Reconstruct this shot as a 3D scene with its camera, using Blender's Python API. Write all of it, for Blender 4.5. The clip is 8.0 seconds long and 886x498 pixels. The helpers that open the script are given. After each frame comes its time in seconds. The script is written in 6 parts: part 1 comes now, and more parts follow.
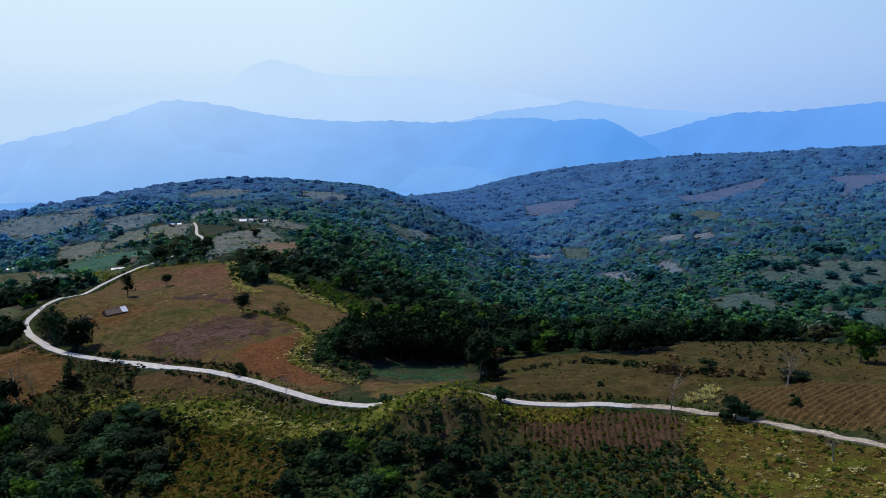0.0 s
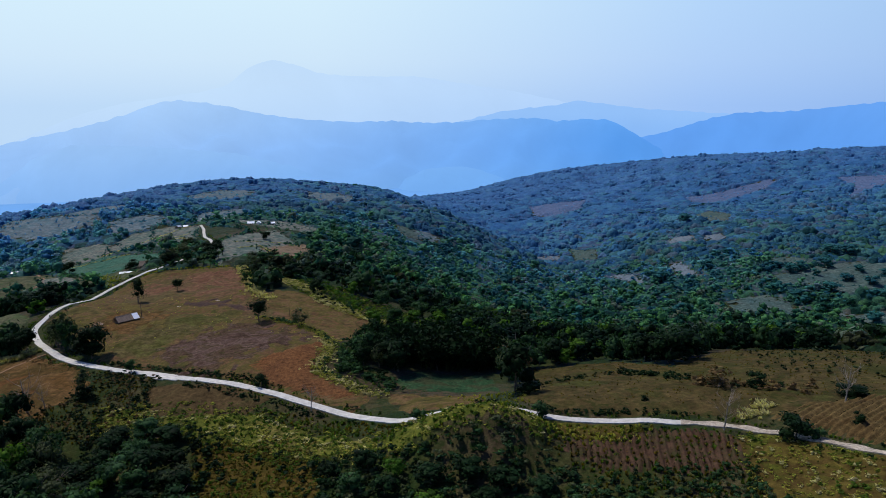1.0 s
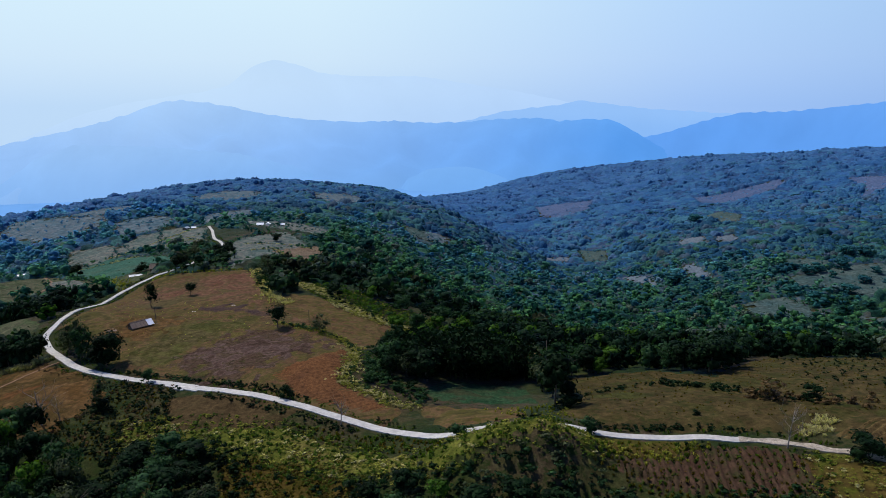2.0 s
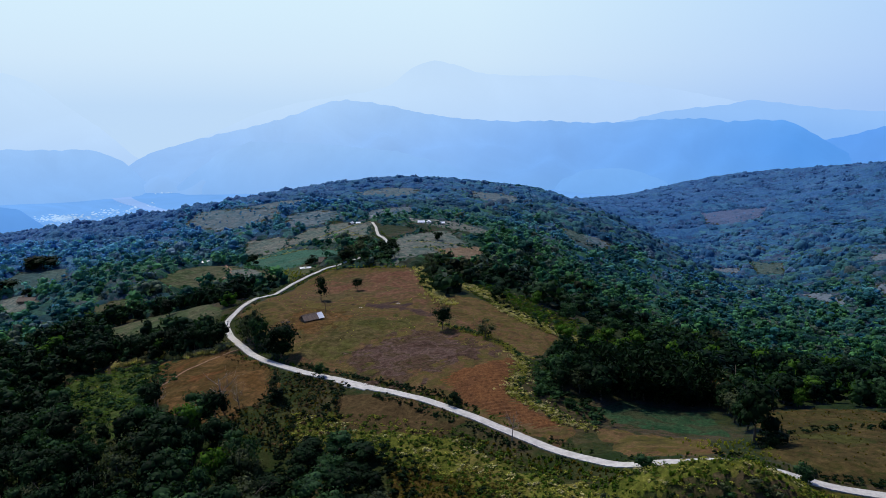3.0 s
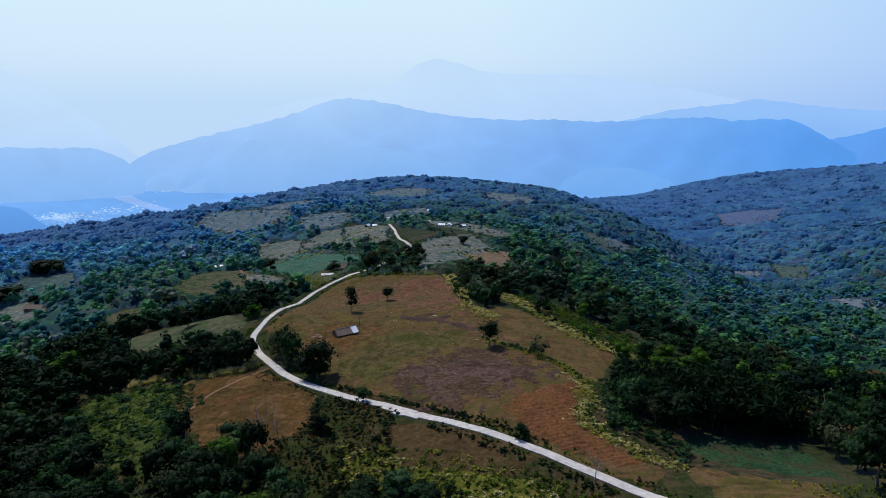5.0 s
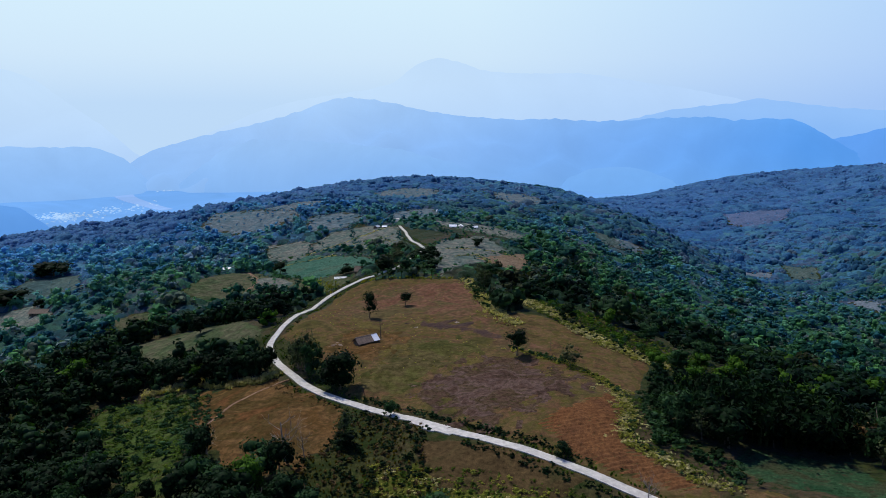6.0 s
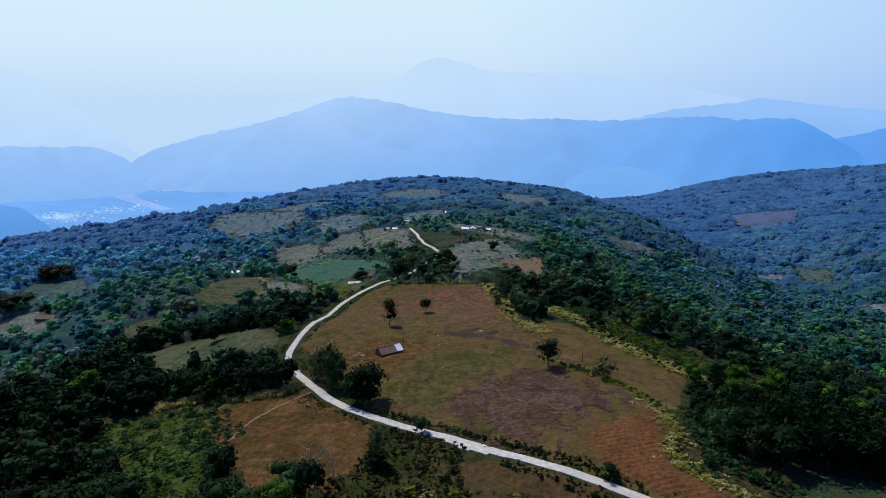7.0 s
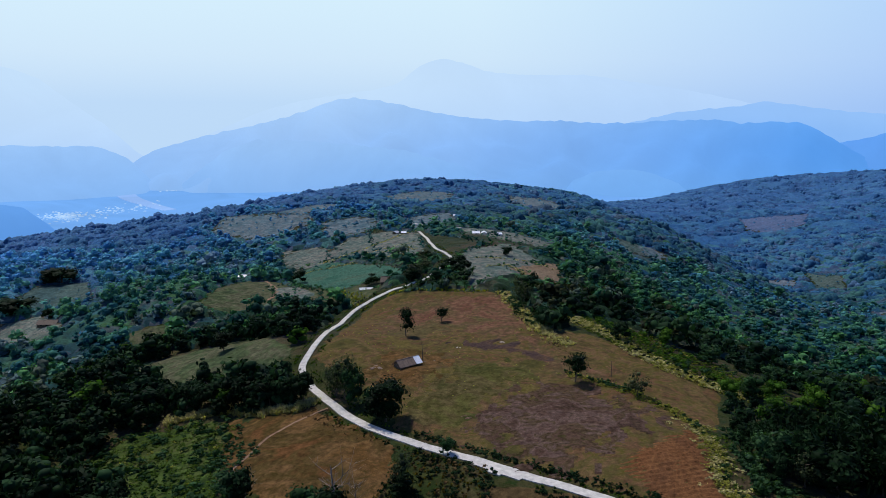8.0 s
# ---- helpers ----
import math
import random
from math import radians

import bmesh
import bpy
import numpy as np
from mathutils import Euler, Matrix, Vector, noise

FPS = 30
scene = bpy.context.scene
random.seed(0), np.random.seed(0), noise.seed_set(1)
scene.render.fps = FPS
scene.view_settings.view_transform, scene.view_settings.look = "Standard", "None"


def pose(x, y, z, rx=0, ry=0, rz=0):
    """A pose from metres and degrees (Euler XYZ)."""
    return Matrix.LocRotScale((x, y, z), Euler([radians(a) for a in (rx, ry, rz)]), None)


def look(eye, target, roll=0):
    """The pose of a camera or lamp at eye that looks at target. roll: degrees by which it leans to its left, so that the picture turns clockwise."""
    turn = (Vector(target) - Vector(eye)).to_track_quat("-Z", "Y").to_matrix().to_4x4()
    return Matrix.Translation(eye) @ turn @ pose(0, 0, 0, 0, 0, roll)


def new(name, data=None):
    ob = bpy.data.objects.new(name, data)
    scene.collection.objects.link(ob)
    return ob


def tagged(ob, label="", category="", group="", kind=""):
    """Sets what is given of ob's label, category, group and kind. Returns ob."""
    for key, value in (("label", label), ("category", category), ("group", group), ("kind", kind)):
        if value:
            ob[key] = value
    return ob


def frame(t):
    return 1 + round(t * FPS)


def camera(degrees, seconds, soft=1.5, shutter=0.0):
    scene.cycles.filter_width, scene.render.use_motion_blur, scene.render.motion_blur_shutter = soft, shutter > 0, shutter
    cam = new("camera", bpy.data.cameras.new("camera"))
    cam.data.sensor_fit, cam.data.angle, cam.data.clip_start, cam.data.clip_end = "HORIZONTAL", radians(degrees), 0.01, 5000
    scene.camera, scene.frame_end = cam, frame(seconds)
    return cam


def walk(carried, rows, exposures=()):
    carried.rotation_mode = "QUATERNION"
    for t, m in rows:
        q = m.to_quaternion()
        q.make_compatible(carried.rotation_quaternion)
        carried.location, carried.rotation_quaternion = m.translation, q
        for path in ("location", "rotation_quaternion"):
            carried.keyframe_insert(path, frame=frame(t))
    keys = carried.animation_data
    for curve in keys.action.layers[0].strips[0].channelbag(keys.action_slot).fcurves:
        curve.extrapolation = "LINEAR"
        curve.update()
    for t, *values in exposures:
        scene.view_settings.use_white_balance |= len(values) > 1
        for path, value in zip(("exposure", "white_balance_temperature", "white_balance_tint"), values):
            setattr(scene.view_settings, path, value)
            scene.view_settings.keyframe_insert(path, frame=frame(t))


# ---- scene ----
cam = camera(64.3, 8.0, soft=0.8)
METRES, EYE, TILT, LEAN, TURN = 110.0, 100.0, -11.5, 0.0, 0.0
ROWS = [
    (0.0, 0.0, 0.0, 0.0, 0.0, 0.0, 0.0),
    (0.5, -0.042, 0.0438, 0.0085, -0.01, 0.01, 0.01),
    (1.0, -0.0859, 0.0894, 0.016, -0.03, 0.03, 0.04),
    (1.9, -0.166, 0.1707, 0.0279, 0.0, 0.03, 0.04),
    (2.1, -0.1838, 0.1888, 0.0306, 0.15, 0.03, 0.02),
    (2.2, -0.1927, 0.1978, 0.0319, 1.1, 0.03, -0.12),
    (2.3, -0.2017, 0.2068, 0.0332, 3.19, 0.03, -0.5),
    (2.4, -0.2106, 0.2159, 0.0346, 6.1, 0.01, -1.15),
    (2.5, -0.2195, 0.2249, 0.0359, 8.47, -0.04, -1.7),
    (2.6, -0.2276, 0.2345, 0.0376, 10.55, -0.13, -2.1),
    (2.7, -0.2358, 0.2440, 0.0392, 11.5, -0.2, -2.3),
    (2.8, -0.2439, 0.2534, 0.0408, 11.9, -0.23, -2.4),
    (3.0, -0.2602, 0.2717, 0.044, 12.05, -0.25, -2.43),
    (3.5, -0.3061, 0.3124, 0.0523, 12.02, -0.3, -2.47),
    (4.0, -0.3527, 0.3521, 0.0598, 12.04, -0.33, -2.48),
    (4.5, -0.403, 0.3922, 0.0665, 12.03, -0.35, -2.52),
    (6.0, -0.5538, 0.5018, 0.0874, 11.98, -0.42, -2.58),
    (6.5, -0.6059, 0.5379, 0.0962, 11.97, -0.46, -2.58),
    (7.0, -0.6555, 0.5719, 0.1052, 11.96, -0.46, -2.6),
    (7.5, -0.7018, 0.6125, 0.1133, 12.02, -0.41, -2.77),
    (8.0, -0.7393, 0.6563, 0.1215, 12.04, -0.34, -2.94),
]
walk(cam, [(t, pose(0, 0, EYE, TILT, LEAN, TURN) @ pose(METRES * x, METRES * y, METRES * z, 90 + pitch, roll, yaw)) for t, x, y, z, yaw, pitch, roll in ROWS])

# ---- light ----
SKY, HAZE = 0.12, 0.93                # strength of the clear sky; share of haze over it
SUN_AZ, SUN_EL = -50.0, 58.0          # degrees: azimuth from +y towards +x, elevation
scene.view_settings.exposure = 0.0
world = bpy.data.worlds.new("sky")
scene.world = world
world.use_nodes = True
wn = world.node_tree
wn.nodes.clear()
sky = wn.nodes.new("ShaderNodeTexSky")
sky.sky_type, sky.sun_disc = "NISHITA", False
sky.sun_elevation, sky.sun_rotation = radians(SUN_EL), radians(SUN_AZ)
sky.altitude, sky.air_density, sky.dust_density, sky.ozone_density = 300, 1.6, 2.5, 4.0
wbg = wn.nodes.new("ShaderNodeBackground")
wout = wn.nodes.new("ShaderNodeOutputWorld")
# hazy air: pale near the horizon, deeper blue overhead, laid over the clear sky
wco = wn.nodes.new("ShaderNodeTexCoord")
wsep = wn.nodes.new("ShaderNodeSeparateXYZ")
wn.links.new(wco.outputs["Generated"], wsep.inputs[0])
wramp = wn.nodes.new("ShaderNodeValToRGB")
stops = [(0.0, (0.53, 0.74, 1.0)), (0.06, (0.62, 0.81, 1.0)), (0.26, (0.74, 0.95, 1.0)), (0.40, (0.18, 0.36, 0.74)), (0.65, (0.045, 0.13, 0.48)), (1.0, (0.03, 0.095, 0.40))]
while len(wramp.color_ramp.elements) < len(stops):
    wramp.color_ramp.elements.new(0.5)
for el, (p, c) in zip(wramp.color_ramp.elements, stops):
    el.position, el.color = p, (*c, 1)
wn.links.new(wsep.outputs[2], wramp.inputs[0])
wdot = wn.nodes.new("ShaderNodeVectorMath")
wdot.operation = "DOT_PRODUCT"
wdot.inputs[1].default_value = (math.sin(radians(SUN_AZ)), math.cos(radians(SUN_AZ)), 0.0)
wn.links.new(wco.outputs["Generated"], wdot.inputs[0])
wside = wn.nodes.new("ShaderNodeMapRange")      # haze is brightest towards the sun, bluer and dimmer away from it
wside.inputs["From Min"].default_value, wside.inputs["From Max"].default_value = -0.95, 0.95
wn.links.new(wdot.outputs["Value"], wside.inputs[0])
wtint = wn.nodes.new("ShaderNodeValToRGB")
tints = [(0.0, (0.36, 0.42, 0.52)), (0.45, (0.46, 0.60, 0.86)), (0.68, (0.69, 0.785, 0.985)), (0.90, (1.0, 1.0, 1.0)), (1.0, (1.0, 1.0, 1.0))]
while len(wtint.color_ramp.elements) < len(tints):
    wtint.color_ramp.elements.new(0.5)
for el, (p, c) in zip(wtint.color_ramp.elements, tints):
    el.position, el.color = p, (*c, 1)
wn.links.new(wside.outputs[0], wtint.inputs[0])
whaze = wn.nodes.new("ShaderNodeMix")
whaze.data_type, whaze.blend_type = "RGBA", "MULTIPLY"
whaze.inputs[0].default_value = 1.0
wn.links.new(wramp.outputs[0], whaze.inputs[6])
wn.links.new(wtint.outputs[0], whaze.inputs[7])
wsky = wn.nodes.new("ShaderNodeMix")
wsky.data_type, wsky.blend_type = "RGBA", "MULTIPLY"
wsky.inputs[0].default_value = 1.0
wsky.inputs[7].default_value = (SKY, SKY, SKY, 1)
wn.links.new(sky.outputs[0], wsky.inputs[6])
wmix = wn.nodes.new("ShaderNodeMix")
wmix.data_type = "RGBA"
wmix.inputs[0].default_value = HAZE
wn.links.new(wsky.outputs[2], wmix.inputs[6])
wn.links.new(whaze.outputs[2], wmix.inputs[7])
wn.links.new(wmix.outputs[2], wbg.inputs[0])
wn.links.new(wbg.outputs[0], wout.inputs[0])

sun_data = bpy.data.lights.new("sun", "SUN")
sun_data.energy, sun_data.angle, sun_data.color = 3.7, radians(0.8), (1.0, 0.95, 0.90)
sun = new("sun", sun_data)
sun_way = Vector((math.sin(radians(SUN_AZ)) * math.cos(radians(SUN_EL)), math.cos(radians(SUN_AZ)) * math.cos(radians(SUN_EL)), math.sin(radians(SUN_EL))))
sun.matrix_world = look(sun_way * 900, (0, 0, 0))


# ---- materials ----
def nodes_of(name):
    m = bpy.data.materials.new(name)
    m.use_nodes = True
    nt = m.node_tree
    nt.nodes.clear()
    out = nt.nodes.new("ShaderNodeOutputMaterial")
    bsdf = nt.nodes.new("ShaderNodeBsdfPrincipled")
    nt.links.new(bsdf.outputs[0], out.inputs[0])
    return m, nt, bsdf, out


def ramp(nt, cols, lo=0.36, hi=0.64):
    r = nt.nodes.new("ShaderNodeValToRGB")
    e = r.color_ramp.elements
    while len(e) < len(cols):
        e.new(0.5)
    for i, c in enumerate(cols):
        e[i].position = lo + (hi - lo) * i / (len(cols) - 1)
        e[i].color = (*c, 1)
    return r


def noise_tex(nt, scale, detail=4, rough=0.6, coords=None, distort=0.0):
    n = nt.nodes.new("ShaderNodeTexNoise")
    n.inputs["Scale"].default_value, n.inputs["Detail"].default_value = scale, detail
    n.inputs["Roughness"].default_value, n.inputs["Distortion"].default_value = rough, distort
    if coords:
        nt.links.new(coords, n.inputs["Vector"])
    return n


def mixed(nt, fac, a, b, kind="MIX"):
    m = nt.nodes.new("ShaderNodeMix")
    m.data_type, m.blend_type = "RGBA", kind
    for value, socket in ((fac, m.inputs[0]), (a, m.inputs[6]), (b, m.inputs[7])):
        if hasattr(value, "is_output"):
            nt.links.new(value, socket)
        elif isinstance(value, (int, float)):
            socket.default_value = value
        else:
            socket.default_value = (*value, 1)
    return m.outputs[2]


def surface(name, cols, big=0.05, fine=1.2, grain=6.0, bump=0.4, rough=0.95, spec=0.02, speck=None, speck_amount=0.35, haze_sheen=0.0):
    """Earth, grass or stone: broad patches, tufts a metre across, and grain."""
    m, nt, bsdf, out = nodes_of(name)
    cols = [(r, g, b * 1.35 if b < 0.6 * g else b) for r, g, b in cols]
    co = nt.nodes.new("ShaderNodeTexCoord").outputs["Object"]
    n1 = noise_tex(nt, big, 5, 0.62, co, 0.6)
    n2 = noise_tex(nt, fine, 5, 0.7, co)
    n3 = noise_tex(nt, grain, 3, 0.7, co)
    r1 = ramp(nt, cols)
    nt.links.new(n1.outputs[0], r1.inputs[0])
    r2 = ramp(nt, [(0.45, 0.45, 0.45), (1.5, 1.5, 1.46)], 0.34, 0.68)
    nt.links.new(n2.outputs[0], r2.inputs[0])
    c = mixed(nt, 0.85, r1.outputs[0], r2.outputs[0], "MULTIPLY")
    r3 = ramp(nt, [(0.6, 0.6, 0.6), (1.3, 1.3, 1.3)], 0.35, 0.65)
    nt.links.new(n3.outputs[0], r3.inputs[0])
    c = mixed(nt, 0.6, c, r3.outputs[0], "MULTIPLY")
    if speck:
        n4 = noise_tex(nt, 0.35, 6, 0.75, co, 0.3)
        r4 = ramp(nt, [(0, 0, 0), (1, 1, 1)], 0.62 - speck_amount * 0.25, 0.74 - speck_amount * 0.25)
        nt.links.new(n4.outputs[0], r4.inputs[0])
        c = mixed(nt, r4.outputs[0], c, speck)
    nt.links.new(c, bsdf.inputs["Base Color"])
    bsdf.inputs["Roughness"].default_value = rough
    bsdf.inputs["Specular IOR Level"].default_value = spec
    # blue sheen at grazing angles stands in for distance haze
    bsdf.inputs["Sheen Weight"].default_value, bsdf.inputs["Sheen Roughness"].default_value = haze_sheen, 0.3
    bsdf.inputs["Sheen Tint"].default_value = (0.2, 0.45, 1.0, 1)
    b = nt.nodes.new("ShaderNodeBump")
    b.inputs["Strength"].default_value, b.inputs["Distance"].default_value = bump, 0.5
    nt.links.new(n2.outputs[0], b.inputs["Height"])
    nt.links.new(b.outputs[0], bsdf.inputs["Normal"])
    return m


def foliage(name, dark, light, patch=0.06, glow=0.25, sheen=0.0, rough=0.6, tint=(0.2, 0.45, 1.0), clump=0.0, contrast=1.0, cool=0.5, island=0.9):
    """Leaves: every leaf its own tone, every crown its own hue, and some light let through."""
    m, nt, bsdf, out = nodes_of(name)
    dark, light = [(r, g, max(b, cool * min(r * 2, g))) for r, g, b in (dark, light)]
    geo = nt.nodes.new("ShaderNodeNewGeometry")
    n1 = noise_tex(nt, patch, 3, 0.6, geo.outputs["Position"])
    r1 = ramp(nt, [dark, tuple((a + b) / 2 for a, b in zip(dark, light)), light], 0.32, 0.68)
    nt.links.new(n1.outputs[0], r1.inputs[0])
    r2 = ramp(nt, [(0.45, 0.45, 0.5), (1.65, 1.6, 1.3)], 0.0, 1.0)
    nt.links.new(geo.outputs["Random Per Island"], r2.inputs[0])
    c = mixed(nt, island, r1.outputs[0], r2.outputs[0], "MULTIPLY")
    if clump:
        # dark gaps between leaf clumps are painted in, matching the bump's hollows
        n3 = noise_tex(nt, clump, 4, 0.75, geo.outputs["Position"])
        r3 = ramp(nt, [(0.25, 0.25, 0.3), (1.9, 1.85, 1.7)], 0.36, 0.66)
        nt.links.new(n3.outputs[0], r3.inputs[0])
        c = mixed(nt, 0.9 * contrast, r1.outputs[0], r3.outputs[0], "MULTIPLY")
        bp = nt.nodes.new("ShaderNodeBump")
        bp.inputs["Strength"].default_value, bp.inputs["Distance"].default_value = 0.7 * contrast, 1.2
        nt.links.new(n3.outputs[0], bp.inputs["Height"])
        nt.links.new(bp.outputs[0], bsdf.inputs["Normal"])
    nt.links.new(c, bsdf.inputs["Base Color"])
    bsdf.inputs["Roughness"].default_value = rough
    bsdf.inputs["Specular IOR Level"].default_value = 0.03
    bsdf.inputs["Sheen Weight"].default_value = sheen
    bsdf.inputs["Sheen Roughness"].default_value = 0.85
    bsdf.inputs["Sheen Tint"].default_value = (*tint, 1)
    tr = nt.nodes.new("ShaderNodeBsdfTranslucent")
    c2 = mixed(nt, 1.0, c, (1.0, 1.15, 0.35), "MULTIPLY")
    nt.links.new(c2, tr.inputs[0])
    mx = nt.nodes.new("ShaderNodeMixShader")
    mx.inputs[0].default_value = glow
    nt.links.new(bsdf.outputs[0], mx.inputs[1])
    nt.links.new(tr.outputs[0], mx.inputs[2])
    nt.links.new(mx.outputs[0], out.inputs[0])
    return m


def plain(name, col, rough=0.7, metal=0.0, vary=0.35, scale=2.0, bump=0.1):
    m, nt, bsdf, out = nodes_of(name)
    co = nt.nodes.new("ShaderNodeTexCoord").outputs["Object"]
    n = noise_tex(nt, scale, 6, 0.7, co)
    r = ramp(nt, [tuple(v * (1 - vary) for v in col), tuple(min(1, v * (1 + vary)) for v in col)])
    nt.links.new(n.outputs[0], r.inputs[0])
    nt.links.new(r.outputs[0], bsdf.inputs["Base Color"])
    bsdf.inputs["Roughness"].default_value, bsdf.inputs["Metallic"].default_value = rough, metal
    b = nt.nodes.new("ShaderNodeBump")
    b.inputs["Strength"].default_value, b.inputs["Distance"].default_value = bump, 0.1
    nt.links.new(n.outputs[0], b.inputs["Height"])
    nt.links.new(b.outputs[0], bsdf.inputs["Normal"])
    return m


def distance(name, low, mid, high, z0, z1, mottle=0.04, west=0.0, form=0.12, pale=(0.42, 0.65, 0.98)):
    """Far hills with the blue of miles of daylight haze painted in as glow: a plain backdrop, with a little of the
    sun's modelling.
    """
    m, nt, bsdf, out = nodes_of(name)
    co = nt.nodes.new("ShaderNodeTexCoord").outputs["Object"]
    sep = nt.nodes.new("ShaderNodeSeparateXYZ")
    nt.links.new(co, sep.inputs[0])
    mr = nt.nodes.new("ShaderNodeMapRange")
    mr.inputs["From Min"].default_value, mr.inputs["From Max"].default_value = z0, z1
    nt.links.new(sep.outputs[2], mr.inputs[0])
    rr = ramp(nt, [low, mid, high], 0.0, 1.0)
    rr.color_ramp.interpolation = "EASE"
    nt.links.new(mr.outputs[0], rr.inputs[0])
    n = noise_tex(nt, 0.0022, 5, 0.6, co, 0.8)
    mx = nt.nodes.new("ShaderNodeMapRange")         # haze painted paler towards the sun's side
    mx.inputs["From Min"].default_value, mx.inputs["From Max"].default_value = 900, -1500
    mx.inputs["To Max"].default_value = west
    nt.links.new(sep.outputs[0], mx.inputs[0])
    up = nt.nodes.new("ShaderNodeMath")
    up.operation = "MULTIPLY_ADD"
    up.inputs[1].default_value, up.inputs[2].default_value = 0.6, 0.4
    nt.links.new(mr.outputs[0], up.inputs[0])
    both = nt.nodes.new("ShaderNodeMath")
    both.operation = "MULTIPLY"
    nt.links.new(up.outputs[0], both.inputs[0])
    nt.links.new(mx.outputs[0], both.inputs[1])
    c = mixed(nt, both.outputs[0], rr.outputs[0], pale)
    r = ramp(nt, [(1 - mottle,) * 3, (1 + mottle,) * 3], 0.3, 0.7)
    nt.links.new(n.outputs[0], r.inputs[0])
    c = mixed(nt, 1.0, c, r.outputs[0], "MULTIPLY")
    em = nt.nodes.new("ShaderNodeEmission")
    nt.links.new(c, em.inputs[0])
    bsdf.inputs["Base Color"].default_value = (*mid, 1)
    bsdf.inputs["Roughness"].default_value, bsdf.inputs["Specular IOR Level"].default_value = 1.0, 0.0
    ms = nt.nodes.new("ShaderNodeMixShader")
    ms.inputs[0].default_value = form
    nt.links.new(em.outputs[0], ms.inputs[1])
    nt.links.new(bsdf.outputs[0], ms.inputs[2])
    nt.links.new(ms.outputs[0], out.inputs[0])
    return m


M_GROUND = surface("scrub_ground", [(0.016, 0.028, 0.006), (0.036, 0.040, 0.009), (0.062, 0.046, 0.018)], 0.03, 0.6, 4, 0.6, speck=(0.015, 0.028, 0.006), speck_amount=0.5, haze_sheen=0.08)
M_DRYGRASS = surface("dry_grass", [(0.05684, 0.05152, 0.01312), (0.09212, 0.06992, 0.01968), (0.1235, 0.0736, 0.02788), (0.07056, 0.06072, 0.01476), (0.1156, 0.06256, 0.0246), (0.07448, 0.05336, 0.01804), (0.1019, 0.07728, 0.01968)], 0.045, 0.35, 4, 0.5, speck=(0.0588, 0.05152, 0.01148), speck_amount=0.5)
M_TAN = surface("straw_stubble", [(0.088, 0.048, 0.012), (0.112, 0.064, 0.019), (0.058, 0.040, 0.010), (0.096, 0.046, 0.013)], 0.06, 0.6, 5, 0.4, speck=(0.042, 0.030, 0.008), speck_amount=0.3)
M_RED = surface("red_tilled_earth", [(0.112, 0.048, 0.015), (0.146, 0.068, 0.021), (0.088, 0.042, 0.016)], 0.05, 0.9, 5, 0.7)
M_UPRED = surface("reddish_fallow", [(0.100, 0.048, 0.022), (0.128, 0.066, 0.030), (0.090, 0.058, 0.022), (0.070, 0.060, 0.018), (0.120, 0.058, 0.026)], 0.05, 0.5, 5, 0.5, speck=(0.066, 0.056, 0.018), speck_amount=0.35)
M_PURPLE = surface("weathered_fallow", [(0.0448, 0.02888, 0.014), (0.064, 0.038, 0.021), (0.0928, 0.0608, 0.0364), (0.0496, 0.03496, 0.0126), (0.072, 0.04256, 0.0224), (0.04, 0.03344, 0.0098)], 0.1, 0.7, 4, 0.7, speck=(0.112, 0.0798, 0.049), speck_amount=0.12)
M_BURNT = surface("burnt_earth", [(0.034, 0.025, 0.024), (0.056, 0.037, 0.032), (0.082, 0.050, 0.030)], 0.12, 1.4, 6, 0.6)
M_OLIVE = surface("green_pasture", [(0.038, 0.056, 0.020), (0.060, 0.078, 0.026), (0.084, 0.080, 0.036), (0.050, 0.064, 0.022)], 0.06, 0.4, 5, 0.4, speck=(0.028, 0.044, 0.018), speck_amount=0.45)
M_CROP = surface("green_crop", [(0.030, 0.086, 0.044), (0.046, 0.108, 0.056), (0.058, 0.092, 0.046)], 0.05, 0.8, 4, 0.5)
M_BARE = surface("bare_soil", [(0.121, 0.0866, 0.0562), (0.171, 0.128, 0.085), (0.144, 0.0981, 0.0598)], 0.06, 0.8, 4, 0.3)
M_CONCRETE = plain("worn_concrete", (0.425, 0.405, 0.362), 0.85, 0.0, 0.22, 0.6, 0.08)
M_PATH = surface("trodden_dirt", [(0.188, 0.117, 0.0553), (0.229, 0.154, 0.0789)], 0.2, 1.5, 6, 0.3)
M_DIRTROAD = surface("pale_dirt_road", [(0.27, 0.225, 0.175), (0.36, 0.31, 0.25), (0.31, 0.26, 0.20)], 0.15, 1.2, 6, 0.3)
M_EHILL = surface("dull_dry_grass", [(0.0344, 0.03696, 0.008), (0.05504, 0.04704, 0.0112), (0.0688, 0.04872, 0.0144), (0.043, 0.0336, 0.0096), (0.04816, 0.04872, 0.0104)], 0.05, 0.5, 5, 0.5, speck=(0.0258, 0.03024, 0.008), speck_amount=0.45)
M_CANE = surface("dark_harvested_soil", [(0.050, 0.028, 0.013), (0.066, 0.038, 0.018), (0.042, 0.032, 0.012)], 0.07, 0.6, 4, 0.5, speck=(0.032, 0.034, 0.012), speck_amount=0.4)
M_FURROW = surface("tan_furrowed_earth", [(0.078, 0.052, 0.015), (0.100, 0.070, 0.021), (0.084, 0.054, 0.016)], 0.08, 0.9, 5, 0.5)
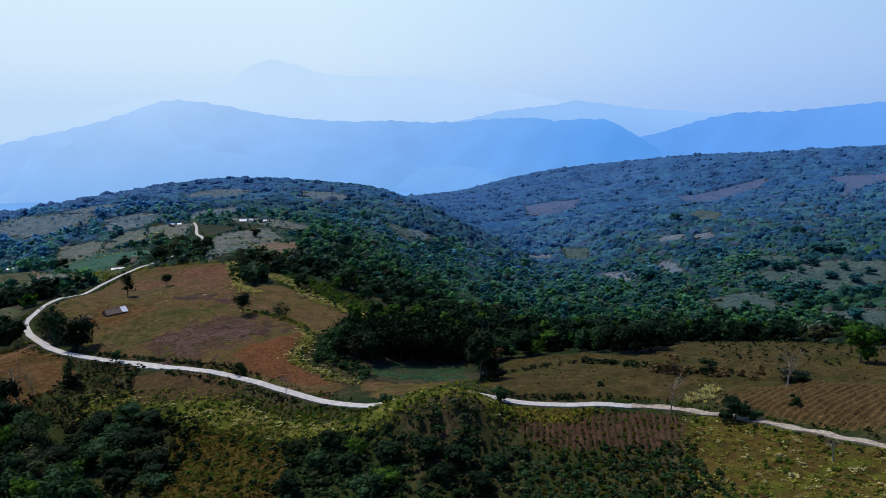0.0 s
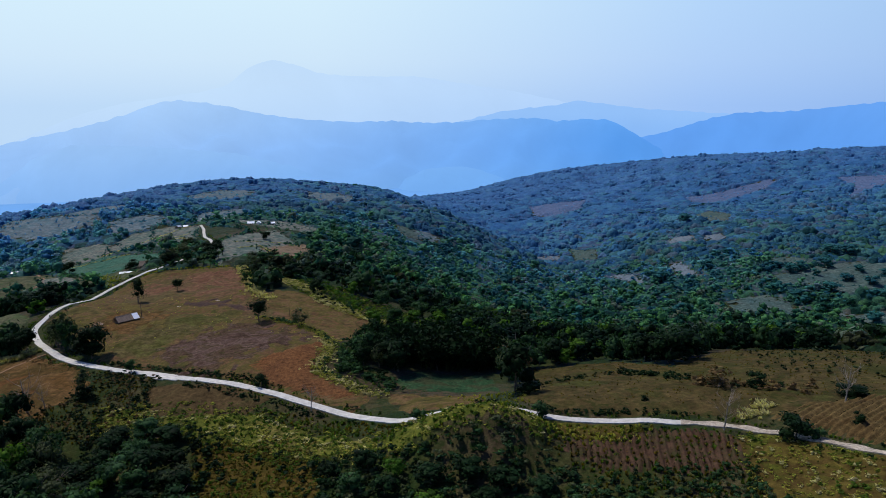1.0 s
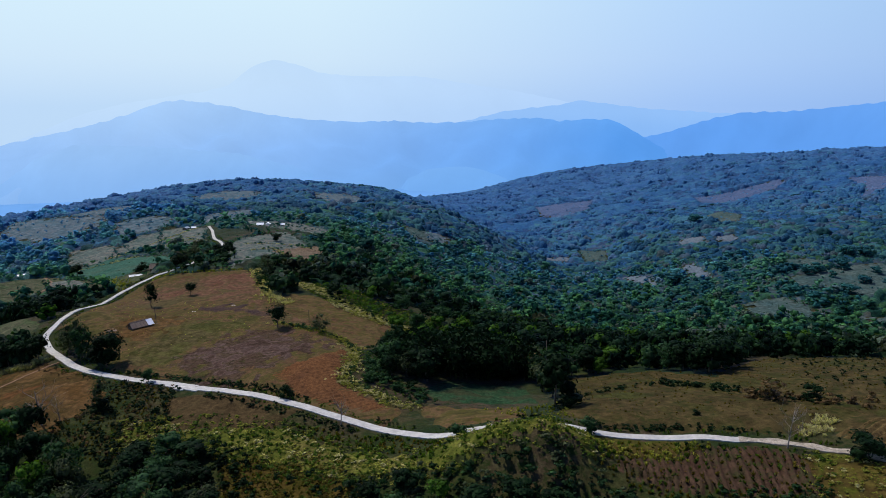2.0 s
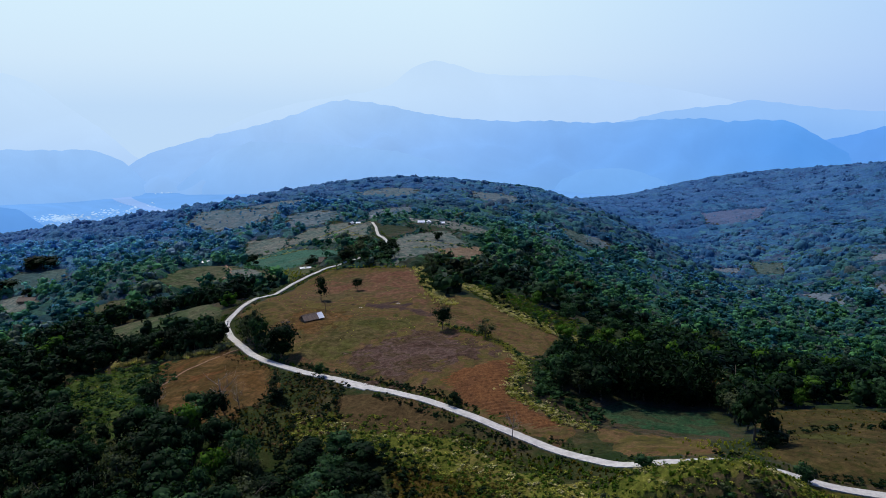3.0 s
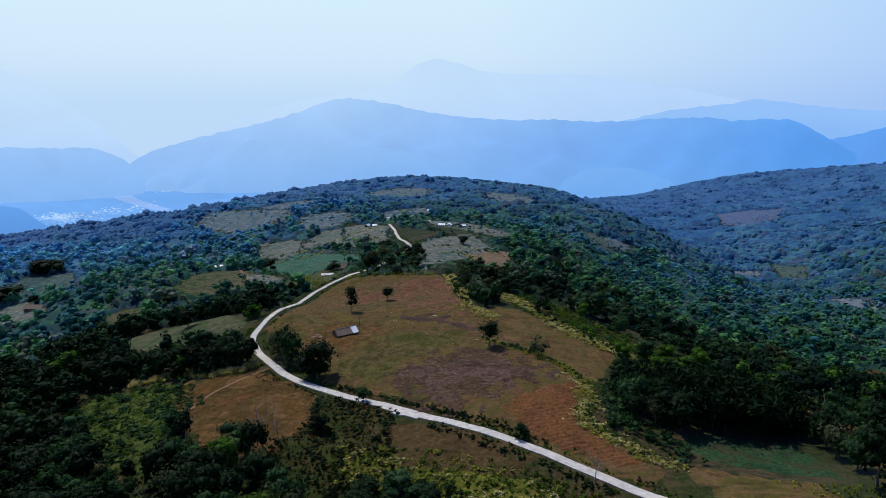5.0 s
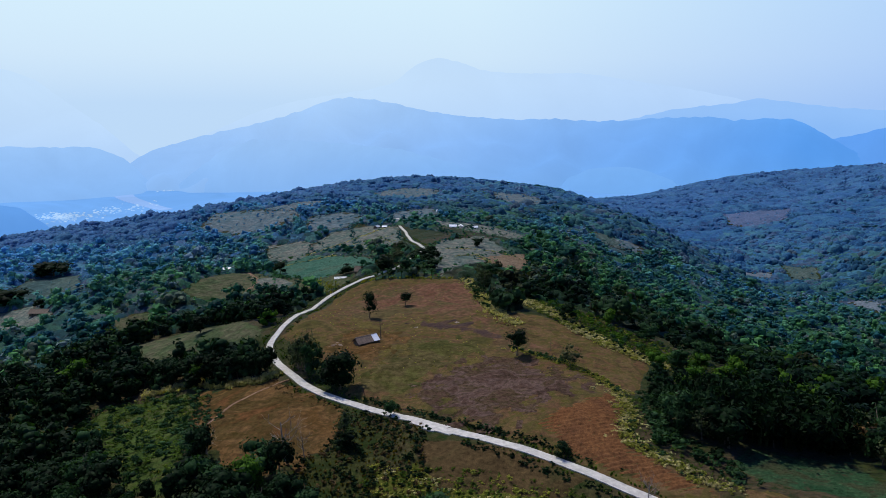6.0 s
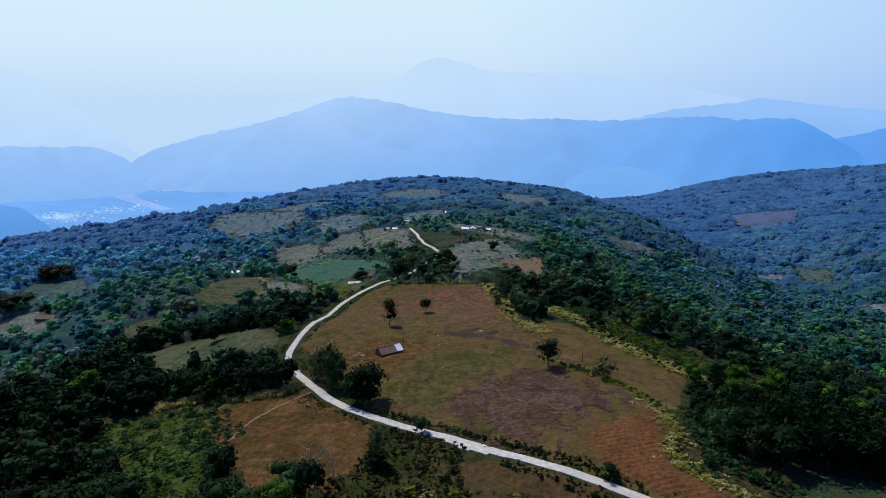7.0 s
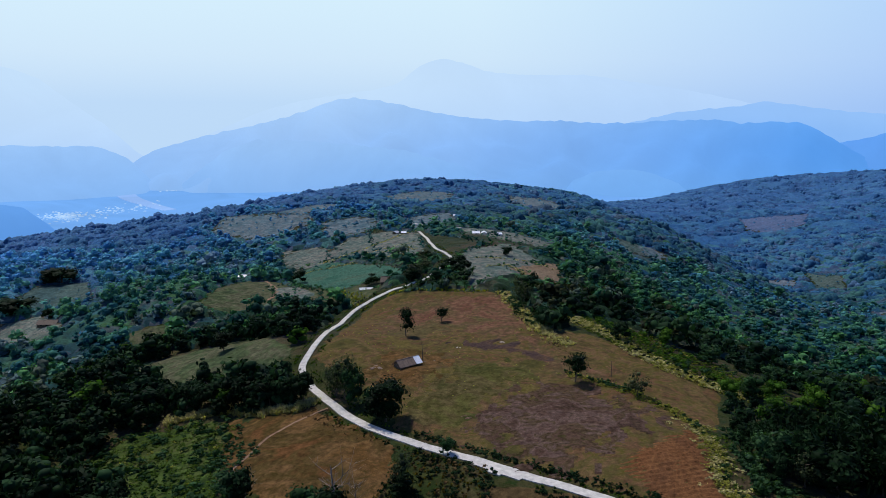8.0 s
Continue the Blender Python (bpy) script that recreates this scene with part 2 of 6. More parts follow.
# valley grass and far soil: blue of the haze mixed into the base colour
M_VALLEYGRASS = surface("haze_tinted_valley_grass", [(0.042, 0.078, 0.078), (0.066, 0.100, 0.088), (0.086, 0.108, 0.098)], 0.03, 0.3, 2, 0.4, speck=(0.024, 0.046, 0.042), speck_amount=0.5)
M_FARSOIL = surface("haze_tinted_far_soil", [(0.070, 0.108, 0.200), (0.094, 0.124, 0.210), (0.062, 0.106, 0.196)], 0.03, 0.3, 2, 0.4, speck=(0.044, 0.080, 0.130), speck_amount=0.5)
M_GRASSLAND = surface("sunlit_grassland", [(0.0496, 0.0528, 0.0064), (0.0864, 0.0672, 0.0112), (0.0528, 0.0336, 0.008), (0.064, 0.0704, 0.008)], 0.08, 0.5, 3, 0.6, speck=(0.0608, 0.0464, 0.0112), speck_amount=0.4)
M_CRESTGRASS = surface("crest_grassland", [(0.052, 0.068, 0.008), (0.098, 0.104, 0.013), (0.118, 0.102, 0.020)], 0.08, 0.5, 3, 0.6, speck=(0.040, 0.050, 0.008), speck_amount=0.45)
M_BROWNGRASS = surface("brown_grassland", [(0.050, 0.038, 0.005), (0.074, 0.048, 0.009), (0.044, 0.044, 0.005)], 0.08, 0.5, 3, 0.6, speck=(0.022, 0.026, 0.004), speck_amount=0.4)
M_OLIVEPATCH = surface("olive_grass", [(0.040, 0.044, 0.010), (0.068, 0.066, 0.014), (0.084, 0.066, 0.020), (0.050, 0.048, 0.012)], 0.06, 0.4, 5, 0.4, speck=(0.036, 0.032, 0.010), speck_amount=0.4)
# hill fields paled and blued in the base colour to imitate haze
M_HILLFIELD = surface("haze_tinted_fallow", [(0.076, 0.110, 0.094), (0.128, 0.144, 0.120), (0.160, 0.148, 0.126), (0.084, 0.116, 0.090)], 0.05, 0.25, 2, 0.6, speck=(0.046, 0.078, 0.068), speck_amount=0.6)
M_CRESTFIELD = surface("haze_tinted_hill_grass", [(0.070, 0.118, 0.138), (0.106, 0.142, 0.154), (0.130, 0.150, 0.158), (0.078, 0.120, 0.134)], 0.03, 0.2, 2, 0.5, speck=(0.046, 0.090, 0.110), speck_amount=0.6)
M_PLOT = surface("vegetable_plot", [(0.016, 0.044, 0.014), (0.026, 0.060, 0.020), (0.036, 0.044, 0.016)], 0.12, 1.0, 4, 0.5, speck=(0.046, 0.032, 0.020), speck_amount=0.25)
M_BROWNFIELD = surface("dull_brown_field", [(0.052, 0.036, 0.012), (0.072, 0.048, 0.016), (0.044, 0.038, 0.011)], 0.07, 0.6, 5, 0.5)
# darkened so that rows show by colour where relief gives little shade
M_STALK = foliage("dark_stalks", (0.016, 0.016, 0.006), (0.040, 0.032, 0.012), 0.1, 0.2)
# bare soil blued for its distance, haze painted in
M_FARPALE = surface("haze_tinted_bare_soil", [(0.090, 0.124, 0.150), (0.120, 0.150, 0.172), (0.104, 0.134, 0.158)], 0.05, 0.5, 3, 0.3)
M_SLOPEGREEN = surface("slope_grass", [(0.026, 0.048, 0.008), (0.048, 0.076, 0.013), (0.064, 0.070, 0.017)], 0.08, 0.5, 3, 0.6, speck=(0.018, 0.034, 0.008), speck_amount=0.45)
M_LEAF = foliage("leaf_green", (0.007, 0.026, 0.005), (0.038, 0.084, 0.014), glow=0.3)
# near black: shade on the backlit sides of crowns is put into the colour
M_LEAF_DARK = foliage("leaf_shade_green", (0.002, 0.007, 0.002), (0.010, 0.027, 0.005), glow=0.1)
M_LEAF_BRIGHT = foliage("leaf_light_green", (0.028, 0.080, 0.010), (0.062, 0.130, 0.018), glow=0.4, cool=0.1)
M_LEAF_GREY = foliage("leaf_grey_green", (0.030, 0.045, 0.022), (0.065, 0.078, 0.04))
M_LEAF_DRY = foliage("leaf_dry_brown", (0.07, 0.045, 0.022), (0.13, 0.085, 0.04))
M_GRASS = foliage("tall_grass", (0.1462, 0.172, 0.0272), (0.3096, 0.2924, 0.068), 0.05, 0.5, cool=0.15)
M_GRASS_STRAW = foliage("straw_grass", (0.30, 0.265, 0.125), (0.52, 0.47, 0.27), 0.08, 0.5, cool=0.15)
M_GRASS_BROWN = foliage("brown_grass", (0.06, 0.055, 0.009), (0.13, 0.094, 0.020), 0.08, 0.45, cool=0.15)
M_GRASS_GREEN = foliage("green_grass", (0.035, 0.075, 0.005), (0.085, 0.135, 0.010), 0.06, 0.5, cool=0.15)
# woods from the near slopes out to the ridge: distance haze is painted into the leaf colours, belt by belt
HAZED_WOOD_TONES = [
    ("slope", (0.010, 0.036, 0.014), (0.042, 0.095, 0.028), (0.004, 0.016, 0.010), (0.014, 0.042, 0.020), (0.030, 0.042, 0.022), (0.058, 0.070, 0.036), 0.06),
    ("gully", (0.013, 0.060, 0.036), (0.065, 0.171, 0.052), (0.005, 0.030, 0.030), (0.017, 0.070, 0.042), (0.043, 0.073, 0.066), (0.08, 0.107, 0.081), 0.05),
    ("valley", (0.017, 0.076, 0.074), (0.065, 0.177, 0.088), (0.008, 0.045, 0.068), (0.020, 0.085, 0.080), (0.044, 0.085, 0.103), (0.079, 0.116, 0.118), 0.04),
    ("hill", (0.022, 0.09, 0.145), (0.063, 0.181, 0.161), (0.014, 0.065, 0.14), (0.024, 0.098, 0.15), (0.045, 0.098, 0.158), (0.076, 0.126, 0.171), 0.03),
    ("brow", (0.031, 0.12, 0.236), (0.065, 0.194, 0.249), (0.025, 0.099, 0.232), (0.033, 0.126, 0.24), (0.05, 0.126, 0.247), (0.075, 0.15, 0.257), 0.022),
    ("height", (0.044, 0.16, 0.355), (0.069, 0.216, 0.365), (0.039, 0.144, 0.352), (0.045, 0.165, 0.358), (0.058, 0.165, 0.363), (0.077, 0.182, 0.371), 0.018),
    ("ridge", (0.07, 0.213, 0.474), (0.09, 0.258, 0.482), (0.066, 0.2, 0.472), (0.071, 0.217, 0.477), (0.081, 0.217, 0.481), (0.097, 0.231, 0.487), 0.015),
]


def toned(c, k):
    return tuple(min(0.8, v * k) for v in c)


# first entries darkened for woodland shade; far trees lifted against their own shade
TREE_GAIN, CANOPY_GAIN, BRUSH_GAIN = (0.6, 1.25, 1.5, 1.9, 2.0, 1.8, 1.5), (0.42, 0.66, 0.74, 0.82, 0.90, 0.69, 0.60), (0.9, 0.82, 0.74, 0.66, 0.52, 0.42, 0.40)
# farther belts also lose leaf contrast, the way haze flattens it
M_WOODS = [[foliage(n + "_woods_" + w, toned(c[2 * k], g), toned(c[2 * k + 1], g), c[6], island=0.9 if n in ("slope", "gully") else 0.5) for k, w in enumerate(("green", "dark", "dry"))] for (n, *c), g in zip(HAZED_WOOD_TONES, TREE_GAIN)]
M_CANOPY = [[foliage(n + "_canopy_" + w, toned(c[2 * k], g), toned(c[2 * k + 1], g), c[6], 0.2, clump=0.5, contrast=0.9 if n in ("slope", "gully") else 0.6) for k, w in enumerate(("green", "dark", "dry"))] for (n, *c), g in zip(HAZED_WOOD_TONES, CANOPY_GAIN)]


def undergrowth(name, dark, light, dry, haze_sheen):
    """Brush and grass between the trees."""
    return surface(name, [dark, light, dry, dark, light], 0.016, 0.12, 0.5, 0.4, 0.95, 0.03, speck=dark, speck_amount=0.4, haze_sheen=haze_sheen)


# brush colours carry the same painted haze, bluer in each farther belt
HAZED_BRUSH_TONES = [
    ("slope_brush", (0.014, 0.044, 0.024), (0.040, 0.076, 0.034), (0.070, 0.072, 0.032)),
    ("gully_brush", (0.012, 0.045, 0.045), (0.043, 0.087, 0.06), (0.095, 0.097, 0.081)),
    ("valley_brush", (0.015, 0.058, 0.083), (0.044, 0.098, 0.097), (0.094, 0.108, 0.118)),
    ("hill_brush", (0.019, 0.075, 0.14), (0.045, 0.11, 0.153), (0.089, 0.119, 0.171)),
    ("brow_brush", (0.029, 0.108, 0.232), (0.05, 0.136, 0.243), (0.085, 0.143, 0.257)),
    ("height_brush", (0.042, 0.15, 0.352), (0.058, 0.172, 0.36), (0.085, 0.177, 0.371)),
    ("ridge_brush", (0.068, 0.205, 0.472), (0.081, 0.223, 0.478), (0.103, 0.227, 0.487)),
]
M_UNDER = [undergrowth(n, toned(a, g), toned(b, g), toned(c, g), 0.0) for (n, a, b, c), g in zip(HAZED_BRUSH_TONES, BRUSH_GAIN)]
M_BARK = plain("bark", (0.10, 0.075, 0.055), 0.9, 0, 0.4, 3.0, 0.5)
M_DEADWOOD = plain("dead_wood", (0.24, 0.20, 0.17), 0.9, 0, 0.3, 3.0, 0.4)
M_TIN = plain("new_roofing_sheet", (0.80, 0.82, 0.84), 0.5, 0.0, 0.1, 1.0, 0.05)
M_RUST = plain("weathered_thatch", (0.15, 0.105, 0.075), 0.85, 0.0, 0.35, 1.4, 0.3)
M_WOODWALL = plain("split_bamboo_wall", (0.11, 0.08, 0.055), 0.85, 0, 0.4, 3.0, 0.3)
M_WHITE = plain("whitewashed_wall", (0.75, 0.74, 0.71), 0.7, 0, 0.08, 1.0, 0.05)
M_DARK = plain("opening_shade", (0.015, 0.013, 0.012), 0.9, 0, 0.2, 1.0, 0.0)
M_STEEL = plain("grey_tin_roof", (0.42, 0.44, 0.46), 0.5, 0.3, 0.2, 1.0, 0.05)


# ---- land ----
BASE = -52.7
HILLS = [
    (330, 1680, 330, 34), (900, 1620, 300, 14), (-560, 950, 180, 9), (-690, 650, 125, 36), (-120, 1030, 110, -10),
    (113, 87, 200, 69.6), (160, 823, 200, -26), (-52, 2551, 800, -180.9), (-331, 967, 280, 94.9),
    (-1688, 801, 560, -178.8), (281, -492, 400, 55.7), (400, 1793, 400, 36.4), (293, -42, 200, -19),
    (-352, 858, 140, -19.3), (389, 368, 140, -33), (-1765, 2276, 800, -150.5), (-1765, 2276, 800, -150.5),
    (53, -278, 280, 55.4), (1659, 1551, 800, 125.1), (21, -70, 140, -16.1), (702, 708, 280, -20.1),
    (7, 546, 140, -19.2), (532, 1115, 280, 25.6), (-309, 1157, 140, 10.8),
]
SPURS = [
    (-137, 394, 100, 48.1), (64, 436, 100, -7), (-487, 449, 100, 33.5), (-135, 573, 100, 42.1),
    (221, 1099, 100, -27.8), (-309, 179, 100, 18.7), (-364, 693, 100, 23.2), (208, 321, 100, 11.1),
    (79, 783, 100, -27.9), (29, 863, 100, 27.8), (107, 891, 70, -31.5), (271, 160, 100, 6.9),
]
# the wooded spur that falls from the hill, the trough behind it and the plateau across
VALLEY = [
    (290, 1300, 180, -44.2), (50, 1060, 80, -30.6), (590, 1180, 120, -20.3), (230, 1780, 120, 15.6), (50, 1300, 80, -12.2), (290, 1180, 80, 9.0),
    (-70, 1120, 80, 10.6), (350, 1540, 80, -14.5), (710, 1540, 80, -9.5), (-70, 1540, 80, 9.4), (-10, 760, 80, 6.7), (170, 940, 80, -12.0),
    (470, 1060, 80, -8.9), (50, 1180, 80, -22.0), (230, 1060, 80, 12.1), (350, 760, 120, 2.1), (410, 1720, 80, 4.2), (170, 1240, 80, 8.5),
]
KNOLLS = [
    (-12, 171, 7, 4.0), (-1, 167, 8, 6.7), (9, 164, 6, 4.6),
    (-45, 172, 50, -5.7), (-154, 249, 50, 20.6), (-294, 260, 50, 14.8), (10, 172, 35, 13.1),
    (-9, 223, 35, -6.5), (-200, 311, 35, 14.8), (-42, 340, 50, 8.6), (-337, 404, 50, 34),
    (-56, 230, 35, 11.7), (25, 138, 35, -15.9), (-205, 263, 35, -11.8), (-172, 348, 50, -9.1),
    (-129, 250, 35, -7.6), (-354, 402, 35, -11.3), (94, 171, 35, -1.3),
]

# road centre lines: the concrete road over the near hill and its upper stretch
ROAD = [(-217, 606), (-209, 588), (-201, 567), (-191, 538), (-181, 511), (-170, 489), (-163, 470), (-162, 450), (-164, 432), (-171, 418), (-181, 408), (-188, 397), (-192, 384), (-191, 366), (-186, 340), (-181, 312), (-179, 297), (-177, 287), (-172, 279), (-165, 270),
        (-155, 260), (-146, 252), (-137, 246.5), (-128, 242), (-119, 238), (-108, 233.5), (-97, 227.5), (-85, 221.5), (-74, 216), (-64, 211), (-54, 205.5)]
ROAD_EAST = [(-54, 205.5), (-44, 200), (-34, 193.5), (-24, 187.5), (-17, 184), (-9, 181), (-1, 178.5), (9, 176), (20, 174), (32, 172), (43, 170.5), (51, 168.5), (57, 165.5), (63, 161), (69, 156), (74, 150), (78, 144), (84, 134), (92, 120), (104, 100)]


def smooth_line(pts, step=1.0):
    """Catmull-Rom through the points, resampled at even steps."""
    p = np.array(pts, float)
    p = np.vstack([2 * p[0] - p[1], p, 2 * p[-1] - p[-2]])
    out = []
    for i in range(1, len(p) - 2):
        a, b, c, d = p[i - 1], p[i], p[i + 1], p[i + 2]
        for s in np.linspace(0, 1, 24, endpoint=False):
            out.append(0.5 * (2 * b + (c - a) * s + (2 * a - 5 * b + 4 * c - d) * s ** 2 + (3 * b - a - 3 * c + d) * s ** 3))
    out.append(p[-2])
    out = np.array(out)
    run = np.concatenate([[0], np.cumsum(np.hypot(*np.diff(out, axis=0).T))])
    s = np.arange(0, run[-1], step)
    return np.stack([np.interp(s, run, out[:, 0]), np.interp(s, run, out[:, 1])], 1)


def waves(x, y, size, seed):
    """Smooth random relief about -1 to 1, with features of that size."""
    r = np.random.default_rng(seed)
    z = 0 * x
    for k in range(9):
        a, q, f = r.uniform(0, 2 * math.pi), r.uniform(0, 2 * math.pi), r.uniform(0.6, 1.8) * 2 * math.pi / size
        z = z + np.sin(f * (x * math.cos(a) + y * math.sin(a)) + q + 1.3 * np.sin(0.6 * f * (y * math.cos(a) - x * math.sin(a)) + 2 * q))
    return z / 4.5


def landform(x, y):
    z = BASE + 0 * x
    for a, b, r, h in HILLS + VALLEY + SPURS + KNOLLS:
        z = z + h * np.exp(-((x - a) ** 2 + (y - b) ** 2) / (2 * r * r))
    far = np.clip((np.hypot(x, y - 500) - 1180) / 1000, 0, 1)
    far = far * far * (3 - 2 * far)
    z = z * (1 - far) + far * -350
    rough = np.clip((np.hypot(x + 100, y - 250) - 150) / 600, 0.12, 1)
    return z + waves(x, y, 45, 5) * 1.6 * rough + waves(x, y, 14, 6) * 0.35


def to_line(x, y, line):
    """Distance to a line of points, and the index of the nearest."""
    best, idx = np.full(x.shape, 1e9), np.zeros(x.shape, int)
    for i in range(0, len(line)):
        d = (x - line[i, 0]) ** 2 + (y - line[i, 1]) ** 2
        near = d < best
        best[near], idx[near] = d[near], i
    return np.sqrt(best), idx


ROAD_LINE = np.vstack([smooth_line(ROAD), smooth_line(ROAD_EAST)[1:]])
road_z = landform(ROAD_LINE[:, 0], ROAD_LINE[:, 1])
for _ in range(12):
    road_z[1:-1] = (road_z[:-2] + road_z[1:-1] * 2 + road_z[2:]) / 4


def graded(lo, hi, a, b, step, grow):
    """Grid lines: even from a to b, ever wider out to lo and hi."""
    mid = list(np.arange(a, b + step, step))
    s, v = step, mid[-1]
    while v < hi:
        s *= grow
        v += s
        mid.append(v)
    s, v, low = step, mid[0], []
    while v > lo:
        s *= grow
        v -= s
        low.append(v)
    return np.array(low[::-1] + mid)


GX, GY = graded(-4700, 4700, -420, 200, 2.5, 1.035), graded(-900, 4800, 100, 560, 2.5, 1.03)
MX, MY = np.meshgrid(GX, GY)
GZ = landform(MX, MY)
near = (MX > -235) & (MX < 125) & (MY > 90) & (MY < 625)
d, i = to_line(MX[near], MY[near], ROAD_LINE)
w = np.clip((d - 3.5) / 6, 0, 1)
w = w * w * (3 - 2 * w)
GZ[near] = (road_z[i] - 0.22) * (1 - w) + GZ[near] * w


def gz(x, y):
    """Height of the ground sheet."""
    x, y = np.asarray(x, float), np.asarray(y, float)
    i = np.clip(np.searchsorted(GX, x) - 1, 0, len(GX) - 2)
    j = np.clip(np.searchsorted(GY, y) - 1, 0, len(GY) - 2)
    u, v = (x - GX[i]) / (GX[i + 1] - GX[i]), (y - GY[j]) / (GY[j + 1] - GY[j])
    a, b, c, d = GZ[j, i], GZ[j, i + 1], GZ[j + 1, i + 1], GZ[j + 1, i]
    return np.where(u >= v, a + u * (b - a) + v * (c - b), a + v * (d - a) + u * (c - d))


def mesh_of(name, verts, faces, material, smooth=False, normals=None):
    """A mesh from arrays; faces all with the same count of corners, or a list of such arrays."""
    groups = faces if isinstance(faces, list) else [faces]
    groups = [np.asarray(g, np.int32) for g in groups if len(g)]
    me = bpy.data.meshes.new(name)
    verts = np.asarray(verts, np.float32)
    loops = np.concatenate([g.ravel() for g in groups])
    sizes = np.concatenate([np.full(len(g), g.shape[1], np.int32) for g in groups])
    me.vertices.add(len(verts))
    me.vertices.foreach_set("co", verts.ravel())
    me.loops.add(len(loops))
    me.loops.foreach_set("vertex_index", loops)
    me.polygons.add(len(sizes))
    me.polygons.foreach_set("loop_start", np.concatenate([[0], np.cumsum(sizes)[:-1]]).astype(np.int32))
    me.polygons.foreach_set("loop_total", sizes)
    if smooth:
        me.polygons.foreach_set("use_smooth", np.ones(len(sizes), bool))
    me.materials.append(material)
    me.update()
    me.validate()
    if normals is not None:
        me.normals_split_custom_set_from_vertices(np.asarray(normals, np.float32))
    return me


def grid_faces(nx, ny, keep=None):
    a = np.arange(nx * ny).reshape(ny, nx)
    f = np.stack([a[:-1, :-1], a[:-1, 1:], a[1:, 1:], a[1:, :-1]], -1).reshape(-1, 4)
    return f if keep is None else f[keep.ravel()]


ground = new("ground", mesh_of("ground", np.stack([MX, MY, GZ], -1).reshape(-1, 3), grid_faces(len(GX), len(GY)), M_GROUND, True))
tagged(ground, "hilly ground of scrub, dry grass and soil", "ground", kind="structure")


# ---- open fields ----
OPEN = []          # outlines where no woods grow


def inside(x, y, poly):
    """Signed distance to an outline: positive inside."""
    p = np.array(poly, float)
    q = np.roll(p, -1, 0)
    d2, odd = np.full(x.shape, 1e12), np.zeros(x.shape, bool)
    for (ax, ay), (bx, by) in zip(p, q):
        ex, ey = bx - ax, by - ay
        s = np.clip(((x - ax) * ex + (y - ay) * ey) / (ex * ex + ey * ey + 1e-9), 0, 1)
        d2 = np.minimum(d2, (x - ax - s * ex) ** 2 + (y - ay - s * ey) ** 2)
        cross = ((ay > y) != (by > y)) & (x < ex * (y - ay) / (by - ay + 1e-12) + ax)
        odd ^= cross
    return np.where(odd, 1, -1) * np.sqrt(d2)


def field(name, poly, material, label, step=1.0, ragged=1.5, lift=0.16, rows=None, category="field"):
    """A field laid on the ground sheet, with a ragged edge. rows: (direction in degrees, spacing, height) of its furrows."""
    OPEN.append(poly)
    p = np.array(poly, float)
    xs, ys = np.arange(p[:, 0].min() - 4, p[:, 0].max() + 4, step), np.arange(p[:, 1].min() - 4, p[:, 1].max() + 4, step)
    x, y = np.meshgrid(xs, ys)
    sd = inside(x, y, poly) + waves(x, y, 11, 3) * ragged + waves(x, y, 3.5, 4) * ragged * 0.35
    z = gz(x, y) + np.clip(sd * 0.12, -0.3 if ragged < 7 else 0.2, lift)
    if rows:
        ang, gap, high = rows
        u = x * math.sin(radians(ang)) - y * math.cos(radians(ang)) + waves(x, y, 25, 8) * 0.5
        z = z + high * (np.sin(2 * math.pi * u / gap)) * np.clip(sd, 0, 1) + 0.5 * high * waves(x, y, 1.6, 9) * np.clip(sd, 0, 1)
    keep = (sd[:-1, :-1] > -2) & (sd[1:, 1:] > -2)
    v = np.stack([x, y, z], -1).reshape(-1, 3)
    f = grid_faces(len(xs), len(ys), keep)
    used = np.unique(f)
    back = np.zeros(len(v), np.int32)
    back[used] = np.arange(len(used))
    ob = new(name, mesh_of(name, v[used], back[f], material, True))
    return tagged(ob, label, category, kind="structure")


field("pasture", [(-176, 297), (-178, 325), (-187, 380), (-182, 401), (-166, 403), (-140, 396), (-120, 397), (-113, 376), (-106, 352), (-96, 323), (-75, 314), (-63, 290), (-54, 270), (-50, 253), (-52, 232), (-51, 224), (-39, 216), (-31, 207), (-34, 197), (-58, 210), (-71, 218), (-93, 230), (-120, 243), (-132, 248), (-140, 262), (-158, 274)], M_DRYGRASS, "dry olive-brown grass pasture on the hilltop", 1.5)
field("fallow_field", [(-112, 250), (-109, 260), (-100, 278), (-84, 282), (-73, 274), (-61, 263), (-70, 247), (-79, 237), (-86, 229), (-96, 234), (-102, 242)], M_PURPLE, "weathered purplish-brown fallow field", 0.8, 9.0, 0.30)
field("ploughed_field", [(-74, 229), (-63, 246), (-53, 259), (-50.5, 244), (-52, 232), (-51, 224), (-45, 219), (-37, 212), (-33, 207), (-42, 205), (-56, 211), (-66, 216), (-68, 222)], M_RED, "red-brown freshly ploughed field", 0.5, 1.5, 0.36, rows=(25, 1.6, 0.2))
field("grass_patch", [(-134, 259), (-129, 284), (-120, 303), (-102, 299), (-98, 286), (-108, 273), (-110, 255), (-118, 247), (-128, 250)], M_OLIVEPATCH, "olive grass patch on the hilltop pasture", 1.0, 6.0, 0.24)
field("bare_patch", [(-158, 282), (-152, 299), (-141, 309), (-126, 300), (-128, 287), (-133, 273), (-143, 275)], M_TAN, "trampled tan ground round the field hut", 1.0, 4.0, 0.28)
field("fallow_patch", [(-108, 331), (-103, 337), (-90, 310), (-76, 301), (-72, 290), (-84, 285), (-92, 290)], M_UPRED, "reddish bare patch beside the burnt ground", 1.0, 4.0, 0.30)
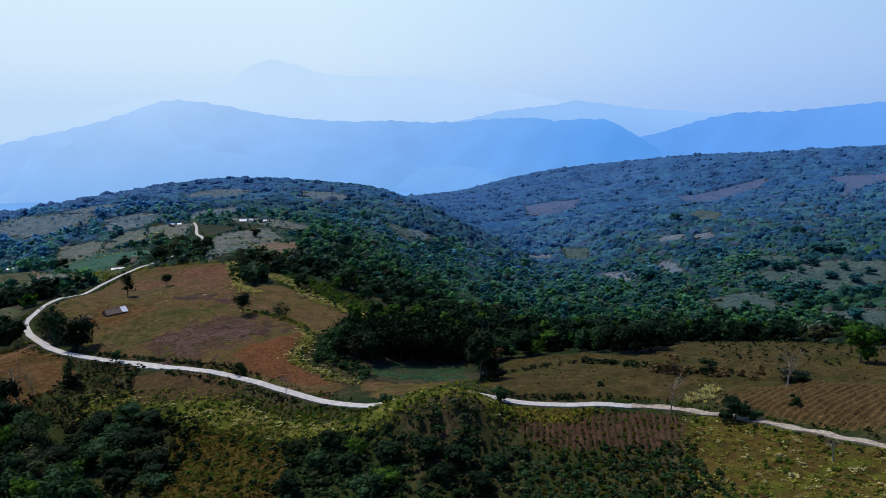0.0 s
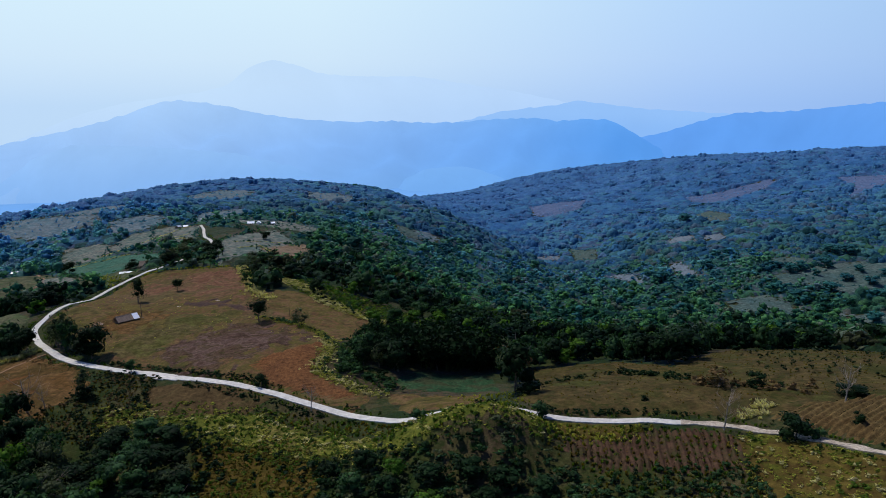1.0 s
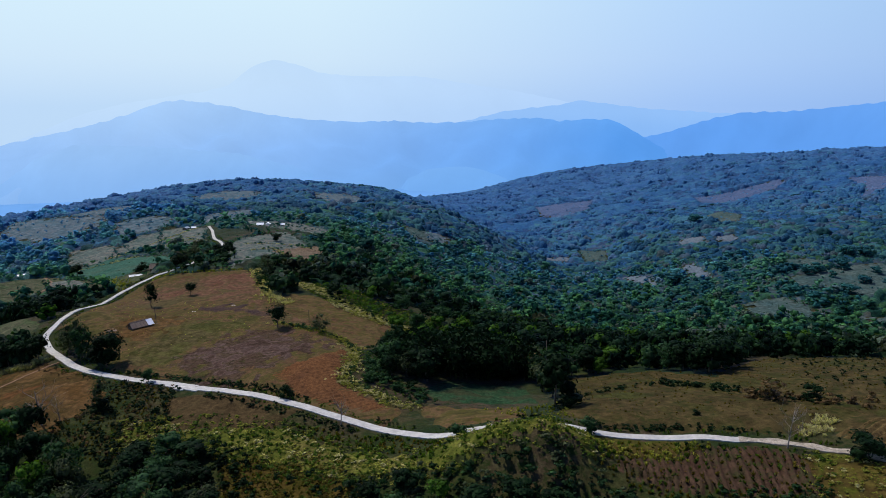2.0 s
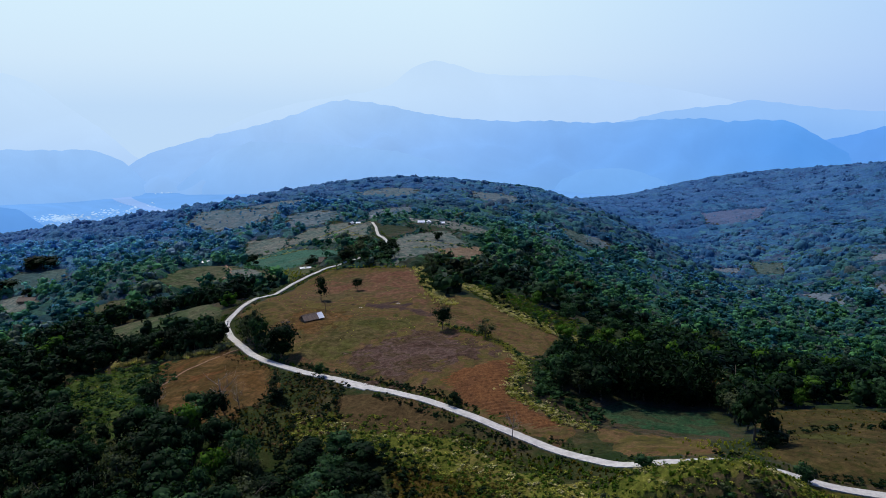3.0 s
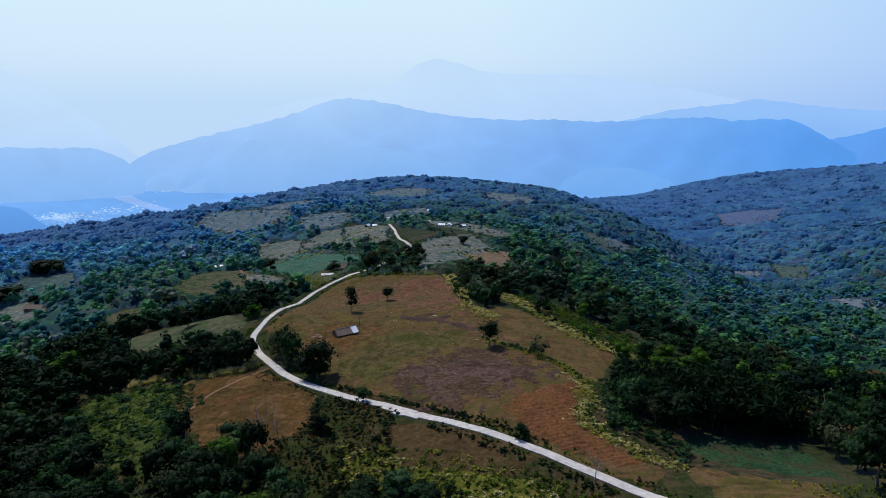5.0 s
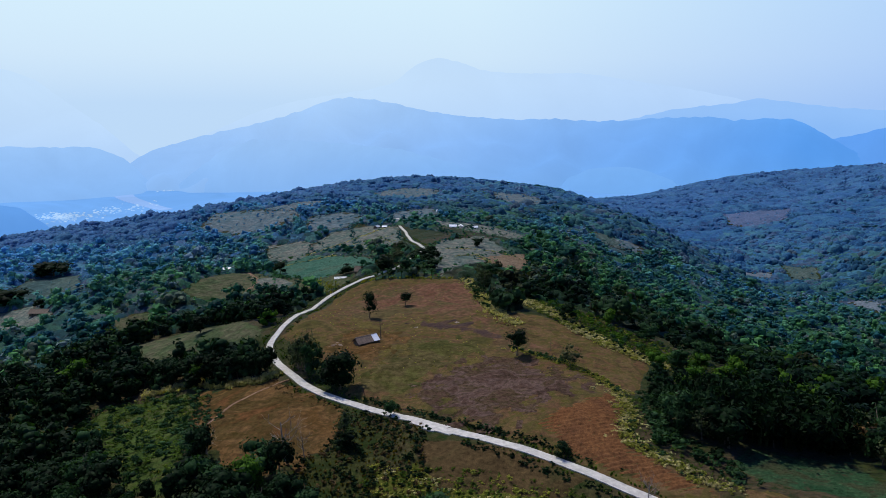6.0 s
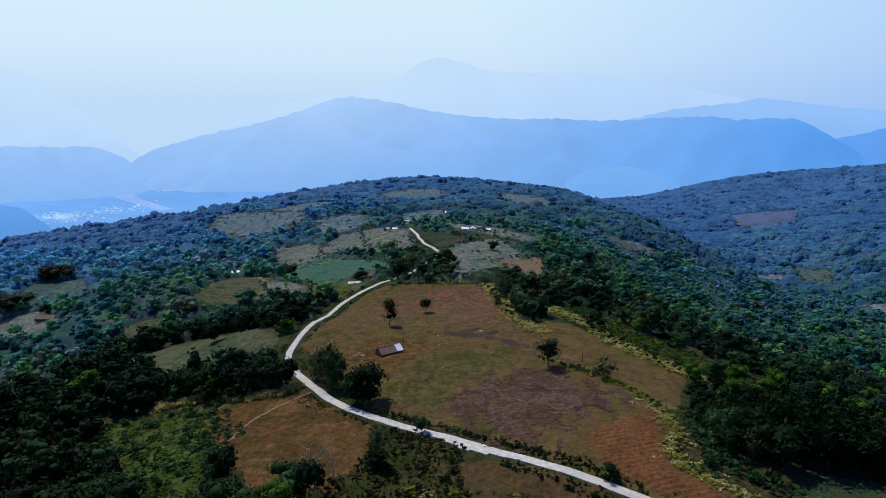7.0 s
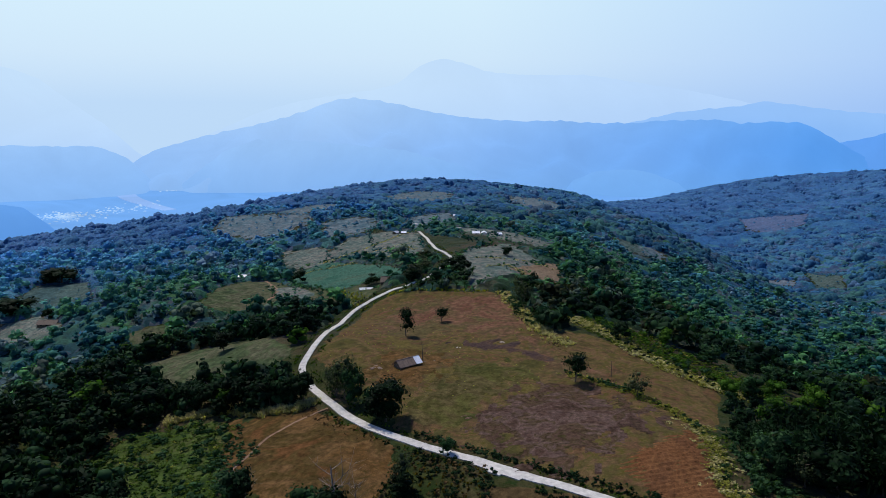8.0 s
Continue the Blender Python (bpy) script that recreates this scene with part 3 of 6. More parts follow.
field("fallow_field", [(-163, 322), (-170, 336), (-174, 383), (-156, 390), (-119, 393), (-104, 345), (-107, 331), (-116, 328), (-136, 338), (-145, 318)], M_UPRED, "reddish-brown fallow field below the banana grove", 1.0, 5.0, 0.26)
field("burnt_patch", [(-130, 318), (-121, 323), (-110, 325), (-103, 319), (-94, 310), (-88, 303), (-93, 301), (-101, 306), (-108, 312), (-118, 313)], M_BURNT, "dark burnt patch of soil with scorched stubble", 0.8, 4.0, 0.40)
field("pasture", [(-102, 334), (-85, 341), (-63, 321), (-40, 300), (-43, 277), (-47, 259), (-56, 270), (-66, 281), (-83, 304)], M_DRYGRASS, "dry grass strip between rows of tall grass", 1.2, 1.5)
field("crop_field", [(-253, 453), (-283, 508), (-262, 530), (-205, 475), (-180, 440), (-190, 431), (-202, 432), (-219, 425)], M_CROP, "green leafy crop field beside the farmhouse", 1.2, 1.0, 0.3, rows=(55, 2.6, 0.18))
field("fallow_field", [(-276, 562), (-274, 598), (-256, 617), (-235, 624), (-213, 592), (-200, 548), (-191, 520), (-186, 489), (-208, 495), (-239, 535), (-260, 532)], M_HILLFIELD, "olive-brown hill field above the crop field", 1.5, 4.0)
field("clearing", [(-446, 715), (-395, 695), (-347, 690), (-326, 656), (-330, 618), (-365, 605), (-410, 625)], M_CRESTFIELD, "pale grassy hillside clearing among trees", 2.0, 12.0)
field("fallow_field", [(-252, 695), (-239, 765), (-225, 768), (-201, 693), (-211, 650), (-227, 635), (-243, 645)], M_CRESTFIELD, "fallow field high on the hill, tinted with haze blue", 2.0, 10.0)
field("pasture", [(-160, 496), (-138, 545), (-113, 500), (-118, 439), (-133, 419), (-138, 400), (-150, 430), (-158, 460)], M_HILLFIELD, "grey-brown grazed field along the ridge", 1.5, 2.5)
field("bare_field", [(-127, 447), (-103, 509), (-97, 450), (-101, 425)], M_BARE, "pale bare soil field with terrace edge", 1.0, 2.0, 0.28)
field("pasture", [(-150, 560), (-185, 600), (-215, 640), (-150, 640), (-110, 600), (-120, 560)], M_HILLFIELD, "dry field around the white farmhouse", 2.0, 4.0)
field("pasture", [(-268, 319), (-247, 337), (-208, 325), (-188, 303), (-187, 284), (-218, 291), (-239, 288)], M_OLIVE, "olive-green pasture below the bend of the road", 1.0, 1.5)
field("pasture", [(-204, 257), (-182, 257), (-161, 258), (-150, 251), (-130, 239), (-125, 226), (-130, 208), (-146, 203), (-172, 226)], M_TAN, "dry straw-brown slope below the road", 1.0, 2.0)
field("ploughed_field", [(-104, 221), (-92, 221), (-77, 216), (-58, 206), (-66, 198), (-95, 200)], M_BROWNFIELD, "small brown ploughed field below the road", 0.5, 1.0, 0.28, rows=(-28, 1.3, 0.10))
field("pasture", [(-428, 428), (-440, 458), (-412, 470), (-359, 409), (-388, 400)], M_VALLEYGRASS, "grassy clearing among the woods", 2.0, 3.0)
field("bare_field", [(-400, 384), (-378, 392), (-341, 365), (-347, 356), (-374, 355)], M_HILLFIELD, "bare yard beside a hut in the woods", 2.0, 3.0)
field("pasture", [(-284, 396), (-290, 426), (-298, 478), (-274, 470), (-246, 436), (-243, 402), (-262, 388)], M_OLIVE, "green clearing beside the dirt track", 1.5, 2.0)
field("pasture", [(-298, 357), (-291, 366), (-283, 369), (-277, 356), (-283, 343)], M_OLIVE, "small grassy clearing in the woods", 1.5, 2.0)
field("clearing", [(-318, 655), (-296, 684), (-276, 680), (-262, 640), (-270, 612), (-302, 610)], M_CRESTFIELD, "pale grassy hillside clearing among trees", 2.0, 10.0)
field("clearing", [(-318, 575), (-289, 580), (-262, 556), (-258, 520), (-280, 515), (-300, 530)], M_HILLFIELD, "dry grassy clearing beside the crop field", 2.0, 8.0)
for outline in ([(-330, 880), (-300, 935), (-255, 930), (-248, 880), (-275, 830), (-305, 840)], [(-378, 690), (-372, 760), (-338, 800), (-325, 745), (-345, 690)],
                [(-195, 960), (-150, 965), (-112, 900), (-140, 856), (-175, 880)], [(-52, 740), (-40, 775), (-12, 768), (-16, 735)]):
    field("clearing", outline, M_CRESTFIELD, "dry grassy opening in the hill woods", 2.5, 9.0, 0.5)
field("grass_bank", [(-253, 450), (-219, 424), (-192, 430), (-188, 408), (-195, 392), (-215, 402), (-250, 424), (-262, 440)], M_OLIVE, "grassy bank between crop field and road", 1.2, 2.0)
field("fallow_field", [(-268, 446), (-250, 420), (-232, 412), (-225, 420), (-252, 450)], M_HILLFIELD, "small brown fallow plot below the crop field", 1.2, 2.0, 0.26)
field("crop_field", [(-25, 225), (-19, 239), (7, 241), (8, 209), (-20, 217)], M_PLOT, "small green vegetable plot beside the bamboo", 0.6, 0.8, 0.34, rows=(15, 1.3, 0.14))
field("stubble_field", [(-26, 212), (1, 205), (5, 181), (-8, 185), (-20, 192)], M_DRYGRASS, "pale stubble field beside the road", 0.8, 1.5)
field("pasture", [(14, 207), (22, 246), (50, 250), (66, 228), (99, 268), (150, 275), (170, 225), (130, 165), (85, 158), (68, 168), (51, 173), (19, 178), (10, 190)], M_EHILL, "dry olive grass slope above the road", 1.2, 2.0)
field("cane_plot", [(17, 160), (21, 164), (30, 163), (38, 167), (50, 166), (58, 160), (55, 145), (44, 148), (33, 151), (25, 152)], M_CANE, "brown harvested plot with planted rows", 0.4, 0.8, 0.40, rows=(80, 1.6, 0.3))
field("ploughed_field", [(68, 167), (80, 173), (98, 176), (112, 165), (95, 132), (84, 142), (76, 155)], M_FURROW, "brown field with parallel planted furrows", 0.4, 0.8, 0.46, rows=(35, 1.9, 0.34))
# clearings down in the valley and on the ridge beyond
# all three materials used here have haze painted into them
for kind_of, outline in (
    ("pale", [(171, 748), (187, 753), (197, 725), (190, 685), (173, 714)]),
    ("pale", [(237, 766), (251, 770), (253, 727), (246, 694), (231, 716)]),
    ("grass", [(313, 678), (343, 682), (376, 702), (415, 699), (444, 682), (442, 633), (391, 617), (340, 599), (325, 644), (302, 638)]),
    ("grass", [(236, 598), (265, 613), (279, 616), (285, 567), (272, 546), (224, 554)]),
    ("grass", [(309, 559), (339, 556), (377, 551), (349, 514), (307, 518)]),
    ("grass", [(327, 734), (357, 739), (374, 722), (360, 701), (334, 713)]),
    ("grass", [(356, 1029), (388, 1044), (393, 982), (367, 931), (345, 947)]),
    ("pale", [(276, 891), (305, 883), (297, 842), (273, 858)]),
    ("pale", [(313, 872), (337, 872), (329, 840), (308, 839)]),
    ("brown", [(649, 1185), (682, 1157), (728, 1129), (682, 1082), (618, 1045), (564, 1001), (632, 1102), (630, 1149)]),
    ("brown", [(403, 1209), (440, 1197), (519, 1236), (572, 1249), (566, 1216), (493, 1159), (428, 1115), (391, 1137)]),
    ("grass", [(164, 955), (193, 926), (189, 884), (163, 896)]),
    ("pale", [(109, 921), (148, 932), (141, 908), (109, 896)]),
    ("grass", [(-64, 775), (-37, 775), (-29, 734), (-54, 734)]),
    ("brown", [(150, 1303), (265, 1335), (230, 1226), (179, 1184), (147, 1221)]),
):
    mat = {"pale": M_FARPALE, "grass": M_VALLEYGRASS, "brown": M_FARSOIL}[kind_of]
    field("clearing", outline, mat, {"pale": "pale bare clearing in the wooded valley", "grass": "green pasture between valley woods, tinted with haze blue", "brown": "fallow clearing on the far ridge, tinted with haze blue"}[kind_of], 3.0, 7.0, 1.3, category="clearing")
field("pasture", [(100, 425), (100, 485), (124, 509), (136, 490), (122, 425)], M_TAN, "yellow clearing in the wooded gully", 2.0, 2.0, 0.4)
GREEN_SLOPE = [(-228, 241), (-222, 258), (-203, 262), (-183, 253), (-175, 229), (-168, 215), (-156, 195), (-172, 196), (-205, 226)]
F_BRIGHT = [(57, 158), (64, 159), (70, 153), (77, 142), (84, 131), (104, 97), (60, 92), (50, 122), (55, 144)]
F_GREEN = [(-112, 206), (-101, 209), (-88, 205), (-62, 197), (-44, 185), (-24, 174), (-10, 178), (4, 178), (16, 170), (14, 160), (2, 164), (-12, 165), (-24, 166), (-45, 172), (-60, 182), (-86, 192), (-104, 194)]
F_BROWN = [(-74, 185), (-62, 184), (-47, 174), (-39, 165), (-36, 150), (-40, 120), (-64, 120), (-72, 160)]
F_DARK = [(-45, 172), (-36, 172), (-24, 166), (-10, 164), (4, 163), (14, 158), (24, 150), (20, 140), (16, 118), (-34, 118), (-42, 150)]
F_OLIVE = [(20, 148), (32, 150), (44, 147), (54, 143), (55, 133), (51, 115), (18, 115)]
F_LEFT = [(-104, 193), (-92, 197), (-82, 190), (-74, 180), (-67, 160), (-66, 146), (-96, 146), (-106, 172)]
field("grassland", F_BRIGHT, M_GRASSLAND, "sunlit yellow-green rough grassland below the road", 0.8, 1.0, 0.2, category="grassland")
field("grassland", F_GREEN, M_CRESTGRASS, "green grassland along the crest below the road", 0.8, 2.0, 0.2, category="grassland")
field("grassland", GREEN_SLOPE, M_SLOPEGREEN, "green rough grassland on the western slope", 1.0, 3.0, 0.2, category="grassland")
field("grassland", F_BROWN, M_BROWNGRASS, "brown dry grassland on the steep near slope", 0.8, 2.0, 0.2, category="grassland")
field("grassland", [(4, 172), (17, 172.5), (29, 171), (38, 170), (37, 166.5), (30, 163), (21, 165), (13, 164)], M_GRASSLAND, "yellow grass strip between road and plot", 0.8, 1.0, 0.24, category="grassland")
BRUSH = [(-105, 198), (-60, 199), (-30, 188), (0, 179), (40, 170), (62, 155), (82, 138), (110, 90), (-40, 90), (-80, 150), (-100, 172)]
OPEN.append(BRUSH)
OPEN.append([(-178, 592), (-146, 592), (-112, 545), (-150, 525), (-172, 558)])
BRUSH_MID = [(-132, 247), (-102, 228), (-100, 215), (-95, 200), (-108, 188), (-128, 196), (-132, 208), (-124, 226)]
SLOPE_GRASS = [(-92, 362), (-70, 360), (-45, 336), (-25, 322), (-14, 308), (-36, 297), (-63, 319), (-80, 340)]
HEDGE_SIDE = [(-50, 258), (-44, 256), (-45, 234), (-42, 227), (-31, 220), (-26, 213), (-29, 208), (-44, 219), (-50, 226)]
for outline in (BRUSH_MID, SLOPE_GRASS, HEDGE_SIDE):
    OPEN.append(outline)
OPEN.append([(-270, 640), (-240, 615), (-205, 585), (-160, 545), (-155, 500), (-180, 478), (-215, 520), (-240, 560)])

# ---- road ----
def strip_mesh(name, line, zs, half_l, half_r, thick, material, way=None):
    """A slab strip along a line, flat across, with sides."""
    t = np.gradient(line, axis=0) if way is None else way.copy()
    t /= np.linalg.norm(t, axis=1)[:, None]
    nrm = np.stack([-t[:, 1], t[:, 0]], 1)
    a, b = line + nrm * np.asarray(half_l)[:, None], line - nrm * np.asarray(half_r)[:, None]
    n = len(line)
    v = np.vstack([np.c_[a, zs], np.c_[b, zs], np.c_[a, zs - thick], np.c_[b, zs - thick]])
    k = np.arange(n - 1)
    f = np.vstack([np.stack([k, k + n, k + n + 1, k + 1], 1), np.stack([k, k + 1, k + 1 + 2 * n, k + 2 * n], 1), np.stack([k + n, k + 3 * n, k + 3 * n + 1, k + n + 1], 1),
                   [[0, 2 * n, 3 * n, n]], [[n - 1, 2 * n - 1, 4 * n - 1, 3 * n - 1]]])
    me = mesh_of(name, v, f, material)
    me.shade_flat()
    return me


road = tagged(new("road"), "narrow pale concrete farm road over the hill", "road", kind="structure")
SLAB = 5
road_way = np.gradient(ROAD_LINE, axis=0)
for k in range(0, len(ROAD_LINE) - SLAB - 1, SLAB):
    seg = ROAD_LINE[k:k + SLAB + 1].copy()
    zs = road_z[k:k + SLAB + 1] + 0.06
    mid = seg.mean(0)
    extra = 2.2 * max(0, 1 - abs(mid[0] + 100) / 9)
    half = 1.05 + 0.45 * min(1.0, max(0.0, (300 - mid[1]) / 40)) if mid[0] < -8 else 1.25
    east = mid[0] > 46
    wob = 0.45 * np.sin(np.arange(k, k + len(seg)) * 0.83) * east
    ob = new("slab", strip_mesh("slab", seg, zs, half + wob, half + extra + 0.3 * np.cos(np.arange(k, k + len(seg)) * 0.61) * east, 0.45, M_DIRTROAD if east else M_CONCRETE, road_way[k:k + SLAB + 1]))
    ob.parent = road


def path_strip(name, pts, width, label, material=M_PATH):
    line = smooth_line(pts, 1.5)
    zs = gz(line[:, 0], line[:, 1]) + 0.24
    wob = 1 + 0.3 * np.sin(np.arange(len(line)) * 0.9)
    ob = new(name, strip_mesh(name, line, zs, width / 2 * wob, width / 2 * wob[::-1], 0.5, material))
    return tagged(ob, label, "path", kind="structure")


path_strip("footpath", [(-156, 257.5), (-163, 250), (-166, 245), (-168, 239), (-168, 232), (-169, 226), (-169, 219)], 0.7, "trodden earth footpath down the dry slope")
path_strip("dirt_track", [(-286, 478), (-271, 456), (-259, 439), (-254, 425), (-252, 413)], 1.8, "pale dirt track winding into the woods")
path_strip("dirt_track", [(-235, 660), (-222, 650), (-205, 655), (-190, 640)], 3.0, "pale dirt track on the upper hill", M_CONCRETE)


# ---- leaves and trees ----
ICO = np.array([(0, 0, 1)] + [(0.894 * math.cos(a), 0.894 * math.sin(a), 0.447) for a in np.arange(5) * 2 * math.pi / 5] + [(0.894 * math.cos(a), 0.894 * math.sin(a), -0.447) for a in (np.arange(5) + 0.5) * 2 * math.pi / 5] + [(0, 0, -1)])
ICO_F = np.array([(0, 1 + i, 1 + (i + 1) % 5) for i in range(5)] + [(1 + i, 6 + i, 1 + (i + 1) % 5) for i in range(5)] + [(1 + (i + 1) % 5, 6 + i, 6 + (i + 1) % 5) for i in range(5)] + [(11, 6 + (i + 1) % 5, 6 + i) for i in range(5)])


def crown_arrays(seed, leaves, lumps, leaf, low=0.25, spread=0.5, cores=0.72, droop=0.0):
    """A crown in a unit tree (height 1, width 1): clumps of leaves round uneven lumps. Returns verts, quads, tris."""
    r = np.random.default_rng(seed)
    v, q, t = [], [], []
    count = 0
    cs = []
    for k in range(lumps):
        a, rad = r.uniform(0, 2 * math.pi), spread * 0.62 * math.sqrt(r.uniform(0, 1))
        h = r.uniform(low + 0.1, 0.86)
        size = r.uniform(0.16, 0.27) * (1.15 - 0.5 * abs(h - 0.55))
        cs.append((rad * math.cos(a), rad * math.sin(a), h, size))
    for cx, cy, ch, size in cs:
        if cores:
            p = ICO * size * cores * r.uniform(0.75, 1.1, (12, 1))
            p[:, 2] *= 0.8
            v.append(p + (cx, cy, ch))
            t.append(ICO_F + count)
            count += 12
        n = max(3, int(leaves / lumps))
        d = r.normal(size=(n, 3))
        d[:, 2] = d[:, 2] * 0.8 + 0.25
        d /= np.linalg.norm(d, axis=1)[:, None]
        c = np.array((cx, cy, ch)) + d * size * r.uniform(0.7, 1.22, (n, 1)) * (1, 1, 0.8)
        c[:, 2] = np.clip(c[:, 2], low * 0.8, 1.0)
        nn = d + r.normal(scale=0.38, size=(n, 3)) + (0, 0, 0.25)
        nn /= np.linalg.norm(nn, axis=1)[:, None]
        u = np.cross(nn, r.normal(size=(n, 3)))
        u /= np.linalg.norm(u, axis=1)[:, None] + 1e-9
        w = np.cross(nn, u)
        s = leaf * r.uniform(0.6, 1.35, (n, 1))
        fold = nn * s * r.uniform(-0.25, 0.25, (n, 1))
        quad = np.stack([c + u * s, c + w * s * 0.62 + fold, c - u * s - (0, 0, droop), c - w * s * 0.62 + fold], 1)
        v.append(quad.reshape(-1, 3))
        q.append(np.arange(count, count + 4 * n).reshape(-1, 4))
        count += 4 * n
    return np.vstack(v), np.vstack(q), np.vstack(t) if t else np.zeros((0, 3), int)


def limb_arrays(seed, limbs=6, radius=0.022, top=0.75, fork=0.3, spread=0.36, twigs=0):
    """A tapered trunk with limbs in a unit tree; with twigs, a bare crown. Returns verts and quads."""
    r = np.random.default_rng(seed)
    v, f = [], []

    def tube(pts, rads, sides=6):
        base = sum(len(a) for a in v)
        pts = np.array(pts)
        for p, rad in zip(pts, rads):
            a = np.arange(sides) * 2 * math.pi / sides
            v.append(np.c_[p[0] + rad * np.cos(a), p[1] + rad * np.sin(a), np.full(sides, p[2])])
        for i in range(len(pts) - 1):
            for k in range(sides):
                f.append((base + i * sides + k, base + i * sides + (k + 1) % sides, base + (i + 1) * sides + (k + 1) % sides, base + (i + 1) * sides + k))

    lean = r.normal(scale=0.03, size=2)
    tube([(lean[0] * s * 2, lean[1] * s * 2, -0.03 + s * (top + 0.03)) for s in np.linspace(0, 1, 5)], radius * np.array([1.5, 1.0, 0.8, 0.55, 0.25]), 7)
    for k in range(limbs):
        s = r.uniform(fork, top * 0.95)
        a = k * 2.4 + r.uniform(-0.4, 0.4)
        ln = spread * r.uniform(0.7, 1.15)
        p0 = np.array((lean[0] * 2 * s / top, lean[1] * 2 * s / top, s))
        way = np.array((math.cos(a), math.sin(a), r.uniform(0.5, 1.3)))
        p1, p2 = p0 + way * ln * 0.5 * (1, 1, 0.7), p0 + way * ln * (1, 1, 0.8)
        tube([p0, p1, p2], radius * np.array([0.5, 0.34, 0.12]), 5)
        for j in range(twigs):
            b0 = p0 + (p2 - p0) * r.uniform(0.3, 1)
            tw = way * 0.5 + r.normal(scale=0.6, size=3) + (0, 0, 0.3)
            tube([b0, b0 + tw * ln * 0.3, b0 + tw * ln * 0.52 + (0, 0, 0.02)], radius * np.array([0.2, 0.13, 0.05]), 3)
    return np.vstack(v), np.array(f)


def tree_kind(name, seeds, leaf_mat, bark=M_BARK, **k):
    """Trunk and crown meshes of a kind of tree, one pair for each seed."""
    trunk_keys = ("limbs", "radius", "top", "fork", "spread_limbs", "twigs")
    tk = {("spread" if q == "spread_limbs" else q): k.pop(q) for q in trunk_keys if q in k}
    pairs = []
    for s in seeds:
        tv, tf = limb_arrays(s, **tk)
        cm = None
        if leaf_mat:
            v, q, t = crown_arrays(s, **k)
            cm = mesh_of(name + "_crown", v, [q, t], leaf_mat)
        pairs.append((mesh_of(name + "_trunk", tv, tf, bark), cm))
    return pairs


def plant(name, kind, x, y, high, wide, label, category="tree", group="", turn=0.0, pick=0, sink=0.25):
    """One tree: an Empty at its base that carries trunk and crown."""
    ob = new(name)
    ob.matrix_basis = pose(x, y, float(gz(x, y)) - sink, 0, 0, turn) @ Matrix.Diagonal((wide, wide, high, 1))
    trunk_me, crown_me = kind[pick % len(kind)]
    a = new("trunk", trunk_me)
    a.parent = ob
    if crown_me:
        b = new("crown", crown_me)
        b.parent = ob
    return tagged(ob, label, category, group)


BROAD = tree_kind("broadleaf", (11, 12, 13, 14), M_LEAF, leaves=520, lumps=13, leaf=0.048, low=0.2)
DARK = tree_kind("dark_broadleaf", (21, 22, 23), M_LEAF_DARK, leaves=540, lumps=13, leaf=0.046, low=0.15)
GREY = tree_kind("grey_tree", (31, 32, 33), M_LEAF_GREY, leaves=520, lumps=14, leaf=0.034, low=0.2, cores=0.4)
PINEY = tree_kind("layered_tree", (41, 42), M_LEAF_DARK, leaves=700, lumps=13, leaf=0.034, low=0.3, cores=0.55, top=0.85)
LIGHT = tree_kind("light_tree", (51, 52), M_LEAF_BRIGHT, leaves=620, lumps=13, leaf=0.042, low=0.12)
DEAD = tree_kind("dead_tree", (61, 62, 63), None, M_DEADWOOD, limbs=11, twigs=5, top=0.9, fork=0.25, radius=0.02)
BUSH = tree_kind("bush", (71, 72, 73), M_LEAF_DARK, leaves=600, lumps=11, leaf=0.048, low=0.05, top=0.5, fork=0.1)
BUSH_GREEN = tree_kind("green_bush", (74, 75, 76), M_LEAF, leaves=560, lumps=11, leaf=0.05, low=0.04, top=0.5, fork=0.1)
BUSH_DRY = tree_kind("dry_bush", (77, 78), M_LEAF_DRY, leaves=160, lumps=7, leaf=0.07, low=0.04, cores=0.3, top=0.6, fork=0.1, limbs=9)


def joined(name, spots, variants, material, label, category, kind="stuff", smooth=False):
    """Many plants as one mesh. spots: x, y, z, width, height, turn; variants: arrays of unit plants."""
    rr = np.random.default_rng(len(spots))
    pick = rr.integers(0, len(variants), len(spots))
    vs, qs, ts, base = [], [], [], 0
    for k, (v, q, t) in enumerate(variants):
        s = spots[pick == k]
        if not len(s):
            continue
        c, sn = np.cos(s[:, 5])[:, None], np.sin(s[:, 5])[:, None]
        x = (v[None, :, 0] * c - v[None, :, 1] * sn) * s[:, 3:4] + s[:, 0:1]
        y = (v[None, :, 0] * sn + v[None, :, 1] * c) * s[:, 3:4] + s[:, 1:2]
        z = v[None, :, 2] * s[:, 4:5] + s[:, 2:3]
        vs.append(np.stack([x, y, z], -1).reshape(-1, 3))
        off = base + np.arange(len(s))[:, None, None] * len(v)
        if len(q):
            qs.append((q[None] + off).reshape(-1, 4))
        if len(t):
            ts.append((t[None] + off).reshape(-1, 3))
        base += len(s) * len(v)
    groups = ([np.vstack(qs)] if qs else []) + ([np.vstack(ts)] if ts else [])
    ob = new(name, mesh_of(name, np.vstack(vs), groups, material, smooth))
    return tagged(ob, label, category, kind=kind)


def open_depth(x, y):
    """How far inside an open field a place lies; negative in the woods."""
    best = np.full(x.shape, -1e9)
    for p in OPEN:
        a = np.array(p)
        m = (x > a[:, 0].min() - 25) & (x < a[:, 0].max() + 25) & (y > a[:, 1].min() - 25) & (y < a[:, 1].max() + 25)
        if m.any():
            best[m] = np.maximum(best[m], inside(x[m], y[m], p))
    return best


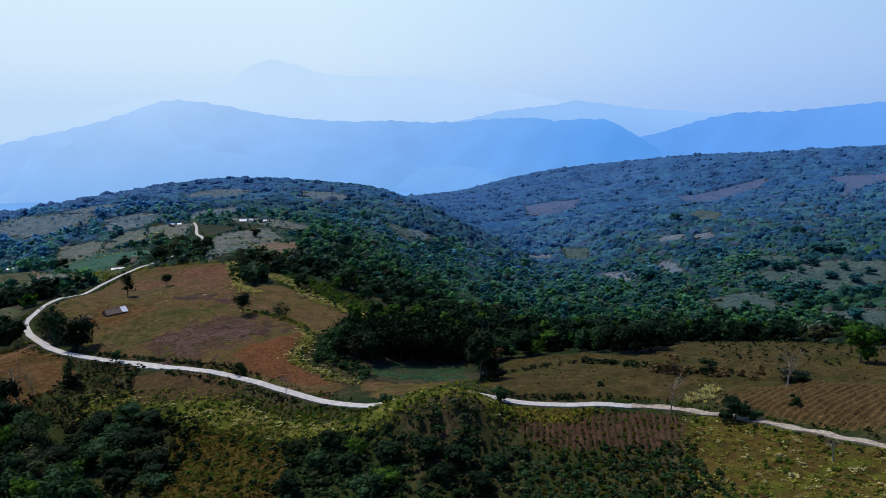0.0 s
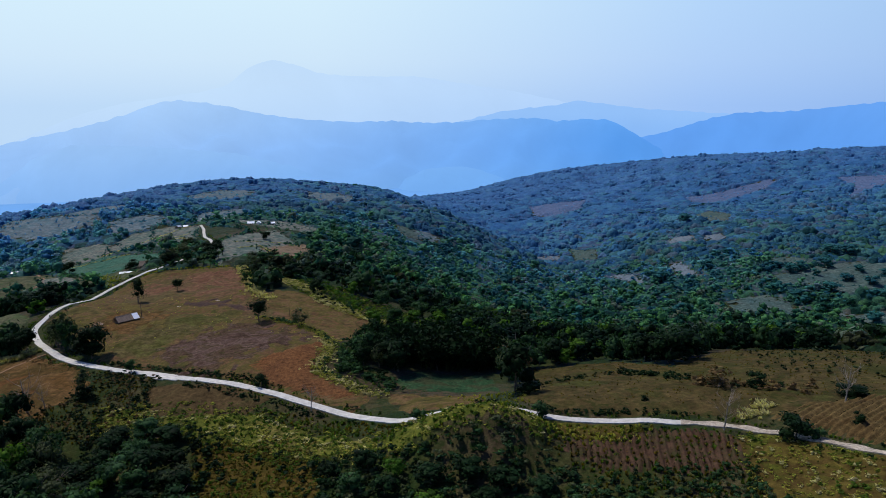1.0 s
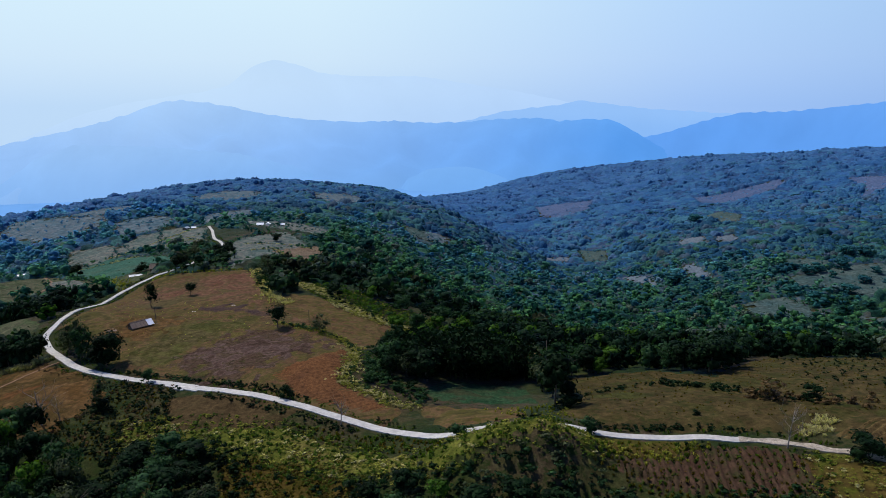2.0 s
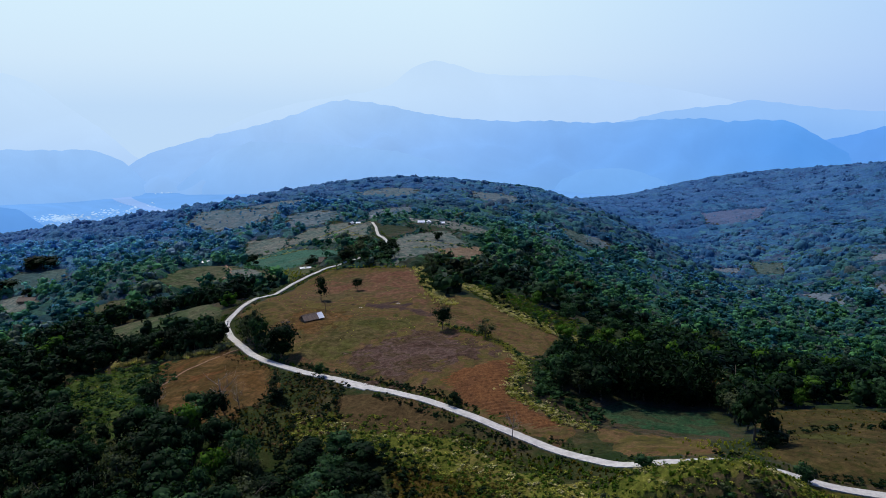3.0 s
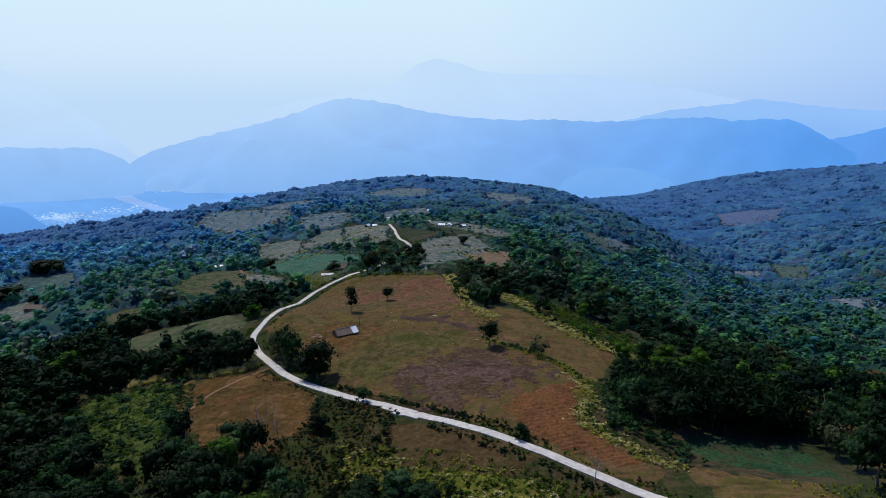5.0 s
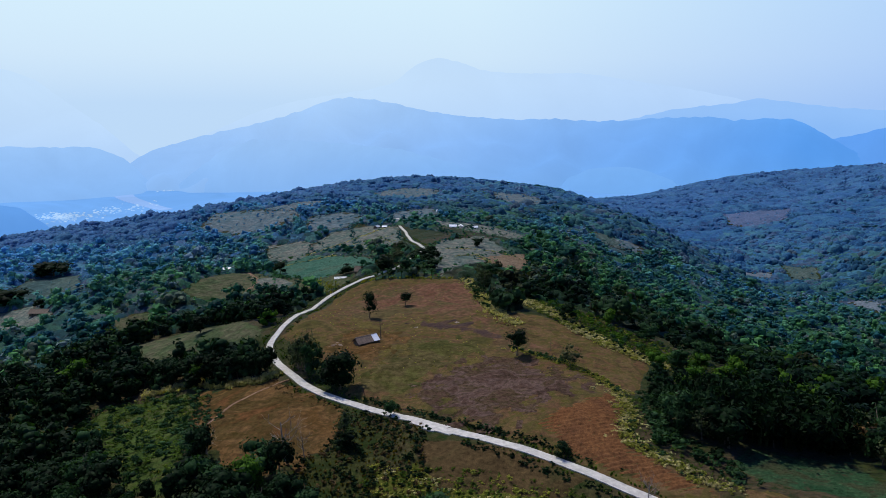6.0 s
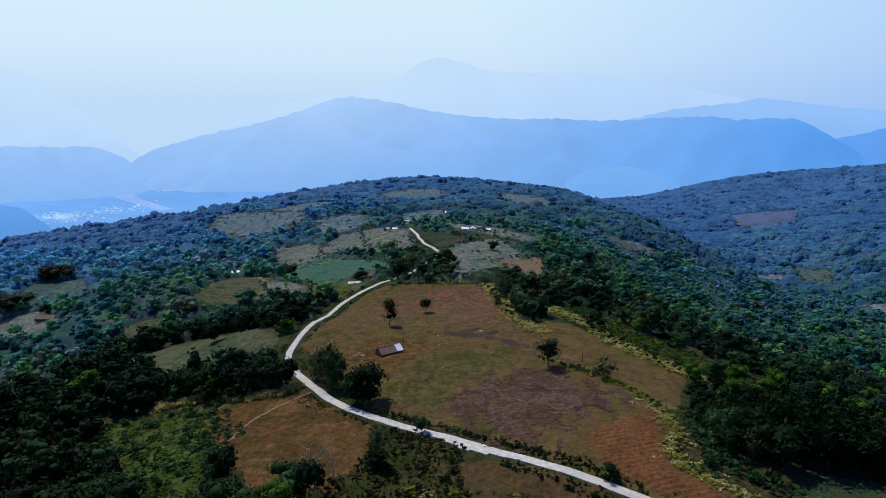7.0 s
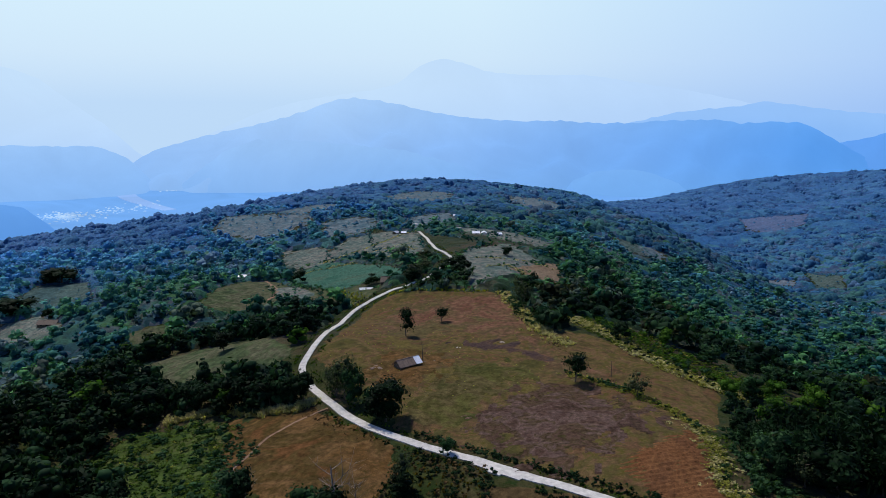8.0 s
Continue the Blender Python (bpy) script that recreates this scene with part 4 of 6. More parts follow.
def scatter(x0, x1, y0, y1, gap, seed):
    r = np.random.default_rng(seed)
    x, y = np.meshgrid(np.arange(x0, x1, gap), np.arange(y0, y1, gap))
    x, y = x.ravel() + r.uniform(-0.48, 0.48, x.size) * gap, y.ravel() + r.uniform(-0.48, 0.48, y.size) * gap
    return x, y, r


def seen_wedge(x, y):
    """The part of the land that the flight looks over."""
    az = np.degrees(np.arctan2(x + 40, y - 10))
    return (az > -49) & (az < 40)


def road_far(x, y, gap):
    d, _ = to_line(x, y, ROAD_LINE[::3])
    return d > gap


def hidden_side(x, y):
    """Lee of the main hill, which no view reaches."""
    return (np.hypot(x + 60, y - 80) > 1200) & (x < -110)


# near woods: trees one can pick out, each a thing of its own
R_NEAR = [(-275, -100, 150, 345), (-48, 150, 214, 345), (-128, -36, 96, 150)]
kinds = [(BROAD, "leafy green woodland tree"), (DARK, "dense dark-green woodland tree"), (GREY, "sparse grey-green woodland tree"), (LIGHT, "bright light-green woodland tree")]
spots_near = []
for n_reg, (x0, x1, y0, y1) in enumerate(R_NEAR):
    x, y, r = scatter(x0, x1, y0, y1, 6.4, 100 + n_reg)
    ok = (open_depth(x, y) < -2.5) & road_far(x, y, 6.0) & seen_wedge(x, y)
    x, y = x[ok], y[ok]
    for k in range(len(x)):
        spots_near.append((x[k], y[k]))
near_dist = np.array([math.hypot(a + 40, b - 40) for a, b in spots_near])
order = np.argsort(near_dist)
rt = random.Random(5)
as_stuff = []
for n_t, k in enumerate(order):
    x, y = spots_near[k]
    pick = rt.choices(range(4), (3.0, 6, 1.0, 0.9) if x < -95 and y < 220 else (3.4, 6, 1.2, 1.0))[0]
    high = rt.uniform(4.0, 6.5) if -48 < x < -8 and y > 256 else rt.uniform(6.5, 12.5)
    if n_t < 290:
        kd, lb = kinds[pick]
        plant("tree", kd, x, y, high, high * rt.uniform(0.75, 1.15), lb, "tree", "woodland trees", rt.uniform(0, 360), rt.randrange(8), 0.4)
    else:
        as_stuff.append((x, y, float(gz(x, y)) - 0.8, high * rt.uniform(0.75, 1.15), high, rt.uniform(0, 6.28)))
NEAR_V = [crown_arrays(200 + s, 110, 7, 0.088, low=0.02) for s in range(4)]
near_stuff = np.array(as_stuff)
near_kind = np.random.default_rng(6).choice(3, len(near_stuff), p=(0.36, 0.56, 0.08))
# western near woods get the near-black leaves in place of shade
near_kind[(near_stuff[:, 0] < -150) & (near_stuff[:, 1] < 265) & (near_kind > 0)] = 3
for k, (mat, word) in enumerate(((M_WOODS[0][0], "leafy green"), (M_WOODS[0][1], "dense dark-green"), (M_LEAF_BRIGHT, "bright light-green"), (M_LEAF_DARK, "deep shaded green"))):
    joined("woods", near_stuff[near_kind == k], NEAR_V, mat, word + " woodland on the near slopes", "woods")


def woods(x0, x1, y0, y1, gap, seed, size, clear, hole=60, edge=-3.0):
    """Spots for wood trees outside the fields, thinned by random clearings."""
    x, y, r = scatter(x0, x1, y0, y1, gap, seed)
    ok = (open_depth(x, y) < edge) & seen_wedge(x, y) & ~hidden_side(x, y) & (waves(x, y, hole, 17) + 0.7 * waves(x, y, hole * 0.35, 18) < clear)
    for a, b, c, d in R_NEAR:
        ok &= ~((x > a) & (x < b) & (y > c) & (y < d))
    x, y = x[ok], y[ok]
    ok = road_far(x, y, 7)
    x, y = x[ok], y[ok]
    h = r.uniform(*size, len(x)) * r.uniform(0.8, 1.25, len(x))
    return np.stack([x, y, gz(x, y) - 0.8, h * r.uniform(0.85, 1.35, len(x)), h, r.uniform(0, 6.28, len(x))], 1)


MID_V = [crown_arrays(220 + s, 50, 4, 0.105, low=0.0, cores=0.8) for s in range(5)]


def dome_arrays(seed):
    """The top of a closed-canopy crown in a unit box: three uneven lobes, each of two rings and a tip."""
    r = np.random.default_rng(seed)
    v, t = [], []
    turn = r.uniform(0, 6.28)
    for lobe in range(3):
        base = len(v)
        size = r.uniform(0.5, 0.78)
        a = turn + lobe * 2.1 + r.uniform(-0.5, 0.5)
        out = r.uniform(0.12, 0.32)
        cx, cy, top = out * math.cos(a), out * math.sin(a), r.uniform(0.62, 1.0)
        for rad, high in ((0.5, 0.05), (0.37, 0.68)):
            for k in range(6):
                a = (k + r.uniform(-0.25, 0.25)) * math.pi / 3
                q = rad * size * r.uniform(0.72, 1.22)
                v.append((cx + q * math.cos(a), cy + q * math.sin(a), high * top * r.uniform(0.8, 1.15)))
        v.append((cx + r.uniform(-0.05, 0.05), cy + r.uniform(-0.05, 0.05), top))
        for k in range(6):
            m = (k + 1) % 6
            t += [(base + k, base + m, base + 6 + m), (base + k, base + 6 + m, base + 6 + k), (base + 6 + k, base + 6 + m, base + 12)]
    return np.array(v), np.zeros((0, 4), int), np.array(t)


FLANK_V = [crown_arrays(270 + s, 30, 4, 0.10, low=0.0, cores=0.9) for s in range(6)]
DOME_V = [dome_arrays(250 + s) for s in range(9)]


HAZE_BELTS = [0, 375, 530, 680, 840, 1010, 1280, 3000]


def haze_belt_of(x, y, blur, seed):
    """The belt of painted haze that a place belongs to, by distance and sunward side, with blurred borders."""
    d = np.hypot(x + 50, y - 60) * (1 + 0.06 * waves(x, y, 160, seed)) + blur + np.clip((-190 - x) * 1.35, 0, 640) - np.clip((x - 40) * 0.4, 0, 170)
    return np.clip(np.searchsorted(HAZE_BELTS, d) - 1, 0, 6)


def underbrush(x0, x1, y0, y1, step, seed, size, gap=0.0, crown=(3.0, 6.0), hole=60, clear=0.5):
    """Brush over the land between the trees; with a gap, closed woods too, crown beside crown, each with its own tone."""
    xs, ys = np.arange(x0, x1, step), np.arange(y0, y1, step)
    x, y = np.meshgrid(xs, ys)
    r = np.random.default_rng(seed)
    h = np.maximum(size * (0.5 + 0.35 * waves(x, y, 9, seed) + 0.25 * waves(x, y, 4.5, seed + 1)), 0.25)
    m = (open_depth(x, y) < np.where(np.hypot(x + 40, y - 60) < 330, -5.0, -1.0)) & seen_wedge(x, y) & ~hidden_side(x, y)
    for a, b, c, d in R_NEAR:
        m &= ~((x > a + 3) & (x < b - 3) & (y > c + 3) & (y < d - 3))
    near_road = m & (x > -240) & (x < 130) & (y < 630)
    if near_road.any():
        m[near_road] &= road_far(x[near_road], y[near_road], 6)
    tone = haze_belt_of(x, y, r.normal(scale=25, size=x.shape), 41) + 21
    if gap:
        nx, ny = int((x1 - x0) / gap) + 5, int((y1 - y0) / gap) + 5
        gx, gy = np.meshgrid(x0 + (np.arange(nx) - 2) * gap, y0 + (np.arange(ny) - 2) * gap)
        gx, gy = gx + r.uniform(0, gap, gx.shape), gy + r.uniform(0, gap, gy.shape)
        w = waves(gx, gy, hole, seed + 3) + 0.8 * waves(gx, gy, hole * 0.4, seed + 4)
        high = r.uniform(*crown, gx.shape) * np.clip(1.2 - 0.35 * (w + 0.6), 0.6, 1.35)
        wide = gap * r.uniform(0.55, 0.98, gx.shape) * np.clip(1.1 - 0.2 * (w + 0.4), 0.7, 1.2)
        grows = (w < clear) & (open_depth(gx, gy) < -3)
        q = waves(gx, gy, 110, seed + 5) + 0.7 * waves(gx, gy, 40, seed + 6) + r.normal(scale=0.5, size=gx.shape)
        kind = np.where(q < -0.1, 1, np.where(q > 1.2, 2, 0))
        crown_tone = haze_belt_of(gx, gy, r.normal(scale=60, size=gx.shape), 41) * 3 + kind
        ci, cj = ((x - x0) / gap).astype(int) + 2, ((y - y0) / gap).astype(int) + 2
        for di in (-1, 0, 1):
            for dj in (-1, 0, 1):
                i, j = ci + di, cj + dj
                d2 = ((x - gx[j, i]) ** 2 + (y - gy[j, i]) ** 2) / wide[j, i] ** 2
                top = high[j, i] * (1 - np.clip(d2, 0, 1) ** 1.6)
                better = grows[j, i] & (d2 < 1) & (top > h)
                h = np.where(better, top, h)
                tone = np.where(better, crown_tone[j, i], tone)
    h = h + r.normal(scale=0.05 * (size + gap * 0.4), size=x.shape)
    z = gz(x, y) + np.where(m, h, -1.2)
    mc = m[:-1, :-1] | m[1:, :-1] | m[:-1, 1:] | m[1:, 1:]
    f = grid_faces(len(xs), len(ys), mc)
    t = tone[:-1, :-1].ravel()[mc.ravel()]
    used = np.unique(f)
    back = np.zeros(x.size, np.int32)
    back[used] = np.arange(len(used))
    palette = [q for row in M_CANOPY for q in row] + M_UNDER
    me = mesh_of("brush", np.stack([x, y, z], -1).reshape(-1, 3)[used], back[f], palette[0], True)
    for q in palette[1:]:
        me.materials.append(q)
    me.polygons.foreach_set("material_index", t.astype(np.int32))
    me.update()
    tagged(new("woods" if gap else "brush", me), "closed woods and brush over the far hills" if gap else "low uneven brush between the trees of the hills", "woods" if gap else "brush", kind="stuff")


def belt_woods(spots, variants, label, shares=(0.42, 0.42, 0.16), closed=False):
    """Joined trees, parted by belt and by kind of leaf. closed: crowns of closed woods, smooth, sunk into one another."""
    r = np.random.default_rng(len(spots) + 1)
    q = waves(spots[:, 0], spots[:, 1], 90, 61) + 0.6 * waves(spots[:, 0], spots[:, 1], 34, 62) + r.normal(scale=0.55, size=len(spots))
    if closed:
        spots = spots.copy()
        size = np.clip(r.lognormal(0.0, 0.25, len(spots)), 0.6, 1.45)
        # crowns flattened so far woods show few dark sides, as through haze
        spots[:, 3] *= 1.2 * size
        spots[:, 4] *= 0.78 * size
    cut = np.quantile(q, (shares[1], shares[0] + shares[1]))
    kind = np.where(q < cut[0], 1, np.where(q < cut[1], 0, 2))
    b = haze_belt_of(spots[:, 0], spots[:, 1], r.normal(scale=45, size=len(spots)), 41)
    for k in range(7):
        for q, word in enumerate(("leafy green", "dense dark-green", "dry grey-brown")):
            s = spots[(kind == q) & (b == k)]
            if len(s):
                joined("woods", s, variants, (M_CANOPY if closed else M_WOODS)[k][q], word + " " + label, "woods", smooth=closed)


def clumped(spots, hole, clear, seed):
    """Keep the spots that stand in clumps, taller in their middle."""
    w = waves(spots[:, 0], spots[:, 1], hole, seed) + 0.8 * waves(spots[:, 0], spots[:, 1], hole * 0.4, seed + 1)
    s = spots[w < clear].copy()
    k = np.clip(1.15 - 0.3 * (w[w < clear] + 0.6), 0.55, 1.35)
    s[:, 3] *= k
    s[:, 4] *= k
    return s


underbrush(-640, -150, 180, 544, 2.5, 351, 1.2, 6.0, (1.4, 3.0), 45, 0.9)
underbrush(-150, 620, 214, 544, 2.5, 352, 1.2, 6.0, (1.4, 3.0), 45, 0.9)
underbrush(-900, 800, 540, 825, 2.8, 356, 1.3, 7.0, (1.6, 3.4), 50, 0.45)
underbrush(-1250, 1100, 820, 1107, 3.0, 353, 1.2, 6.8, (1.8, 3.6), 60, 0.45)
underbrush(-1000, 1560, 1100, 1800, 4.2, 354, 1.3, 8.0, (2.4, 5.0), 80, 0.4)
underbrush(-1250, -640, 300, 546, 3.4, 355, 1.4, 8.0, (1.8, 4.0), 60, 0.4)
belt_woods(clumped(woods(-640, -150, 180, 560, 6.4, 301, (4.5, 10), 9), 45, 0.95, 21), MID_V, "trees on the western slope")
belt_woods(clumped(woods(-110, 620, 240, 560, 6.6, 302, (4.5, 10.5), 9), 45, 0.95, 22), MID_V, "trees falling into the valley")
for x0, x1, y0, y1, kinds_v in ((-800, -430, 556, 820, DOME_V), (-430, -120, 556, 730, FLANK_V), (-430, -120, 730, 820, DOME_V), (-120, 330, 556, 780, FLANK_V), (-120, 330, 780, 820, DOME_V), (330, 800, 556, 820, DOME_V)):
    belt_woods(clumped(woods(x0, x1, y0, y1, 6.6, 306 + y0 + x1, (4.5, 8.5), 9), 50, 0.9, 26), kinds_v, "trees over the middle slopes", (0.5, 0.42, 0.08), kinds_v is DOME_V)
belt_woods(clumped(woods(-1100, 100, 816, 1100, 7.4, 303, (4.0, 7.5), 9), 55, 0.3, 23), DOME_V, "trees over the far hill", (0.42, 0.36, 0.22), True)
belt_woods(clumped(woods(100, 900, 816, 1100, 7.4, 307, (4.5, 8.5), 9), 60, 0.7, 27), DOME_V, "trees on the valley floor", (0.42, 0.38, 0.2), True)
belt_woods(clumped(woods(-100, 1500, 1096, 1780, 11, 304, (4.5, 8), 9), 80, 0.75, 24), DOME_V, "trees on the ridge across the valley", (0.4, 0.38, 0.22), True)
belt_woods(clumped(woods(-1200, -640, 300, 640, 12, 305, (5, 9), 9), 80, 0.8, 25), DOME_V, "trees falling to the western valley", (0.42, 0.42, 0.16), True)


# ---- far mountains ----
def mountain(name, crest, reach, depth, material, label, foot=-420.0, seed=1, rough=14.0, relief=45.0):
    """A far range: a crest line by azimuth and elevation at that reach, with slopes falling to its foot."""
    az0 = np.array([a for a, _ in crest], float)
    el0 = np.array([e for _, e in crest], float)
    az = np.linspace(az0[0], az0[-1], 260)
    el = np.interp(az, az0, el0)
    ker = np.ones(5) / 5
    el = np.convolve(np.pad(el, 2, mode="edge"), ker, "valid")
    rows = 22
    v = []
    for j in range(rows):
        s = j / (rows - 1)                     # 0 at the foot, 1 at the crest
        d = reach - depth * (1 - s)
        x, y = d * np.sin(np.radians(az)), d * np.cos(np.radians(az))
        top = 100 + reach * np.tan(np.radians(el))
        spur = waves(x, y, 420, seed) * relief * math.sin(math.pi * s)
        z = foot + (top - foot) * (s ** 1.15) + spur + waves(x, y, 90, seed + 1) * rough * s * 0.5
        v.append(np.stack([x, y, z], 1))
    ob = new(name, mesh_of(name, np.vstack(v), grid_faces(len(az), rows), material, True))
    return tagged(ob, label, "mountain", kind="structure")


# every backdrop tone below has the haze put into its glowing colour
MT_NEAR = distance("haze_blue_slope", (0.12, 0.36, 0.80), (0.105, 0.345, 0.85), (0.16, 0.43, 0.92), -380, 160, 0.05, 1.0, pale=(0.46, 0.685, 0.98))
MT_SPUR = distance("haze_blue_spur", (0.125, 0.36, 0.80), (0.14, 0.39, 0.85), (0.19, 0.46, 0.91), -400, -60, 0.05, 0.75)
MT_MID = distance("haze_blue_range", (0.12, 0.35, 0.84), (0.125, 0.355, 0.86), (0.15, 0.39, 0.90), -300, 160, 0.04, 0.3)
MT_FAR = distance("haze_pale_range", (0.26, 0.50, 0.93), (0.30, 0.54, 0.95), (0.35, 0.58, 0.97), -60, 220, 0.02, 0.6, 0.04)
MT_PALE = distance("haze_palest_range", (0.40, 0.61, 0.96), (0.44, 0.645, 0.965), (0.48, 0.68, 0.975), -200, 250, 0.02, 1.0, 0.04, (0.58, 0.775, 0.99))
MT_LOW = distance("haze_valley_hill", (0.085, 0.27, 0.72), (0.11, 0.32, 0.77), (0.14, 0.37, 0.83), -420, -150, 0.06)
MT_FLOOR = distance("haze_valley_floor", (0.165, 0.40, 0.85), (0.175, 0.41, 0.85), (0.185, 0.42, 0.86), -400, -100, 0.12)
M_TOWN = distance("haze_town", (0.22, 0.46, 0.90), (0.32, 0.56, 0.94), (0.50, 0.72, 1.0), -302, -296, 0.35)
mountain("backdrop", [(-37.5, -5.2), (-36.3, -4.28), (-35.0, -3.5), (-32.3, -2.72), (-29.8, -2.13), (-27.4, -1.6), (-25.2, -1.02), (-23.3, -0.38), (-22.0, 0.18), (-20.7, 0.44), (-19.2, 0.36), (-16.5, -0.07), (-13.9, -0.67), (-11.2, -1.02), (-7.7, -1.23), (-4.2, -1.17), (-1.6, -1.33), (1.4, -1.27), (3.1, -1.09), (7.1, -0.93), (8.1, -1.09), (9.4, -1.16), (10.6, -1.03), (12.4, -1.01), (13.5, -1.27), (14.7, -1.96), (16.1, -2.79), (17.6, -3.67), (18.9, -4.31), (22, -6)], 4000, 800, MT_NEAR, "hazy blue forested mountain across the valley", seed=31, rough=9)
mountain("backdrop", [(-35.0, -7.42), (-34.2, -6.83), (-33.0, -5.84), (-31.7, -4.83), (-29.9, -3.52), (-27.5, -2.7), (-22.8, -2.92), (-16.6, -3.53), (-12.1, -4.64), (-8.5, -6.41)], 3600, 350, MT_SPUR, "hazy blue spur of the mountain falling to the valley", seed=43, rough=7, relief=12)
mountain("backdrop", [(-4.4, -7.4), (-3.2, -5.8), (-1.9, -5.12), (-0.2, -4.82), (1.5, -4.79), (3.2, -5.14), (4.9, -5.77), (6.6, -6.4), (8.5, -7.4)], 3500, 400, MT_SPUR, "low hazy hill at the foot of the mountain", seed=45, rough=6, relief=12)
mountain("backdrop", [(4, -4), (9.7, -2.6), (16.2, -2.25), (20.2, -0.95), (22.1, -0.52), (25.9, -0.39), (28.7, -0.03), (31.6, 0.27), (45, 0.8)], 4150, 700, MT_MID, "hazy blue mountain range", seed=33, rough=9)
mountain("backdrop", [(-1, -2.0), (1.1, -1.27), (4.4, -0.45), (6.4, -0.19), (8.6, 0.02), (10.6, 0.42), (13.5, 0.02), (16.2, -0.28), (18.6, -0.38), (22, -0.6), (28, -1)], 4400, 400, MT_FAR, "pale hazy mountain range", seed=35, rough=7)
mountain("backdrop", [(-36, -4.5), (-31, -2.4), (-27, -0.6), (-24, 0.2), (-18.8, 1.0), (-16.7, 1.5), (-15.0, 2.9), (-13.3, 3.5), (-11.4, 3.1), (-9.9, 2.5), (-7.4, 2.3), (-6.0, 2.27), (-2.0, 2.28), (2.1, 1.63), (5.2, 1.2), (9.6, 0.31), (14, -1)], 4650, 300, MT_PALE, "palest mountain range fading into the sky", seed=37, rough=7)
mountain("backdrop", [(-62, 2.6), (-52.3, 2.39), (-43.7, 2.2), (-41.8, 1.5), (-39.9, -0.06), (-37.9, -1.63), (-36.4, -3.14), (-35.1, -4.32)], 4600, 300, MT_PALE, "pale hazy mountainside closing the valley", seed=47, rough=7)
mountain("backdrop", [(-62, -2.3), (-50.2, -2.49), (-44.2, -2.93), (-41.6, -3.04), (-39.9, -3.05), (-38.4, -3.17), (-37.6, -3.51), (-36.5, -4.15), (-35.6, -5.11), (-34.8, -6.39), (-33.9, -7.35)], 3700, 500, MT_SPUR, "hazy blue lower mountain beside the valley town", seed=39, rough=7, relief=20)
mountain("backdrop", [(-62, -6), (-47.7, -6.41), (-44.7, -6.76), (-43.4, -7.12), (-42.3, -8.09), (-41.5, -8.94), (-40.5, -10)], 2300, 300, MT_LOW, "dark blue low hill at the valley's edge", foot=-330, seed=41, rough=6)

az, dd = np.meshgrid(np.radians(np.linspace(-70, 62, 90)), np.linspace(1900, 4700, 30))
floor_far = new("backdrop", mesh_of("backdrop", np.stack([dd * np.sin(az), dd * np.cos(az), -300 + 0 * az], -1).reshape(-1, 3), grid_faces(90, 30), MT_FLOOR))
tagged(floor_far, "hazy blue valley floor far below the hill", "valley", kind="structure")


def box_arrays(x, y, z, w, d, h):
    c = np.array([(-1, -1, 0), (1, -1, 0), (1, 1, 0), (-1, 1, 0), (-1, -1, 1), (1, -1, 1), (1, 1, 1), (-1, 1, 1)], float)
    q = np.array([(0, 1, 5, 4), (1, 2, 6, 5), (2, 3, 7, 6), (3, 0, 4, 7), (4, 5, 6, 7)])
    return c * (w / 2, d / 2, h) + (x, y, z), q


def far_town():
    """Roofs of the valley town, a scatter too fine to count."""
    r = np.random.default_rng(77)
    vs, qs = [], []
    for k in range(330):
        grp = r.choice(3, p=(0.62, 0.28, 0.10))
        if grp == 0:
            a, d = r.normal(-41.0, 0.65), r.normal(2900, 55)
        elif grp == 1:
            a = r.uniform(-40, -34.8)
            d = 2900 + (a + 40) * 35 + r.normal(0, 60)
        else:
            a, d = r.normal(-33.9, 0.25), r.normal(3560, 14)
        v, q = box_arrays(d * math.sin(radians(a)), d * math.cos(radians(a)), -301, r.uniform(3, 9), r.uniform(3, 8), r.uniform(2.0, 5.0))
        qs.append(q + 8 * len(vs))
        vs.append(v)
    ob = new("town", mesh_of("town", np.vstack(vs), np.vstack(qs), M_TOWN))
    tagged(ob, "pale scattered roofs of a hazy valley town", "town", kind="stuff")
    line = np.array([(d * math.sin(radians(q)), d * math.cos(radians(q))) for q, d in ((-34.2, 2930), (-34.9, 3010), (-35.8, 3150), (-36.6, 3300), (-37.1, 3480))])
    bed = smooth_line(line, 20)
    n = len(bed)
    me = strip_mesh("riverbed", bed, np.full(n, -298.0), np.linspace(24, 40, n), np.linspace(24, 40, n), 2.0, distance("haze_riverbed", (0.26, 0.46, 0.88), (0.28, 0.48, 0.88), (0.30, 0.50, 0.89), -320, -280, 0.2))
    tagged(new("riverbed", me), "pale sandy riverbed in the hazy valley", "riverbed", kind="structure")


far_town()


